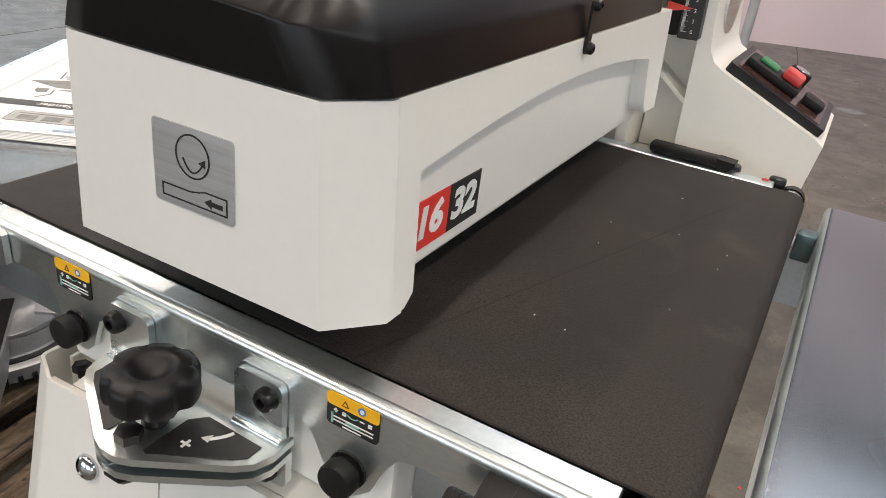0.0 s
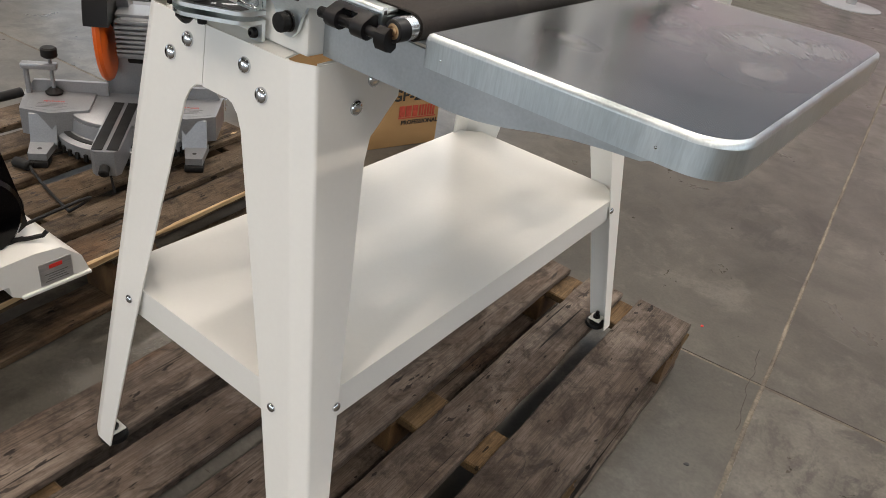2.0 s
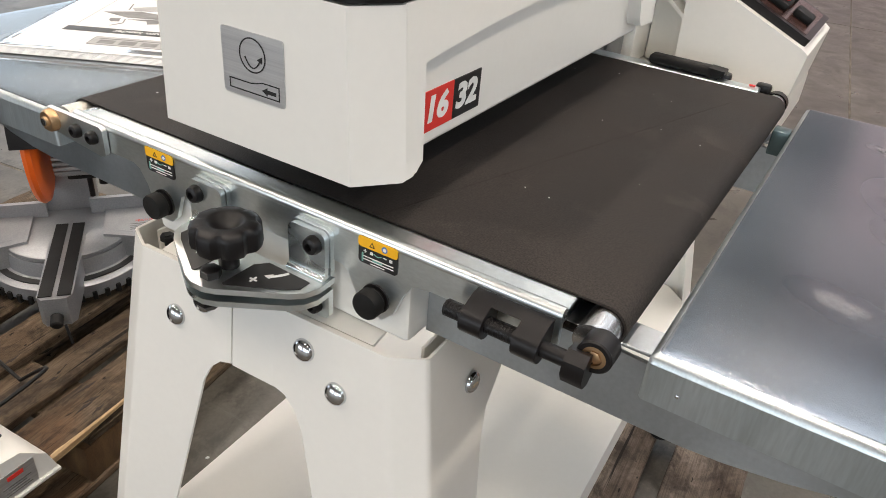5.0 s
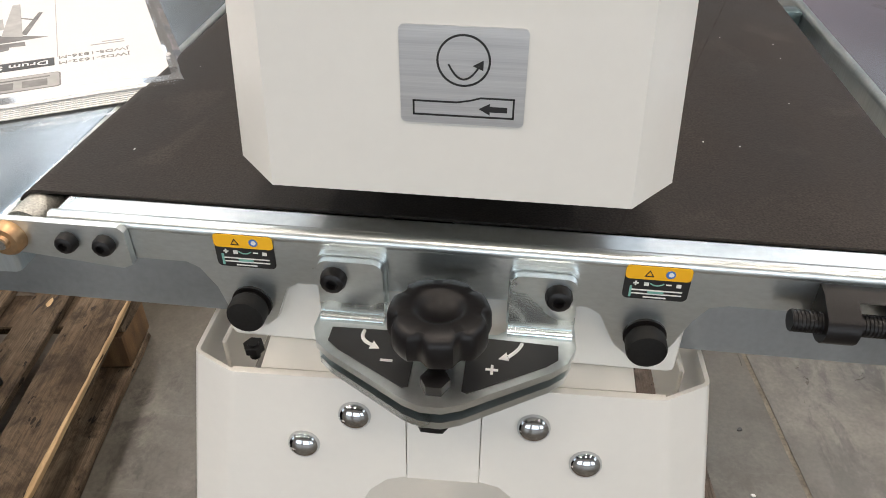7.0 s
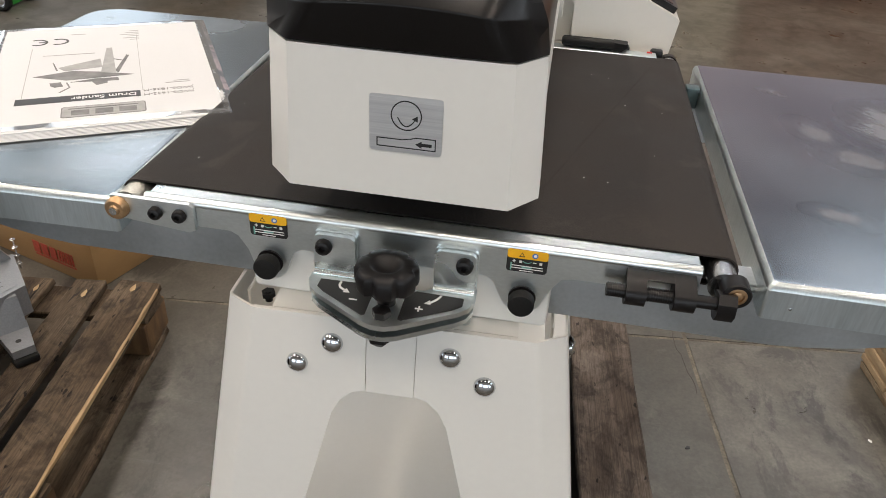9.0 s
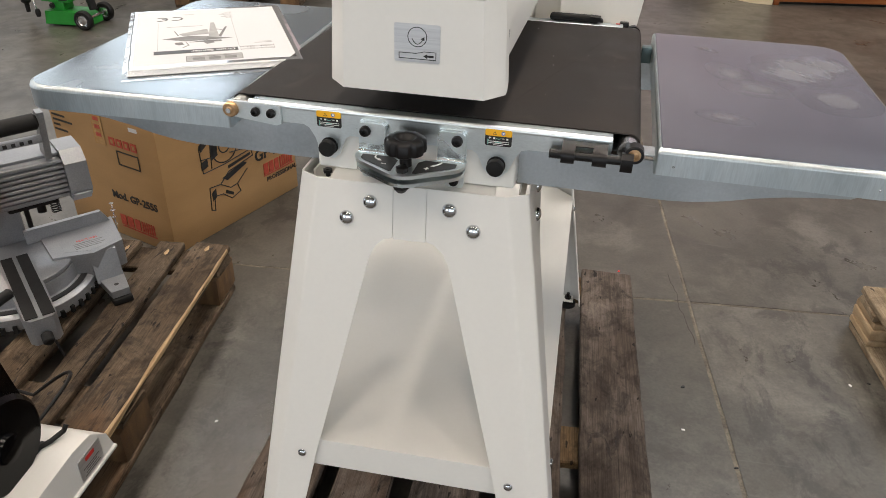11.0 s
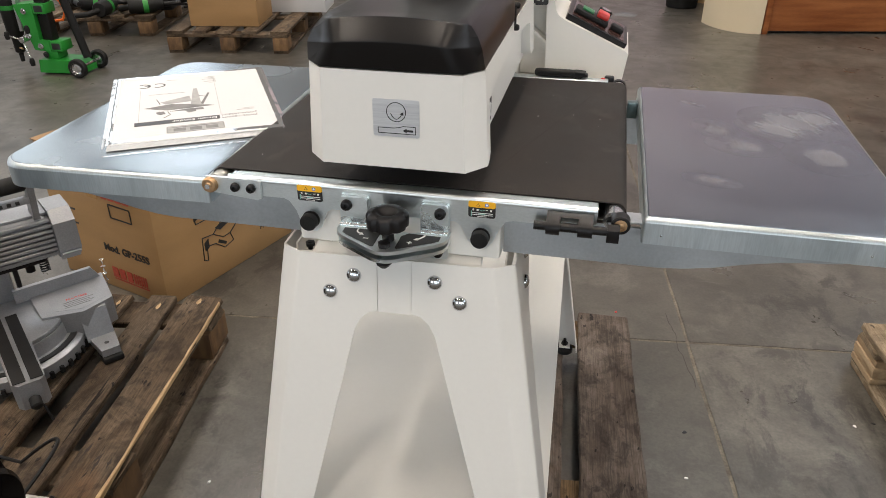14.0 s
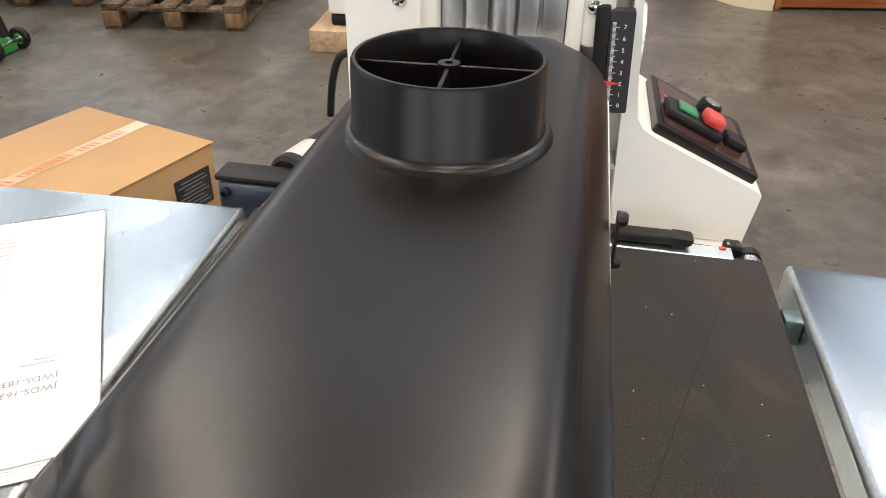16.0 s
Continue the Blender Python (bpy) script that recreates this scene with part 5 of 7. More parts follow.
    part("knob_cap", on(lathe([(0.0080, 0.0276), (0.0078, 0.0288), (0, 0.0288)], 28, pose(0.004, 0.020, 0))), CHROME, pan, "silver dial cap")
    part("rocker_switch", on(box(0.020, 0.042, -0.030, -0.006, 0.012, 0.021, 0.003)), RUBBER, pan, "black rocker switch")


column()


def rear_details():
    part("belt_guard", join(box(0.098, 0.164, 0.458, 0.474, 0.9130, 0.9232, 0.004, 3), prism([(0.160, 0.9130), (0.170, 0.9130), (0.176, 0.9180), (0.176, 0.9218), (0.160, 0.9228)], "y", 0.4575, 0.4735, 0.002)), RUBBER, sander, "black rubber guard at the belt's far edge")
    g = part("feed_gearbox", box(-0.268, -0.196, 0.482, 0.512, 0.872, 0.916, 0.005, 3), NAVY, sander, "dark blue feed motor gearbox")
    for x in (-0.258, -0.206):
        for z in (0.882, 0.907):
            shared("screw", SCREW, front_at(x, 0.482, z), g)
    part("gearbox_lid", box(-0.270, -0.194, 0.484, 0.516, 0.9165, 0.9225, 0.002), RUBBER, g)
    mot = part("feed_motor", lathe([(0, 0), (0.026, 0), (0.030, 0.004), (0.030, 0.085), (0.026, 0.09), (0, 0.09)], 28, along((-0.206, 0.5175, 0.902), (-0.172, 0.612, 0.908))), RUBBER, sander, "black feed motor")
    part("motor_label", lathe([(0.0304, 0.012), (0.0304, 0.045)], 28, along((-0.206, 0.5175, 0.902), (-0.172, 0.612, 0.908))), PALE_LABEL, mot, "silver motor label")
    part("motor_cable", tube(bow((-0.188, 0.60, 0.945), (-0.168, 0.59, 1.015), (-0.138, 0.60, 0.985), 14) , 0.004, 8), RUBBER, sander, "black motor cable")


rear_details()


# ---- the stand ----
STAND_TURN = pose(-0.0124, 0.372, 0, 0, 0, 2.0)
stand = thing("machine_stand", STAND_TURN @ pose(0, 0, 0.13), "cream sheet-steel stand with splayed legs and a shelf", "stand")
ZT, ZB = 0.836, 0.1405
FY, SX = (-0.384, -0.461), (0.131, 0.239)


def leg_mesh():
    """The leg at +x, -y: front flange, slanted corner, side flange, as one folded sheet."""
    t = 0.0022

    def k(z):
        return (ZT - z) / (ZT - ZB)

    def fy(z):
        return FY[0] + (FY[1] - FY[0]) * k(z)

    def sx(z):
        return SX[0] + (SX[1] - SX[0]) * k(z)

    def edge_f(z):
        return sx(z) - 0.0235 + 0.002 * k(z)

    def edge_s(z):
        return fy(z) + 0.0130 - 0.0030 * k(z)
    arch_f = [(0.0195, ZT), (0.0195, 0.772), (0.030, 0.7690), (0.0395, 0.7600), (0.047, 0.745), (0.054, 0.716), (0.122, 0.437), (0.186, ZB)]
    zs = [ZT, 0.80, 0.785, 0.772, 0.769, 0.760, 0.750, 0.745, 0.7265, 0.716, 0.66, 0.58, 0.50, 0.437, 0.36, 0.28, 0.20, ZB]

    def inner(tab, z):
        for (a, za), (b, zb) in zip(tab, tab[1:]):
            if za >= z >= zb and za != zb:
                return a + (b - a) * (za - z) / (za - zb)
        return tab[-1][0]
    arch_s = [(0.128, ZT), (0.124, 0.785), (0.108, 0.772), (0.094, 0.760), (0.081, 0.750), (0.0735, 0.7265), (0.0705, 0.708), (0.0600, 0.58), (0.0480, 0.464), (0.0365, 0.325), (0.0275, 0.177), (0.026, ZB)]
    rows = []
    for z in zs:
        f, s = fy(z), sx(z)
        rows.append([(inner(arch_f, z), f, z), (edge_f(z), f, z), (s, edge_s(z), z), (s, f + inner(arch_s, z) + 0.012, z)])
    bm = bmesh.new()
    vs = [[bm.verts.new(p) for p in r] for r in rows]
    for a, b in zip(vs, vs[1:]):
        for i in range(3):
            bm.faces.new((a[i], b[i], b[i + 1], a[i + 1]))
    bmesh.ops.recalc_face_normals(bm, faces=bm.faces)
    folds = [e for e in bm.edges if len(e.link_faces) == 2 and e.calc_face_angle(0) > radians(25)]
    bmesh.ops.bevel(bm, geom=folds, offset=0.003, segments=3, profile=0.5, affect="EDGES")
    bmesh.ops.recalc_face_normals(bm, faces=bm.faces)
    ref = next(f for f in bm.faces if abs(f.normal.y) > 0.9)
    sign = -1 if ref.normal.y < 0 else 1
    bmesh.ops.solidify(bm, geom=bm.faces[:], thickness=t * (1 if sign < 0 else -1))
    return bm


def stand_parts():
    for sx, sy in ((1, 1), (-1, 1), (1, -1), (-1, -1)):
        bm = leg_mesh()
        bm.transform(Matrix.Diagonal((sx, sy, 1, 1)) @ Matrix())
        bm.transform(pose(0, 0, -0.13))
        leg = part("leg", bm, STAND, stand, local=True, angle=30)
        lean = math.degrees(math.atan2(FY[1] - FY[0], ZT - ZB))
        for x, z in ((0.0455, 0.8135), (0.0735, 0.7915)):
            y = (FY[0] + (FY[1] - FY[0]) * (ZT - z) / (ZT - ZB)) * sy - 0.0002 * sy
            shared("bolt", DOME, pose(sx * x, y, z - 0.13, (90 if sy > 0 else -90) + (lean * (-1 if sy > 0 else 1)) * -1, 0, 0), leg, local=True)
        z = 0.4365
        kk = (ZT - z) / (ZT - ZB)
        y = (FY[0] + (FY[1] - FY[0]) * kk) * sy
        shared("bolt", DOME_S, pose(sx * 0.1415, y, z - 0.13, 90 if sy > 0 else -90, 0, 0), leg, local=True)
        xs = SX[0] + (SX[1] - SX[0]) * kk
        shared("bolt", DOME_S, pose(sx * xs, sy * (-0.374), z - 0.13, 0, 90 * sx, 0), leg, local=True)
        for yy, zz in ((-0.321, 0.786), (-0.293, 0.810)):
            xx = SX[0] + (SX[1] - SX[0]) * (ZT - zz) / (ZT - ZB)
            shared("bolt", DOME, pose(sx * xx, sy * yy, zz - 0.13, 0, 90 * sx, 0), leg, local=True)
        # turned-in toe with its levelling foot
        fx, fyy = sx * 0.208, sy * -0.440
        part("toe_plate", box(fx - 0.013, fx + 0.013, fyy - 0.014, fyy + 0.014, 0.018, 0.0205, 0.0006, 1), STAND, leg, local=True)
        ft = part("levelling_foot", lathe([(0, 0.0005), (0.019, 0.0005), (0.021, 0.003), (0.020, 0.011), (0.010, 0.0165), (0.0, 0.0168)], 20, pose(fx, fyy, 0)), RUBBER, stand, "black rubber levelling foot", local=True)
        part("foot_bolt", join(lathe([(0.004, 0.016), (0.004, 0.036), (0, 0.036)], 10, pose(fx, fyy, 0)), lathe([(0.008, 0.0206), (0.008, 0.0265), (0, 0.0265)], 6, pose(fx, fyy, 0))), STEEL_BLACK, ft, local=True)
    for sy in (1, -1):
        y0, y1 = sorted((sy * (FY[0] + 0.0028), sy * (FY[0] + 0.0048)))
        bm = prism([(-0.108, 0.705), (-0.105, 0.640), (-0.099, 0.640), (-0.060, 0.640), (0.060, 0.640), (0.099, 0.640), (0.105, 0.640), (0.108, 0.705)], "y", y0, y1, 0.0006, 1)
        part("end_panel", bm, STAND, stand, local=True)
        fa, fb = FY[0] + 0.0006, FY[0] + (FY[1] - FY[0]) * (ZT - 0.7705) / (ZT - ZB) + 0.0006
        strip = prism([(sy * fa, 0.7055), (sy * fb, 0.6405), (sy * (fb + 0.0016), 0.6405), (sy * (fa + 0.0016), 0.7055)], "x", -0.0190, 0.0190, 0.0003, 1)
        part("center_strip", strip, STAND, stand, local=True)
        # folded lip along the panel's top
        lip = prism([(sy * (FY[0] + 0.006), 0.7045), (sy * (FY[0] + 0.026), 0.7078), (sy * (FY[0] + 0.026), 0.7055), (sy * (FY[0] + 0.0062), 0.7020)], "x", -0.094, 0.094, 0.0004, 1)
        part("panel_lip", lip, STAND, stand, local=True)
    for s in (1, -1):
        x0, x1 = sorted((s * 0.1185, s * 0.1210))
        part("side_rail", box(x0, x1, -0.36, 0.36, 0.655, 0.703, 0.0008, 1), STAND, stand, local=True)
    # shelf pan with turned-down rims
    oct_out = [(-0.1500, -0.4215), (0.1500, -0.4215), (0.1880, -0.3850), (0.1880, 0.3850), (0.1500, 0.4215), (-0.150, 0.4215), (-0.191, 0.3850), (-0.191, -0.3850)]
    oct_in = [(x * 0.986, y * 0.994) for x, y in oct_out]
    rings = [[(x, y, 0.3272) for x, y in oct_in], [(x, y, 0.281) for x, y in oct_in], [(x, y, 0.281) for x, y in oct_out], [(x, y, 0.3292) for x, y in oct_out]]
    pan = soften(loft(rings), 0.0008, 2, 40)
    part("shelf", pan, STAND, stand, "cream painted steel shelf", local=True)
    for sx in (-1,):
        part("deck_bolt", join(rod((sx * 0.101, -0.366, 0.700), (sx * 0.101, -0.366, 0.7095), 0.003, 10), lathe([(0.0055, 0), (0.0055, 0.004), (0, 0.004)], 6, pose(sx * 0.101, -0.366, 0.7045))), STEEL_BLACK, stand, "zinc bolt that holds the machine down", local=True)


stand_parts()

# ---- pallets ----
pallet(pose(0, -0.262, 0, 0, 0, 3.6), "weathered grey wooden pallet under the sander", OLD_WOOD,
       ((-0.322, -0.194), (-0.163, -0.059), (-0.020, 0.103), (0.152, 0.246), (0.283, 0.413)), 1.235, 0.13)
LEFT_PAL = pose(-0.575, -0.36, 0, 0, 0, 8.2)
left_pallet = pallet(LEFT_PAL, "worn brown wooden pallet carrying a mitre saw", WARM_WOOD,
       ((-0.80, -0.69), (-0.645, -0.545), (-0.495, -0.395), (-0.345, -0.25), (-0.20, -0.125), (-0.10, 0.0)), 1.21, 0.144)

# ---- manual in its bag ----
MAN = pose(-0.360, 0.236, 0.9062, 0, 0, 31) @ Matrix.Diagonal((1, 1, 0.50, 1))


def manual():
    th = thing("instruction_manual", MAN, "white printed drum sander manual on the zinc table", "manual")
    for i in range(7):
        sheet = box(-0.105 + 0.0006 * (i % 3), 0.105 - 0.0008 * ((i + 1) % 3), -0.1485 - 0.0016 * (6 - i), 0.1485, 0.0008 + 0.0011 * i, 0.00186 + 0.0011 * i, 0)
        sheet.transform(pose(0, 0, 0, 0, 0, 0.25 * (i - 3)))
        part("page", sheet, PAPER, th, "slightly fanned white pages", local=True)
    cov = part("cover_page", box(-0.105, 0.105, -0.150, 0.1485, 0.0088, 0.0096, 0), PAPER, th, "printed cover page", local=True)
    # print, read from the far side: its up is towards the camera's side of the table
    pm = pose(0, 0, 0.0097, 0, 0, 180)
    z0, z1 = -0.0002, 0.0002

    def pr(bm):
        bm.transform(pm)
        return bm

    def flat(outline, lo, hi):
        return prism(outline, "z", z0 + lo, z0 + hi, 0)
    rim = prism(rounded(-0.0345, 0.0370, 0.1015, 0.1270, (0.003,) * 4), "z", z0, z1, 0)
    part("logo_rim", pr(rim), GREY_PRINT, cov, "grey logo outline", local=True)
    b = prism(rounded(-0.0335, 0.0360, 0.1025, 0.1260, (0.0025,) * 4), "z", z1, z1 + 0.0002, 0)
    part("logo_field", pr(b), PALE_PRINT, cov, "pale grey logo field", local=True)
    for x in (-0.019, 0.001, 0.021):
        part("logo_bar", pr(box(x - 0.0075, x + 0.0075, 0.1115, 0.1225, z1 + 0.0002, z1 + 0.0004, 0)), GREY_PRINT, cov, local=True)
    b = box(-0.028, 0.031, 0.1065, 0.1085, z1 + 0.0002, z1 + 0.0004, 0)
    part("logo_bar", pr(b), GREY_PRINT, cov, local=True)
    b = box(-0.0310, 0.0765, 0.0735, 0.0885, z0, z1, 0)
    part("title_band", pr(b), INK, cov, "black title band", local=True)
    t = lettering("Drum Sander", 0.0105, pose(0.001, 0.0812, z1 + 0.0001), 0.0002, 0.0001)
    part("title_print", pr(t), PRINT_WHITE, cov, local=True)
    for txt, y in (("JWDS-1632-M", 0.0855), ("JWDS-1836-M", 0.0745)):
        part("model_print", pr(lettering(txt, 0.0078, pose(-0.0565, y, z0 + 0.0003), 0.0002)), GREY_PRINT, cov, local=True)
    for x in (0.047, 0.068):
        c = [(x + (r * math.cos(a)), -0.0945 + r * math.sin(a)) for r, sweep in ((0.0105, range(60, 301, 20)), (0.0080, range(300, 59, -20))) for a in [radians(v) for v in sweep]]
        part("ce_mark", pr(flat([(u, v) for u, v in c], 0.0002, 0.0006)), INK, cov, local=True)
    part("ce_mark", pr(box(0.0585, 0.0665, -0.0957, -0.0933, z0 + 0.0002, z0 + 0.0006, 0)), INK, cov, local=True)
    for i in range(6):
        w = 0.010 + 0.012 * ((i * 37) % 5) / 5
        part("print_line", pr(box(-0.036, -0.036 + w, -0.121 + 0.0065 * i, -0.1198 + 0.0065 * i, z0, z0 + 0.0005, 0)), PALE_PRINT, cov, local=True)
    for a, b, y in ((-0.078, -0.063, 0.0535), (-0.078, -0.055, 0.0580), (0.010, 0.060, -0.048), (0.020, 0.035, -0.118)):
        part("print_line", pr(box(a, b, y, y + 0.0012, z0, z0 + 0.0005, 0)), PALE_PRINT, cov, local=True)
    fr = join(box(-0.0335, -0.0330, -0.116, 0.073, z0, z0 + 0.0005, 0), box(0.0715, 0.0720, -0.073, 0.073, z0, z0 + 0.0005, 0))
    part("picture_frame", pr(fr), PALE_PRINT, cov, local=True)
    # a small picture of the machine: tables, head, stand legs, hand wheel and motor as plain fields
    part("picture_dark", pr(join(flat([(0.0654, 0.0156), (0.0309, 0.0050), (0.004, 0.0130), (-0.0271, 0.0268), (0.0040, 0.0300), (0.0352, 0.0314)], 0.0001, 0.0005), flat([(0.0321, 0.0379), (-0.0125, 0.0413), (-0.0120, 0.0330), (0.010, 0.0320)], 0.0001, 0.0005), flat([(0.0079, 0.050), (0.012, 0.040), (-0.002, 0.040), (-0.002, 0.046)], 0.0001, 0.0006), flat([(0.0499, 0.0365), (0.0400, 0.0355), (0.0376, 0.0470), (0.0450, 0.0490), (0.0490, 0.0440)], 0.0001, 0.0005))), GREY_PRINT, cov, local=True)
    for line in (flat([(0.0395, 0.0638), (0.0408, 0.0630), (0.0325, 0.0515), (0.0355, 0.0377), (0.0340, 0.0377), (0.0310, 0.0520)], 0.0001, 0.0006), flat([(0.0489, -0.0235), (0.0500, -0.0230), (0.0455, 0.0020), (0.0440, 0.0010)], 0.0001, 0.0006), flat([(-0.0211, -0.0351), (-0.0237, -0.0336), (-0.0127, 0.0180), (-0.0090, 0.0140)], 0.0001, 0.0006), flat([(-0.0065, -0.0264), (-0.0065, -0.0245), (-0.0206, -0.0150), (-0.0206, -0.0168)], 0.0001, 0.0006)):
        part("picture_line", pr(line), GREY_PRINT, cov, local=True)
    part("picture_pale", pr(join(flat([(0.0439, -0.0065), (0.0046, -0.0273), (0.0026, -0.0015), (0.0377, 0.0040)], 0.0001, 0.0007), flat([(-0.0016, -0.0609), (-0.0071, -0.0622), (-0.0104, 0.0214), (0.0040, 0.0150)], 0.0001, 0.0008))), PALE_PRINT, cov, local=True)
    bagm = bmesh.new()
    nx, ny = 100, 136
    W, L = 0.225, 0.326

    def zz(x, y):
        e = max(abs(x) - 0.106, abs(y + 0.002) - 0.150)
        flat = 0.0118 + 0.0030 * max(0, 1 - (y + 0.150) / 0.03) * max(0, math.cos(x / 0.105 * 1.5)) if e < 0 else max(0.0012, 0.0115 - e * 0.62)
        return flat + 0.0006 * noise.noise((x * 48, y * 48, 4.0)) + (0.0006 * noise.noise((x * 34 + y * 20, y * 22 - x * 12, 9.0)) + 0.0003 * noise.noise((x * 190, y * 170, 2.0)) if e > -0.004 else 0.0)
    g = [[bagm.verts.new((-W / 2 + W * i / nx, -0.175 + L * j / ny, zz(-W / 2 + W * i / nx, -0.175 + L * j / ny))) for j in range(ny + 1)] for i in range(nx + 1)]
    for i in range(nx):
        for j in range(ny):
            c = (g[i][j].co + g[i + 1][j + 1].co) / 2
            if abs(c.x) > 0.101 or not -0.138 < c.y < 0.140:
                bagm.faces.new((g[i][j], g[i + 1][j], g[i + 1][j + 1], g[i][j + 1]))
    bmesh.ops.delete(bagm, geom=[v for v in bagm.verts if not v.link_faces], context="VERTS")
    bag = part("plastic_bag", bagm, BAG, th, "clear crinkled plastic bag", local=True, angle=60)
    bag.visible_shadow = False


PALE_PRINT = surf("pale_grey_print", (0.30, 0.30, 0.30), (0.38, 0.38, 0.38), 90, (0.5, 0.6), bump=0.0)
manual()


def splintered(place):
    """The pale torn edge along the outer board, and short slivers lifted from the boards beside it."""
    n = 46
    rings = []
    for i in range(n + 1):
        y = 0.16 + 1.03 * i / n
        w = 0.002 + 0.010 * max(0.0, 0.45 + noise.noise((y * 5.0, 1.3, 0.2))) * math.sin(math.pi * min(1, 0.08 + i / n))
        w += 0.004 * noise.noise((y * 31, 5.0, 0.7))
        d = 0.006 + 0.006 * (0.5 + noise.noise((y * 7.0, 8.0, 3.0)))
        rings.append([(-w, y, 0.1440), (-w * 0.4, y, 0.1462 + 0.0012 * noise.noise((y * 40, 0, 0))), (0.0018, y, 0.1440), (0.0022, y, 0.1440 - d), (-0.002, y, 0.138)])
    part("splintered_edge", loft(rings), SPLINTER, place, "pale freshly splintered board edge", local=True)
    for x, y, a, l, w in ((-0.060, 0.30, -9, 0.075, 0.006), (-0.030, 0.36, 5, 0.05, 0.004), (-0.150, 0.42, -4, 0.085, 0.007), (-0.165, 0.27, 6, 0.12, 0.005), (-0.045, 0.21, -14, 0.03, 0.005), (-0.155, 1.16, 3, 0.03, 0.012), (-0.055, 1.19, 0, 0.03, 0.012), (-0.270, 1.17, 0, 0.025, 0.010), (-0.175, 0.18, 8, 0.10, 0.004)):
        pts = [(0, -l / 2), (w * 0.5, -l * 0.2), (w * 0.35, l * 0.25), (0.0, l / 2), (-w * 0.4, l * 0.1), (-w * 0.5, -l * 0.25)]
        bm = prism(pts, "z", 0.1432, 0.1446, 0)
        bm.transform(pose(x, y, 0, 0, 0, a))
        part("sliver", bm, SPLINTER, place, local=True)


splintered(left_pallet)


# ---- things round the sander ----
def printed_carton():
    m = pose(-1.135, 1.312, 0, 0, 0, -17.5)
    w, d, h = 0.470, 0.600, 0.450
    th = thing("cardboard_box", m, "brown printed mitre saw carton sealed with red-marked tape", "box")
    far = d / 2 - 0.035
    body = box(-w / 2, w / 2, -d / 2, far, 0, h, 0.004, 2)
    bmesh.ops.subdivide_edges(body, edges=[e for e in body.edges if e.calc_length() > 0.2], cuts=5, use_grid_fill=True)
    for v in body.verts:
        v.co.x += noise.noise(v.co * 9) * 0.0014
        v.co.y += noise.noise(v.co * 8 + Vector((3, 1, 2))) * 0.0014
    part("box_body", body, CARDBOARD, th, local=True)
    # top flaps that meet under the tape
    for s in (-1, 1):
        a, b = sorted((s * 0.001 - 0.008, s * (w / 2 + 0.003)))
        part("top_flap", soften(box(a, b, -d / 2 - 0.005, far + 0.004, h + 0.0008, h + 0.0048, 0.001), 0.0006), CARDBOARD, th, local=True)
    yf = -d / 2 - 0.0012

    def near(x, z):
        return facing(x, yf, z, "front")

    def flank(y, z):
        return facing(w / 2 + 0.0012, y, z, "right")
    part("tape", join(box(-0.031, 0.015, yf - 0.0012, yf - 0.0004, h - 0.14, h, 0), box(-0.031, 0.015, -d / 2 - 0.005, far, h + 0.0049, h + 0.0054, 0)), TAPE, th, "clear tape with red marks", local=True)
    marks = []
    for i in range(6):
        y = -d / 2 + 0.03 + 0.082 * i
        for k in range(4):
            slant = prism([(-0.020, y + 0.016 * k), (0.004, y + 0.016 * k + 0.006), (0.004, y + 0.016 * k + 0.011), (-0.020, y + 0.016 * k + 0.005)], "z", h + 0.0055, h + 0.0058, 0)
            marks.append(slant)
    for z in (h - 0.115, h - 0.090, h - 0.065, h - 0.040):
        marks.append(box(-0.020, 0.004, yf - 0.0018, yf - 0.0012, z, z + 0.012, 0))
    for mark in marks:
        part("tape_mark", mark, BOX_RED, th, local=True)
    # near end: model, pictograms, frame, red block, lines of small print
    part("model_print", lettering("Mod. GP-255S", 0.034, near(0.090, 0.147), 0.0006, 0.0008), INK, th, local=True)
    for i in range(4):
        x = 0.045 + 0.031 * i
        part("pictogram", plate(0.025, 0.026, 0.001, 0.002, near(x, 0.331)), BOX_RED, th, local=True)
        part("pictogram_sign", plate(0.010, 0.013, 0.0005, 0.001, near(x, 0.331) @ pose(0, 0, 0.001)), CARDBOARD, th, local=True)
    fr = []
    for a, b, c, e in ((0.055, 0.150, 0.259, 0.263), (0.055, 0.150, 0.302, 0.306), (0.055, 0.059, 0.263, 0.302), (0.146, 0.150, 0.263, 0.302)):
        fr.append(box(a, b, yf - 0.001, yf, c, e, 0))
    part("print_frame", join(*fr), INK, th, local=True)
    for x, wd in ((0.018, 0.026), (0.050, 0.026), (0.082, 0.024), (0.104, 0.006), (0.114, 0.006), (0.124, 0.006), (0.134, 0.006), (0.144, 0.006), (0.154, 0.006)):
        part("logo_bar", plate(wd, 0.036, 0.001, 0.001, near(x + 0.000, 0.062)), BOX_RED, th, local=True)
    part("logo_line", plate(0.155, 0.004, 0.001, 0.0005, near(0.085, 0.038)), BOX_RED, th, local=True)
    lines = []
    for i in range(9):
        z = h - 0.075 - 0.016 * i - (0.05 if i > 4 else 0)
        lines.append(box(-0.22, -0.22 + 0.05 + 0.03 * ((i * 7) % 3) - (0.01 if z > 0.29 else 0) * 2, yf - 0.001, yf, z, z + 0.006, 0))
    for row in lines:
        part("print_line", row, INK, th, local=True)
    part("sticker", plate(0.035, 0.012, 0.001, 0.001, near(0.150, 0.388)), PAPER, th, "small white sticker", local=True)
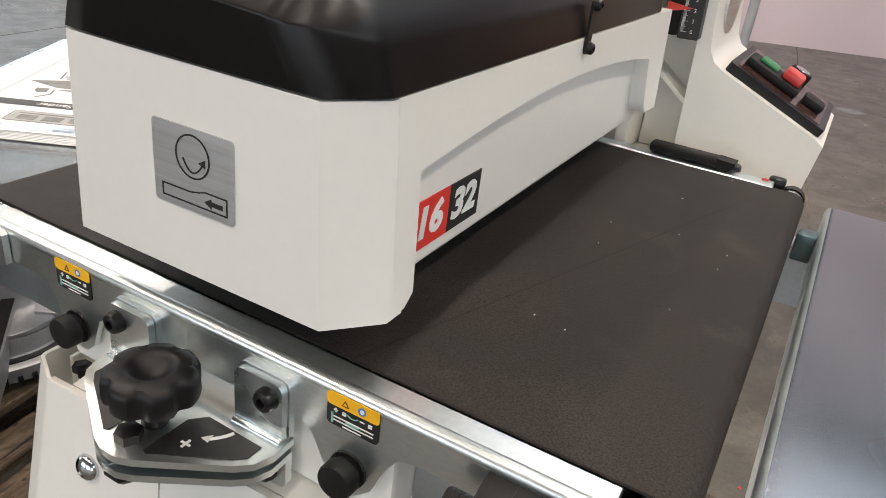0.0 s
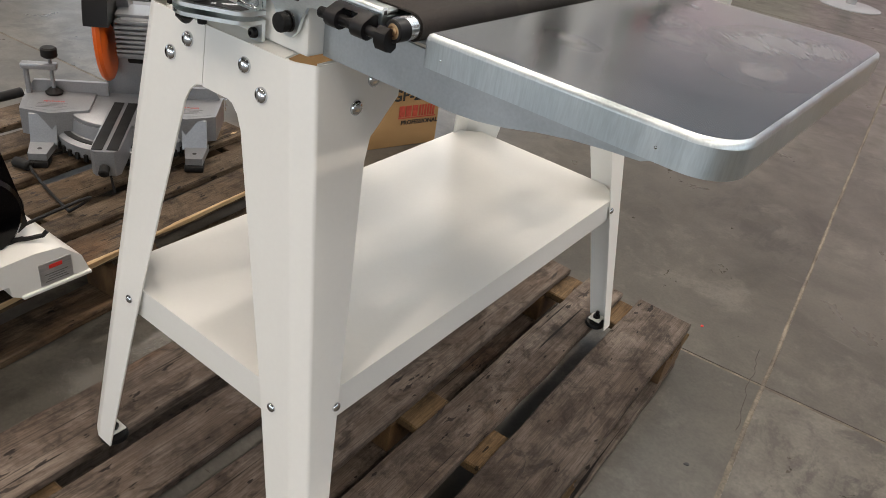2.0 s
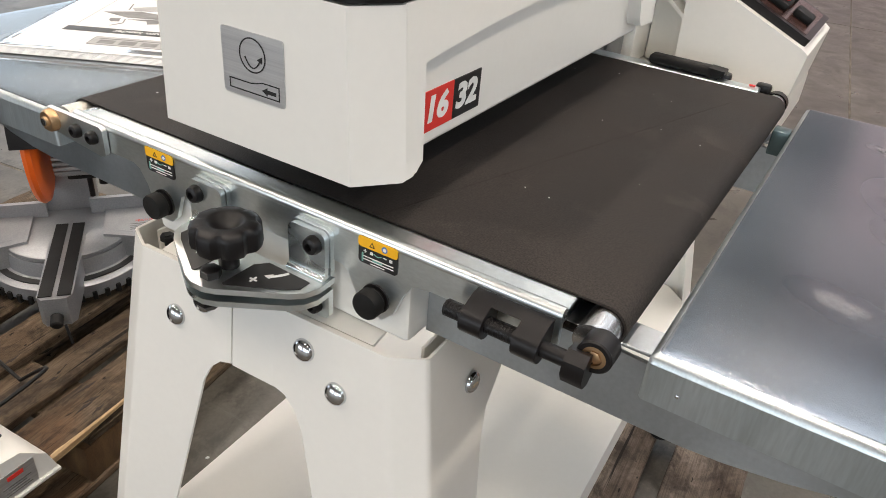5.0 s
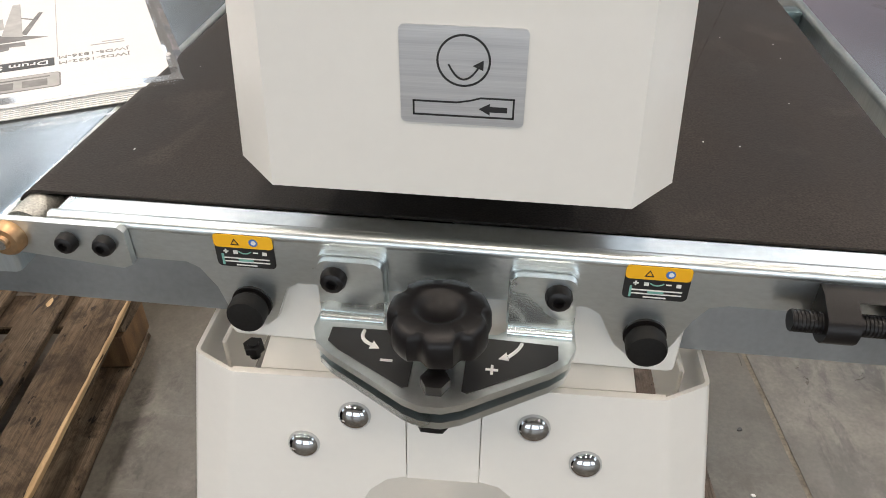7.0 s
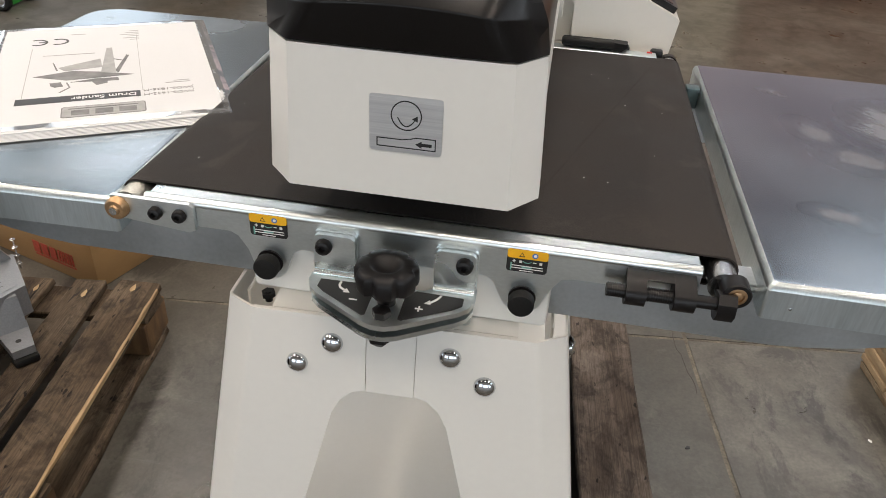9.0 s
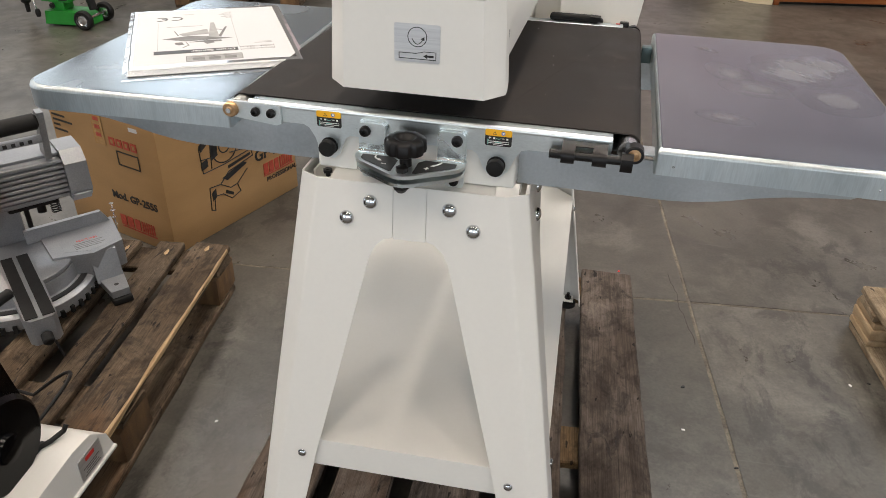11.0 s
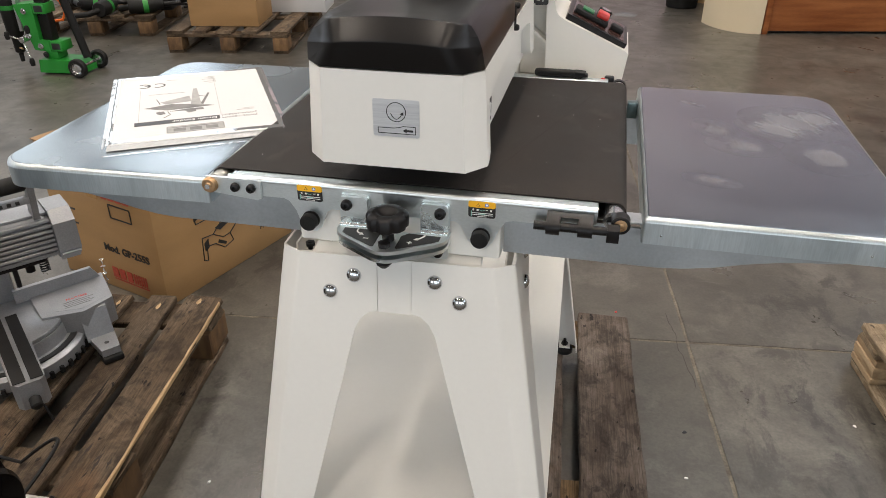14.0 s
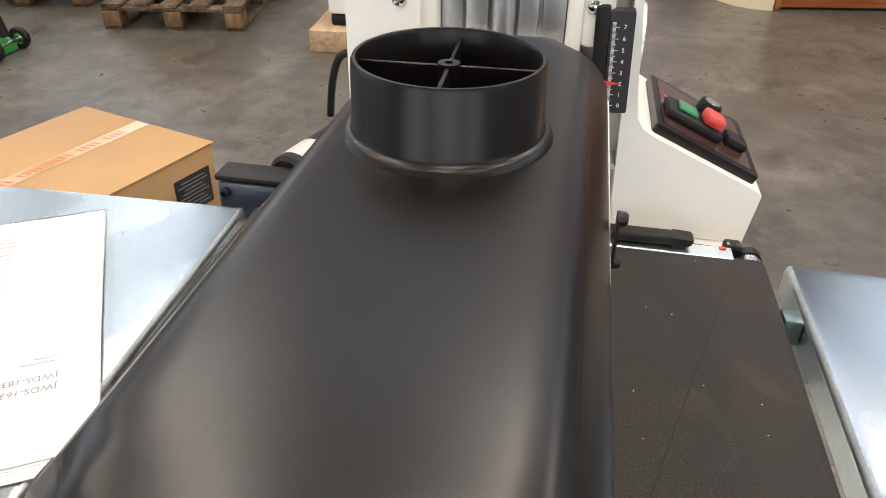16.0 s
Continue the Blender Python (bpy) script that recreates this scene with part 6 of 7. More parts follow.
    # long side: a line drawing, the model and the red logo field
    part("model_print", lettering("GP-255S", 0.055, flank(0.165, 0.186), 0.0006, 0.0012), INK, th, local=True)
    for y, wd in ((0.103, 0.022), (0.129, 0.022), (0.155, 0.020), (0.175, 0.007), (0.186, 0.007), (0.197, 0.007), (0.208, 0.007), (0.219, 0.007), (0.230, 0.007)):
        part("logo_bar", plate(wd, 0.040, 0.001, 0.001, flank(y + 0.010, 0.130)), BOX_RED, th, local=True)
    part("logo_line", plate(0.150, 0.004, 0.001, 0.0005, flank(0.175, 0.106)), BOX_RED, th, local=True)
    part("trade_print", lettering("PROFESSIONAL", 0.022, flank(0.188, 0.088), 0.0006, 0.0004), INK, th, local=True)
    part("black_label", plate(0.12, 0.10, 0.001, 0.002, flank(0.180, 0.350)), INK, th, "black label with fine print", local=True)
    part("label_lines", join(*[plate(0.10 - 0.02 * (i % 3), 0.003, 0.0004, 0, flank(0.180, 0.313 + 0.0105 * i) @ pose(0, 0, 0.001)) for i in range(8)]), GREY_PRINT, th, local=True)
    o = -0.055
    disc = lathe([(0.052, 0), (0.056, 0), (0.056, 0.0008), (0.052, 0.0008), (0.052, 0)], 32, flank(o + 0.0, 0.275))
    disc2 = lathe([(0.020, 0), (0.024, 0), (0.024, 0.0008), (0.020, 0.0008), (0.020, 0)], 24, flank(o, 0.275))
    strokes = [disc, disc2]

    def line(a, b, r=0.0017):
        x = w / 2 + 0.001
        strokes.append(tube([(x, a[0], a[1]), (x, (a[0] + b[0]) / 2, (a[1] + b[1]) / 2), (x, b[0], b[1])], r, 5))
    for a, b in (((-0.155, 0.30), (-0.105, 0.33)), ((-0.105, 0.33), (-0.03, 0.335)), ((-0.155, 0.30), (-0.150, 0.215)), ((-0.150, 0.215), (-0.06, 0.215)), ((-0.06, 0.215), (0.055, 0.225)), ((0.055, 0.225), (0.060, 0.20)), ((0.06, 0.20), (-0.05, 0.185)), ((-0.05, 0.185), (-0.09, 0.155)),
                 ((-0.09, 0.155), (-0.135, 0.16)), ((-0.135, 0.16), (-0.14, 0.085)), ((-0.14, 0.085), (-0.125, 0.078)), ((-0.125, 0.078), (-0.12, 0.125)), ((-0.12, 0.125), (-0.085, 0.12)), ((-0.085, 0.12), (-0.05, 0.09)), ((-0.05, 0.09), (-0.01, 0.10)), ((-0.01, 0.10), (-0.02, 0.13)), ((-0.02, 0.13), (0.03, 0.165)), ((-0.09, 0.155), (-0.05, 0.128)), ((-0.05, 0.128), (-0.02, 0.13)),
                 ((-0.15, 0.26), (-0.11, 0.255)), ((-0.11, 0.30), (-0.115, 0.22)), ((-0.035, 0.245), (0.05, 0.232))):
        line(a, b)
    for stroke in strokes:
        part("drawing_stroke", stroke, INK, th, local=True)
    half = [(o + 0.058 * math.cos(v), 0.275 + 0.058 * math.sin(v)) for v in [radians(20 + 170 * i / 16) for i in range(17)]]
    half += [(o + 0.030 * math.cos(v), 0.275 + 0.030 * math.sin(v)) for v in [radians(190 - 170 * i / 16) for i in range(17)]]
    fills = [half, [(-0.115, 0.335), (-0.020, 0.345), (0.000, 0.330), (-0.100, 0.318)], [(0.020, 0.300), (0.048, 0.290), (0.040, 0.262), (0.022, 0.262)], [(-0.155, 0.250), (-0.128, 0.258), (-0.128, 0.232), (-0.155, 0.226)],
             [(-0.080, 0.172), (0.015, 0.196), (0.030, 0.184), (-0.060, 0.158)], [(-0.130, 0.140), (-0.112, 0.150), (-0.112, 0.120), (-0.130, 0.112)], [(-0.075, 0.118), (-0.045, 0.100), (-0.040, 0.108), (-0.070, 0.128)]]
    for f in fills:
        part("drawing_fill", prism(f, "x", w / 2 + 0.0008, w / 2 + 0.0022, 0), INK, th, local=True)
    part("drawing_fill", join(prism([(-0.155, 0.305), (-0.13, 0.325), (-0.125, 0.30), (-0.15, 0.285)], "x", w / 2 + 0.0008, w / 2 + 0.0022, 0), prism([(-0.05, 0.205), (0.05, 0.215), (0.05, 0.207), (-0.05, 0.195)], "x", w / 2 + 0.0008, w / 2 + 0.0022, 0), prism([(-0.115, 0.275), (-0.09, 0.285), (-0.085, 0.255), (-0.112, 0.245)], "x", w / 2 + 0.0008, w / 2 + 0.0022, 0)), INK, th, local=True)


printed_carton()


def mitre_saw():
    th = thing("mitre_saw", pose(-1.109, 0.487, 0.1445, 0, 0, 51.6), "silver cast mitre saw with orange blade guard on a pallet", "saw")

    def p(name, bm, mat, parent=None, label=""):
        return part(name, bm, mat, parent or th, label, local=True)
    wings = []
    for s in (-1, 1):
        top = [(s * 0.075, -0.055), (s * 0.160, -0.085), (s * 0.235, -0.060), (s * 0.250, 0.075), (s * 0.075, 0.075)]
        if s < 0:
            top = top[::-1]
        wings.append(prism(top, "z", 0.044, 0.112, 0.006, 2))
        arm = [(s * 0.162, -0.160), (s * 0.204, -0.160), (s * 0.216, -0.070), (s * 0.154, -0.070)]
        if s < 0:
            arm = arm[::-1]
        leg = prism(arm, "z", 0.018, 0.036, 0.004, 2)
        wings.append(leg)
        slope = prism([(-0.095, 0.030), (-0.060, 0.030), (-0.060, 0.108), (-0.075, 0.104)], "x", min(s * 0.150, s * 0.212), max(s * 0.150, s * 0.212), 0.004)
        wings.append(slope)
    drum = lathe([(0.0, 0.016), (0.160, 0.016), (0.168, 0.022), (0.168, 0.050), (0.160, 0.056), (0.135, 0.060), (0.132, 0.094), (0.0, 0.094)], 72)
    base = p("saw_base", drum, CAST, None, "silver painted cast base")
    for i, wing in enumerate(wings):
        p(("wing", "foot_arm", "leg_slope")[i % 3], wing, CAST, base)
    teeth = []
    for i in range(15):
        a = radians(-150 + 120 * i / 14)
        t = box(-0.004, 0.004, -0.0045, 0.0045, 0.016, 0.034, 0.0005, 1)
        t.transform(pose(0.170 * math.cos(a), 0.170 * math.sin(a), 0, 0, 0, math.degrees(a)))
        teeth.append(t)
    for tooth in teeth:
        p("scale_notch", tooth, RUBBER, base)
    lo, hi = [], []
    for i in range(25):
        a = radians(-155 + 130 * i / 24)
        lo.append((0.142 * math.cos(a), 0.142 * math.sin(a)))
        hi.append((0.156 * math.cos(a), 0.156 * math.sin(a)))
    p("angle_scale", prism(hi + lo[::-1], "z", 0.0572, 0.0600, 0), INK, base, "dark angle scale")
    tt = p("turntable", lathe([(0, 0.0945), (0.128, 0.0945), (0.130, 0.097), (0.130, 0.104), (0.127, 0.106), (0, 0.106)], 72), CAST, None, "round silver turntable")
    yaw = pose(0.004, -0.008, 0, 0, 0, -2)
    arm = prism([(-0.036, -0.02), (-0.032, -0.262), (-0.022, -0.275), (0.022, -0.275), (0.032, -0.262), (0.036, -0.02)][::-1], "z", 0.045, 0.1075, 0.003)
    arm.transform(yaw)
    p("table_arm", arm, CAST, tt, "cast arm with a V-shaped front")
    for s in (-1, 1):
        ins = box(s * 0.017 - 0.0125, s * 0.017 + 0.0125, -0.266, 0.02, 0.1078, 0.1096, 0.0005, 1)
        ins.transform(yaw)
        p("kerf_insert", ins, RUBBER, tt, "black kerf plate")
    kn = rod((0, -0.276, 0.070), (0, -0.300, 0.060), 0.012, 12, 0.003)
    kn.transform(yaw)
    p("lock_handle", kn, RUBBER, tt, "black mitre lock handle")
    lev = rod((0.012, -0.282, 0.05), (0.02, -0.295, 0.012), 0.003, 8)
    lev.transform(yaw)
    p("lock_lever", lev, STEEL_BLACK, tt)
    for s in (-1, 1):
        lo, hi = sorted((s * 0.045, s * 0.245))
        p("fence", prism([(lo, 0.106), (hi, 0.106), (hi - (0.02 if s > 0 else 0), 0.142), (lo + (0.02 if s < 0 else 0), 0.142)], "y", 0.058, 0.070, 0.003), CAST, None, "silver fence half")
        f = p("foot", box(s * 0.183 - 0.024, s * 0.183 + 0.024, -0.170, -0.120, 0.0, 0.0175, 0.005, 2), RUBBER, None, "black rubber foot")
        # black disc laid on the arm as the shade of a bolt hole
        p("bolt_hole", lathe([(0.0055, 0.0362), (0.0055, 0.0366), (0, 0.0366)], 14, pose(s * 0.183, -0.130, 0)), INK, f)
        p("foot", box(s * 0.200 - 0.024, s * 0.200 + 0.024, 0.025, 0.075, 0.0, 0.0275, 0.005, 2), RUBBER, None, "black rubber foot")
        part("info_label", prism([(s * 0.105, -0.045), (s * 0.160, -0.070), (s * 0.222, -0.052), (s * 0.226, 0.010), (s * 0.105, 0.010)][::s], "z", 0.1122, 0.1126, 0), CAST, base, "silver printed label", local=True)
        part("label_head", lettering("FEATURES", 0.011, pose(s * 0.165, -0.010, 0.1128), 0.0002), RED, base, local=True)
        part("label_lines", join(*[box(s * 0.165 - 0.035, s * 0.165 + 0.035 - 0.01 * (i % 2), -0.024 - 0.008 * i, -0.0215 - 0.008 * i, 0.1126, 0.1129, 0) for i in range(4)]), GREY_PRINT, base, local=True)
    # hold-down clamp on the left wing
    cl = p("clamp", join(rod((-0.235, 0.045, 0.11), (-0.235, 0.045, 0.195), 0.007, 12), box(-0.245, -0.160, 0.032, 0.058, 0.178, 0.194, 0.004), rod((-0.175, 0.045, 0.120), (-0.175, 0.045, 0.215), 0.005, 12)), CAST, None, "screw clamp")
    p("clamp_knob", lathe([(0, 0.210), (0.016, 0.210), (0.020, 0.214), (0.020, 0.232), (0.016, 0.236), (0, 0.236)], 14, pose(-0.175, 0.045, 0)), RUBBER, cl, "black clamp knob")
    p("clamp_pad", lathe([(0, 0.112), (0.020, 0.112), (0.022, 0.118), (0.010, 0.128), (0, 0.128)], 18, pose(-0.175, 0.045, 0)), RUBBER, cl)
    # pivot, saw head, guard and motor
    p("pivot_block", join(box(-0.055, 0.055, 0.085, 0.175, 0.09, 0.215, 0.012, 3), rod((-0.07, 0.125, 0.20), (0.07, 0.125, 0.20), 0.026, 24, 0.004)), CAST, None, "cast pivot block")
    p("head_arm", join(prism([(0.105, 0.195), (0.155, 0.215), (0.085, 0.400), (0.015, 0.385)], "x", -0.028, 0.028, 0.008, 2)), CAST, None, "cast saw arm")
    gd = lathe([(0.004, -0.012), (0.118, -0.012), (0.134, -0.008), (0.138, 0.0), (0.134, 0.008), (0.118, 0.012), (0.004, 0.012), (0.004, -0.012)], 56, along((-0.030, 0.050, 0.318), (-0.016, 0.050, 0.318)) @ Matrix.Diagonal((1.12, 1.12, 1, 1)))
    g = p("blade_guard", gd, ORANGE, None, "orange plastic blade guard")
    p("guard_hub", rod((-0.052, 0.050, 0.318), (-0.016, 0.050, 0.318), 0.020, 20, 0.003), STEEL_BLACK, g)
    up = []
    for i in range(15):
        a = radians(10 + 165 * i / 14)
        up.append((0.060 + 0.168 * math.cos(a), 0.330 + 0.168 * math.sin(a)))
    up += [(0.060 - 0.05, 0.340), (0.060 + 0.05, 0.340)]
    p("upper_guard", prism(up, "x", -0.055, 0.000, 0.006, 2), STEEL_BLACK, None, "black upper blade guard")
    mt = p("motor", box(0.006, 0.148, -0.042, 0.050, 0.252, 0.352, 0.014, 3), GREY_PAINT, None, "silver motor with cooling fins")
    for i in range(10):
        z = 0.250 + 0.0116 * i
        front = -0.056 + 0.018 * max(0.0, abs(i - 4.5) - 3.2)
        p("cooling_fin", box(0.004, 0.150, front, 0.058, z - 0.0036, z + 0.0036, 0.001, 1), CAST, mt)
    cap = [(-0.066, 0.268), (-0.048, 0.246), (0.040, 0.246), (0.060, 0.270), (0.060, 0.335), (0.036, 0.364), (-0.040, 0.364), (-0.066, 0.338)]
    p("motor_cap", prism(cap, "x", 0.1505, 0.198, 0.004, 2), CAST, mt, "grey polygonal motor end cap")
    p("motor_cap_dark", prism([(-0.070, 0.262), (-0.050, 0.240), (0.044, 0.240), (0.050, 0.262)], "x", 0.154, 0.194, 0.003), GREY_PAINT, mt)
    hd = p("carry_handle", join(rod((-0.14, -0.090, 0.452), (0.120, -0.070, 0.452), 0.018, 18, 0.005)), RUBBER, None, "black grip handle")
    p("handle_bracket", prism([(-0.088, 0.474), (-0.058, 0.474), (0.000, 0.352), (-0.050, 0.352)], "x", 0.1205, 0.134, 0.004), CAST, hd, "silver handle bracket")
    p("handle_rail", box(-0.12, 0.120, -0.078, -0.062, 0.404, 0.420, 0.003), CAST, hd)
    for i in range(12):
        # slots are not cut: black plates give their inner shade
        p("rail_slot", box(-0.09 + 0.0165 * i, -0.082 + 0.0165 * i, -0.0792, -0.0775, 0.408, 0.416, 0), INK, hd)
    sp = []
    for i in range(60):
        a = i * 0.9
        sp.append((0.12 + 0.010 * math.cos(a), 0.0 + 0.010 * math.sin(a), 0.20 + 0.0009 * i))
    p("return_spring", tube(sp, 0.0018, 5), STEEL_BLACK)
    p("depth_stop", join(rod((0.06, 0.02, 0.17), (0.06, 0.02, 0.27), 0.006, 10), rod((0.09, 0.0, 0.21), (0.09, 0.0, 0.26), 0.010, 12), box(0.02, 0.13, -0.01, 0.05, 0.225, 0.262, 0.006)), STEEL_BLACK, None, "black depth stop linkage")
    chain = []
    for i in range(8):
        chain.append(lathe([(0.004, -0.001), (0.006, 0), (0.004, 0.001), (0.003, 0), (0.004, -0.001)], 10, pose(0.255, 0.060, 0.155 - 0.010 * i, 90 * (i % 2), 0, 90)))
    p("fence_chain", join(*chain), CHROME)


mitre_saw()


def bench_sander():
    """The belt sander that stands on the left pallet: a cream base with a skirt, black body and handles."""
    th = thing("belt_sander", pose(-0.714, -0.070, 0.1445, 0, 0, 3.5), "bench belt sander with cream base and black body", "sander")

    def p(name, bm, mat, parent=None, label=""):
        return part(name, bm, mat, parent or th, label, local=True)
    # the skirt's long side, with its two notches, seen along x
    side = [(-0.40, 0.0), (-0.185, 0.0), (-0.178, 0.020), (-0.135, 0.026), (-0.095, 0.040), (-0.040, 0.048), (0.015, 0.046), (0.018, 0.022), (0.035, 0.012), (0.165, 0.012), (0.170, 0.018), (0.158, 0.055), (0.120, 0.090), (0.070, 0.096), (-0.40, 0.075)]
    b = prism(side, "x", -0.135, 0.118, 0.006, 3)
    base = p("sander_base", b, WHITE, None, "cream painted base with a notched skirt")
    p("skirt_lip", box(0.112, 0.124, 0.034, 0.172, 0.010, 0.017, 0.002), WHITE, base)
    p("skirt_lip", box(0.112, 0.124, -0.40, -0.183, -0.0002, 0.008, 0.002), WHITE, base)
    p("name_plate", plate(0.064, 0.048, 0.0015, 0.002, facing(0.1182, 0.104, 0.044, "right")), PLAQUE, base, "silver rating plate")
    p("plate_red", plate(0.026, 0.008, 0.0005, 0.001, facing(0.1197, 0.104, 0.058, "right")), RED, base)
    p("plate_lines", join(*[plate(0.046 - 0.008 * (i % 3), 0.0018, 0.0004, 0, facing(0.1197, 0.104, 0.027 + 0.0052 * i, "right")) for i in range(4)]), GREY_PRINT, base)
    p("white_sticker", plate(0.05, 0.05, 0.0008, 0.002, facing(0.1182, -0.22, 0.045, "right")), PAPER, base, "white paper sticker")
    # uncut slot and hole, their inside shade put on as black pieces
    p("vent_slot", box(0.05, 0.062, 0.045, 0.085, 0.0955, 0.0975, 0), INK, base)
    p("skirt_hole", lathe([(0.005, 0), (0.005, 0.0006), (0, 0.0006)], 12, facing(0.1182, -0.160, 0.052, "right")), INK, base)
    body = prism([(-0.30, 0.070), (0.075, 0.085), (0.108, 0.105), (0.104, 0.160), (0.072, 0.330), (0.045, 0.480), (0.010, 0.640), (-0.30, 0.640)], "x", -0.09, 0.030, 0.012, 3)
    bd = p("sander_body", body, GLOSS_BLACK, None, "black sander body")
    p("drive_cover", lathe([(0, 0.0), (0.080, 0.0), (0.086, 0.006), (0.086, 0.028), (0.078, 0.036), (0.026, 0.036), (0.024, 0.044), (0, 0.046)], 40, along((0.031, 0.005, 0.165), (0.1, 0.005, 0.165))), GLOSS_BLACK, bd, "round black drive cover")
    p("body_handle", rod((0.02, 0.07, 0.362), (0.045, 0.135, 0.376), 0.0085, 14, 0.003), RUBBER, bd, "black tracking handle")
    p("side_handle", rod((0.031, -0.08, 0.255), (0.050, 0.02, 0.258), 0.008, 12, 0.002), RUBBER, bd, "black side lever")
    p("hook", tube([(0.05, 0.05, 0.101), (0.07, 0.085, 0.101), (0.078, 0.110, 0.102), (0.080, 0.118, 0.110)], 0.0045, 8), RUBBER, bd, "black cable hook")
    p("power_cable", tube(bow((-0.02, 0.03, 0.20), (0.02, 0.10, 0.17), (0.02, 0.09, 0.0985), 10) + bow((0.02, 0.09, 0.0985), (0.00, 0.25, 0.10), (-0.12, 0.27, 0.006), 10)[1:] + bow((-0.12, 0.27, 0.006), (-0.25, 0.29, 0.006), (-0.355, 0.312, 0.012), 8)[1:], 0.0036, 8), RUBBER, None, "black power cable")
    p("power_plug", join(rod((-0.355, 0.312, 0.013), (-0.400, 0.298, 0.013), 0.013, 14, 0.004)), RUBBER, None, "black plug")


bench_sander()


def open_carton(m, w, d, h, label):
    """A white-faced carton, brown inside, its four flaps folded outwards."""
    th = thing("open_cardboard_box", m, label, "box")
    t = 0.005
    for x0, x1, y0, y1 in ((-w / 2, w / 2, -d / 2, -d / 2 + t), (-w / 2, w / 2, d / 2 - t, d / 2), (-w / 2, -w / 2 + t, -d / 2 + t, d / 2 - t), (w / 2 - t, w / 2, -d / 2 + t, d / 2 - t)):
        part("side", box(x0, x1, y0, y1, 0, h, 0.001, 1), PAPER, th, "white printed carton side", local=True)
    part("bottom", box(-w / 2 + t, w / 2 - t, -d / 2 + t, d / 2 - t, 0.001, t, 0), CARDBOARD_PALE, th, local=True)
    for turn, wide, reach, fall in ((0, w, d * 0.30, 158), (90, d, w * 0.35, 75), (180, w, d * 0.40, 84), (270, d, w * 0.33, 110)):
        off = d / 2 if turn in (0, 180) else w / 2
        f = box(-wide / 2 + 0.004, wide / 2 - 0.004, 0, t, 0, reach, 0.001, 1)
        bmesh.ops.subdivide_edges(f, edges=[e for e in f.edges if e.calc_length() > 0.1], cuts=4, use_grid_fill=True)
        for v in f.verts:
            v.co.y -= 0.08 * (v.co.z / reach) ** 2 * reach + 0.006 * noise.noise(v.co * 7)
        f.transform(pose(0, 0, 0, 0, 0, turn) @ pose(0, -off - 0.001, h, fall, 0, 0))
        part("box_flap", f, CARDBOARD_PALE, th, "brown folded-out flap", local=True)


pallet(pose(1.860, -0.006, 0, 0, 0, 6.2), "pale new wooden pallet beside the aisle", PALE_TIMBER, ((-0.80, -0.70), (-0.62, -0.52), (-0.45, -0.35), (-0.28, -0.18), (-0.10, 0.0)), 1.2, 0.13, NEW_WOOD)
open_carton(pose(1.985, 2.650, 0.0, 0, 0, 8), 0.62, 0.60, 0.40, "open white carton with brown folded-out flaps")


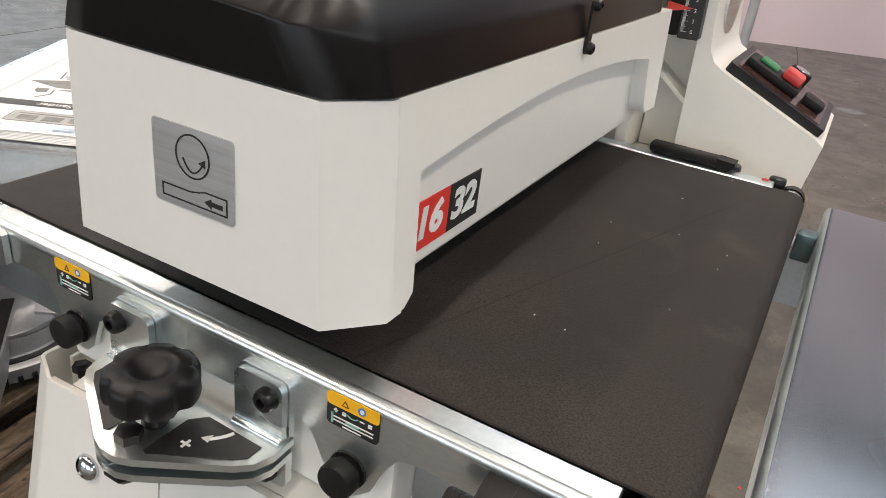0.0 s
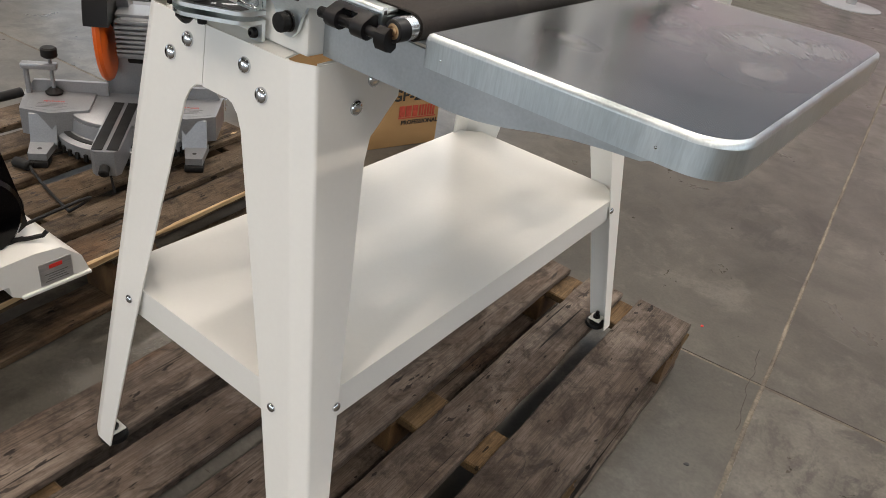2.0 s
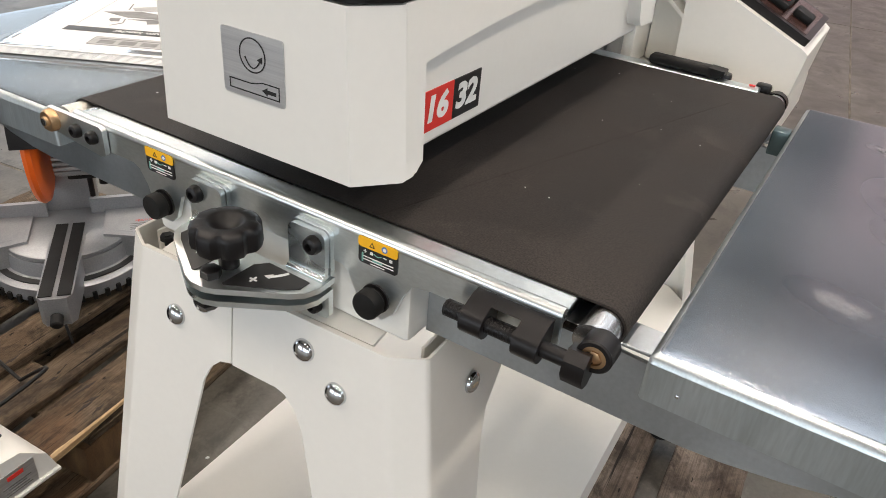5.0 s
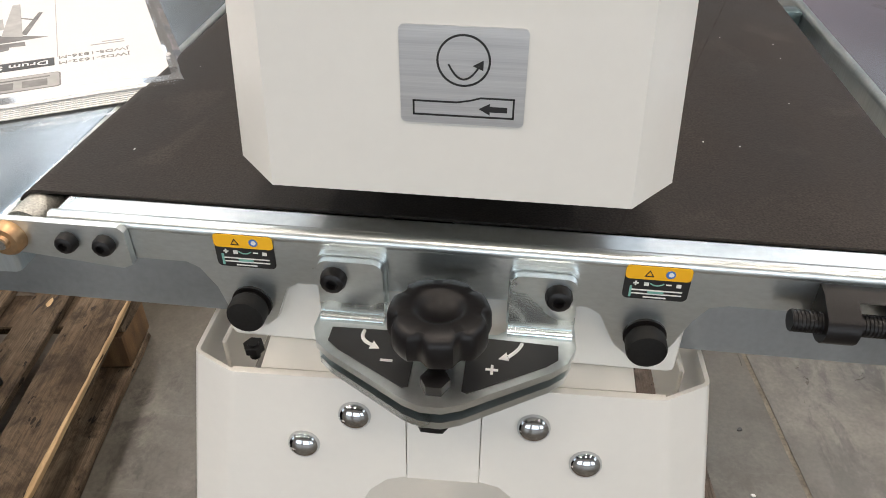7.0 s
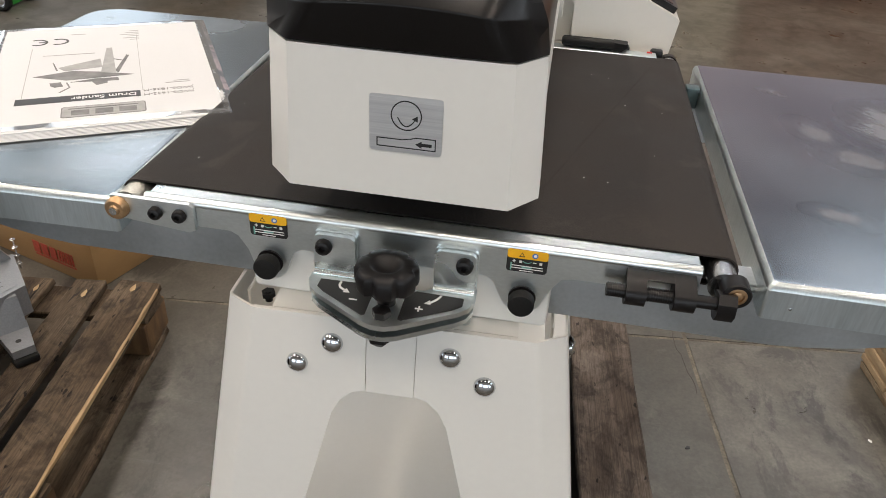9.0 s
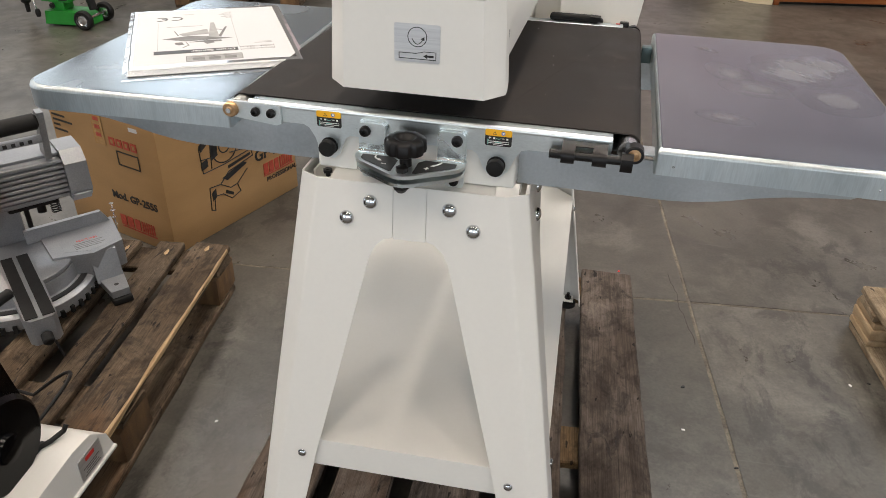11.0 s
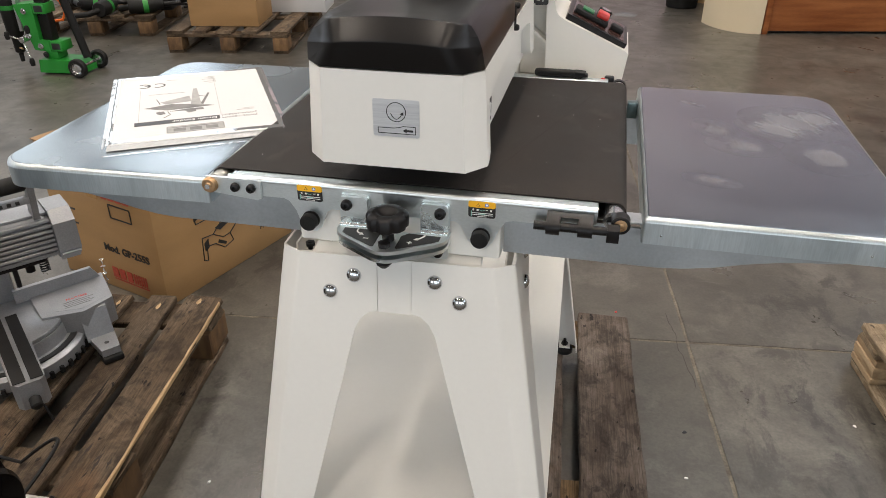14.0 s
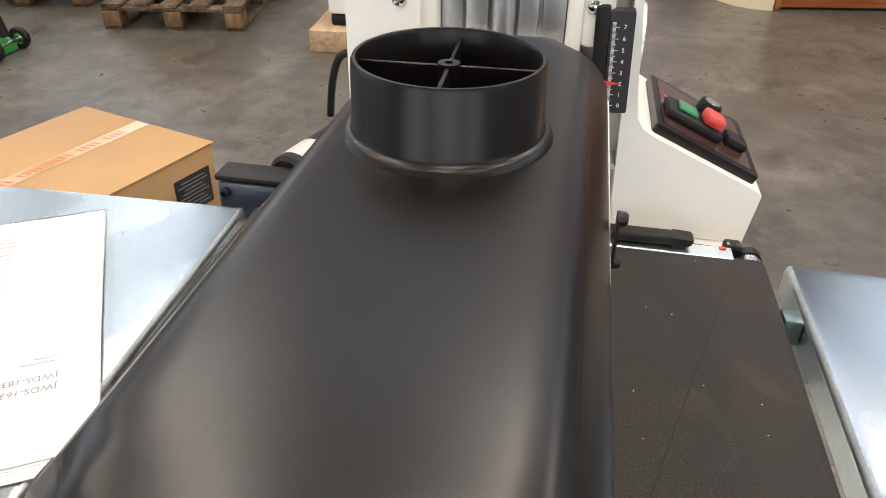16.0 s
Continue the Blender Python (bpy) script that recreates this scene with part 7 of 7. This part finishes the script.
# ---- the far side of the hall ----
def far_side():
    pallet(pose(-2.62, 3.72, 0, 0, 0, 10), "brown wooden pallet carrying two cartons", WARM_WOOD, ((0.0, 0.11), (0.17, 0.26), (0.33, 0.43), (0.50, 0.60), (0.69, 0.80)), 1.2, 0.144)
    carton(pose(-2.33, 4.10, 0.145, 0, 0, 10), 0.46, 0.38, 0.42, "plain brown carton on a pallet")
    carton(pose(-2.02, 4.62, 0.145, 0, 0, 10), 0.40, 0.34, 0.40, "white carton on a pallet", PAPER)
    pallet(pose(-3.78, 3.95, 0, 0, 0, 12), "brown wooden pallet with power tools laid on it", WARM_WOOD, ((0.0, 0.13), (0.19, 0.29), (0.35, 0.46), (0.53, 0.63), (0.70, 0.82)), 1.2, 0.144)
    for i, (x, y, a) in enumerate(((-3.45, 4.22, 20), (-3.20, 4.45, -25), (-3.55, 4.65, 70), (-3.30, 4.10, 100), (-3.05, 4.20, 35), (-3.72, 4.28, -40), (-3.62, 4.98, 10), (-2.98, 4.66, 80), (-3.34, 4.86, -70))):
        t = thing("power_drill", pose(x, y, 0.145, 0, 0, a), "black and green power drill lying on a pallet", "drill", "drills on the pallet")
        part("drill_body", lathe([(0, 0), (0.045, 0), (0.052, 0.01), (0.052, 0.16), (0.040, 0.20), (0.030, 0.24), (0, 0.24)], 20, pose(-0.12, 0, 0.053, 0, 90, 0)), RUBBER, t, local=True)
        part("drill_band", lathe([(0.0535, 0.10), (0.0535, 0.135)], 20, pose(-0.12, 0, 0.053, 0, 90, 0)), GREEN, t, "green band", local=True)
        part("drill_chuck", rod((0.12, 0, 0.053), (0.24, 0, 0.053), 0.018, 14, 0.004), STEEL_BLACK, t, local=True)
        part("drill_grip", tube([(-0.10, 0, 0.05), (-0.17, 0.06, 0.03), (-0.16, 0.16, 0.02)], 0.020, 10), RUBBER, t, local=True)
    t = thing("tool_box", pose(-3.02, 4.36, 0.145, 0, 0, 12), "black transformer unit on a pallet", "tool")
    part("tool_body", box(-0.09, 0.09, -0.06, 0.06, 0, 0.13, 0.012), RUBBER, t, local=True)
    part("tool_lead", tube([(0.05, 0.06, 0.02), (0.12, 0.14, 0.01), (0.20, 0.10, 0.01), (0.16, 0.0, 0.01)], 0.008, 8), RUBBER, t, local=True)
    # core drill rig
    g = thing("core_drill_stand", pose(-3.0, 3.17, 0, 0, 0, 5), "bright green core drill stand on two wheels", "drill stand")
    part("rig_base", prism([(-0.11, 0.012), (0.17, 0.012), (0.17, 0.045), (0.11, 0.085), (0.02, 0.088), (-0.10, 0.088)], "y", -0.075, 0.075, 0.006, 2), GREEN, g, "green base channel", local=True)
    part("base_web", box(-0.06, 0.015, -0.05, 0.05, 0.0885, 0.15, 0.006), GREEN, g, local=True)
    part("rig_frame", prism([(-0.19, 0.40), (-0.075, 0.41), (-0.075, 0.20), (-0.02, 0.195), (-0.02, 0.135), (-0.12, 0.14)], "y", -0.055, 0.055, 0.006, 2), GREEN, g, "green carriage frame", local=True)
    for x0, x1, z0, z1 in ((-0.075, 0.0, 0.350, 0.41), (-0.02, 0.055, 0.135, 0.195)):
        lug = part("frame_lug", box(x0, x1, -0.055, 0.055, z0, z1, 0.006), GREEN, g, local=True)
        # flat black square on the lug, painted as a shaded recess
        part("lug_recess", box(x0 + 0.012, x1 - 0.012, -0.0562, -0.0548, z0 + 0.012, z1 - 0.012, 0), INK, lug, local=True)
    part("rig_column", box(-0.070, -0.005, -0.030, 0.030, 0.15, 0.72, 0.003), RUBBER, g, "black toothed column", local=True)
    part("column_rack", box(-0.215, -0.192, -0.02, 0.02, 0.24, 0.70, 0.003), ALU, g, "aluminium rail", local=True)
    part("rig_handle", rod((0.15, 0.03, 0.085), (0.01, 0.03, 0.74), 0.024, 14), RUBBER, g, "black transport handle", local=True)
    for x, y in ((0.165, -0.115), (0.165, 0.115)):
        wl = part("wheel", lathe([(0.030, -0.018), (0.049, -0.018), (0.056, -0.010), (0.056, 0.010), (0.049, 0.018), (0.030, 0.018), (0.030, -0.018)], 32, pose(x, y, 0.056, 90, 0, 0)), RUBBER, g, "black rubber wheel", local=True)
        part("rim", lathe([(0, -0.021), (0.010, -0.021), (0.013, -0.012), (0.024, -0.010), (0.031, -0.0186), (0.036, -0.0186), (0.036, 0.0186), (0.024, 0.010), (0, 0.014)], 28, pose(x, y, 0.056, 90, 0, 0)), CHROME, wl, "silver rim", local=True)
    part("axle", rod((0.165, -0.10, 0.056), (0.165, 0.10, 0.056), 0.008, 10), CHROME, g, local=True)
    for x, z in ((-0.13, 0.365), (-0.135, 0.225), (-0.075, 0.165), (-0.055, 0.115)):
        part("rig_bolt", lathe([(0.017, 0), (0.017, 0.006), (0.010, 0.007), (0.010, 0.016), (0, 0.016)], 12, pose(x, -0.0555, z, 90, 0, 0)), CHROME if z > 0.12 else INK, g, local=True)
    hub = part("feed_hub", rod((-0.15, -0.056, 0.21), (-0.15, -0.115, 0.21), 0.018, 16, 0.003), CHROME, g, "chromed feed hub", local=True)
    for e in ((-0.095, -0.115, 0.275), (-0.105, -0.13, 0.09), (-0.235, -0.11, 0.235)):
        part("feed_lever", rod((-0.15, -0.105, 0.21), e, 0.005, 8), CHROME, hub, local=True)
        part("lever_grip", lathe([(0, -0.026), (0.012, -0.022), (0.016, 0.0), (0.011, 0.020), (0, 0.024)], 14, pose(*e)), RUBBER, hub, local=True)
    part("drill_motor", lathe([(0, 0.0), (0.012, 0.0), (0.014, 0.05), (0.028, 0.06), (0.030, 0.14), (0.046, 0.16), (0.052, 0.36), (0.046, 0.50), (0, 0.50)], 24, pose(-0.275, 0.02, 0.05)), RUBBER, g, "black drill motor", local=True)
    part("motor_band", rod((-0.275, 0.02, 0.36), (-0.275, 0.02, 0.385), 0.0535, 24), GREEN, g, local=True)
    part("copper_fitting", rod((-0.247, -0.012, 0.14), (-0.225, -0.02, 0.135), 0.006, 10), BRASS, g, local=True)
    part("orange_hose", tube([(-0.03, 0.06, 0.46), (0.03, 0.07, 0.40), (0.045, 0.07, 0.34), (0.02, 0.07, 0.295), (-0.04, 0.07, 0.285), (-0.06, 0.06, 0.30)], 0.008, 8), ORANGE, g, "orange water hose", local=True)
    # white machine on a timber block
    t = thing("timber_skid", pose(-1.05, 3.72, 0, 0, 0, 4), "pale timber skid under a white machine", "skid")
    for x in (-0.20, 0.20):
        part("skid_beam", box(x - 0.10, x + 0.10, -0.10, 0.50, 0, 0.115, 0.004), NEW_WOOD, t, local=True)
    t = thing("white_machine", pose(-1.03, 3.95, 0.1155, 0, 0, 4), "white machine cabinet with a black plinth on timber", "machine")
    part("plinth", box(-0.24, 0.24, -0.22, 0.22, 0, 0.06, 0.015, 3), RUBBER, t, "black plinth", local=True)
    part("cabinet", box(-0.25, 0.25, -0.23, 0.23, 0.06, 0.75, 0.02, 3), WHITE, t, local=True)


far_side()


def reception():
    d = thing("reception_desk", pose(1.32, 5.12, 0, 0, 0, 11), "reception desk with cream curved end and cherry veneer front", "desk")
    arc = [(-0.02 + 0.31 * math.cos(a), 0.42 + 0.42 * math.sin(a)) for a in [radians(180 + 90 * i / 16) for i in range(17)]]
    inner = [(-0.02 + 0.29 * math.cos(a), 0.42 + 0.40 * math.sin(a)) for a in [radians(270 - 90 * i / 16) for i in range(17)]]
    part("curved_end", prism(arc + inner, "z", 0.0, 1.05, 0.001, 1), CREAM_LAM, d, "cream curved laminate end", local=True)
    part("front_panel", box(0.03, 2.2, 0.02, 0.045, 0.02, 1.02, 0.002), CHERRY, d, "cherry wood veneer front", local=True)
    part("corner_trim", box(-0.012, 0.026, -0.004, 0.05, 0.0, 1.05, 0.003), CHERRY, d, local=True)
    part("plinth", box(0.03, 2.2, 0.05, 0.5, 0.0, 0.10, 0.002), INK, d, local=True)
    part("counter_top", box(-0.36, 2.25, -0.03, 0.62, 1.051, 1.09, 0.008), CREAM_LAM, d, "cream counter top", local=True)
    b = thing("bucket", pose(0.80, 6.05, 0), "black plastic bucket with paint drips on the floor", "bucket")
    part("bucket_body", lathe([(0, 0.004), (0.125, 0.004), (0.150, 0.29), (0.158, 0.292), (0.158, 0.306), (0.148, 0.306), (0.122, 0.012), (0, 0.012)], 32), RUBBER, b, local=True)
    part("bucket_handle", tube(bow((-0.155, 0, 0.295), (0.0, -0.20, 0.26), (0.155, 0, 0.295), 16), 0.004, 6), CHROME, b, local=True)
    for i in range(6):
        a = -2.2 + 0.55 * i
        z = 0.10 + 0.03 * ((i * 5) % 4)
        r = 0.125 + 0.025 * z / 0.29 + 0.001
        part("paint_drip", lathe([(0, 0.002), (0.006 + 0.002 * (i % 3), 0.001), (0.008, 0)], 8, pose(r * math.cos(a), r * math.sin(a), z, 90, 0, 90 + math.degrees(a))), PRINT_WHITE, b, local=True)
    s = thing("floor_post", pose(-0.62, 6.75, 0), "grey post on a round steel foot", "post")
    part("post_foot", lathe([(0, 0), (0.25, 0), (0.25, 0.008), (0.22, 0.016), (0.05, 0.024), (0, 0.024)], 40), GREY_PAINT, s, local=True)
    part("post_tube", rod((0, 0, 0.02), (0, 0, 1.9), 0.042, 24), GREY_PAINT, s, local=True)
    n = thing("wall_heater", pose(-1.75, 7.62, 0.0, 0, 0, 21), "cream wall cabinet with a louvred vent", "heater")
    part("heater_body", box(-0.62, 0.62, 0.0, 0.25, 0.03, 2.0, 0.006), VENT, n, local=True)
    lou = []
    for i in range(11):
        z = 0.10 + 0.03 * i
        lou.append(prism([(-0.022, z), (-0.002, z + 0.018), (-0.002, z + 0.022), (-0.022, z + 0.006)], "x", -0.50, 0.30, 0))
    for i, l in enumerate(lou):
        part("louvre", l, VENT, n, local=True)
    part("louvre_back", box(-0.50, 0.30, -0.0015, -0.0005, 0.09, 0.44, 0), GREY_PAINT, n, local=True)
    k = thing("tall_carton", pose(1.02, 6.35, 0, 0, 0, -12), "pale cardboard carton leaning by the desk", "box")
    part("carton_body", box(-0.06, 0.30, -0.12, 0.12, 0, 0.62, 0.004), CARDBOARD_PALE, k, local=True)


reception()

# small litter on the floor
for n, (x, y, r, mat, lab) in enumerate(((0.476, 0.585, 0.0032, PRINT_WHITE, "white speck of litter on the concrete"), (0.482, 0.734, 0.0045, INK, "dark chip on the concrete floor"), (0.316, 1.22, 0.0035, RED, "red scrap of plastic on the concrete"), (0.884, 0.842, 0.0035, PRINT_WHITE, "white speck of litter on the concrete"), (0.931, 0.861, 0.0035, INK, "dark chip on the concrete floor"), (0.582, 0.497, 0.0035, INK, "dark chip on the concrete floor"), (-0.55, 0.35, 0.003, PRINT_WHITE, "white speck of litter on the concrete"))):
    bm = lathe([(r, 0.0), (r * 0.8, 0.0015), (0, 0.002)], 7)
    for v in bm.verts:
        v.co.x *= 1.5
    bm.transform(pose(x, y, 0.0, 0, 0, 40 * n))
    tagged(new("floor_scrap", to_mesh("floor_scrap", bm, mat)), lab, "litter", "litter on the floor")

# pale patches beside the stand: reflected window light put into the floor's colour
for n, (x, y, rx, ry, turn) in enumerate(((-0.395, 0.20, 0.17, 0.11, 60), (-0.37, 0.42, 0.13, 0.08, 30), (-0.45, 0.03, 0.12, 0.09, 0))):
    soft_patch("floor_stain", PALE_SHEEN, FLOOR, x, y, 0.0008 + 0.00008 * n, rx, ry, turn, "pale floor patch painted as reflected window light")
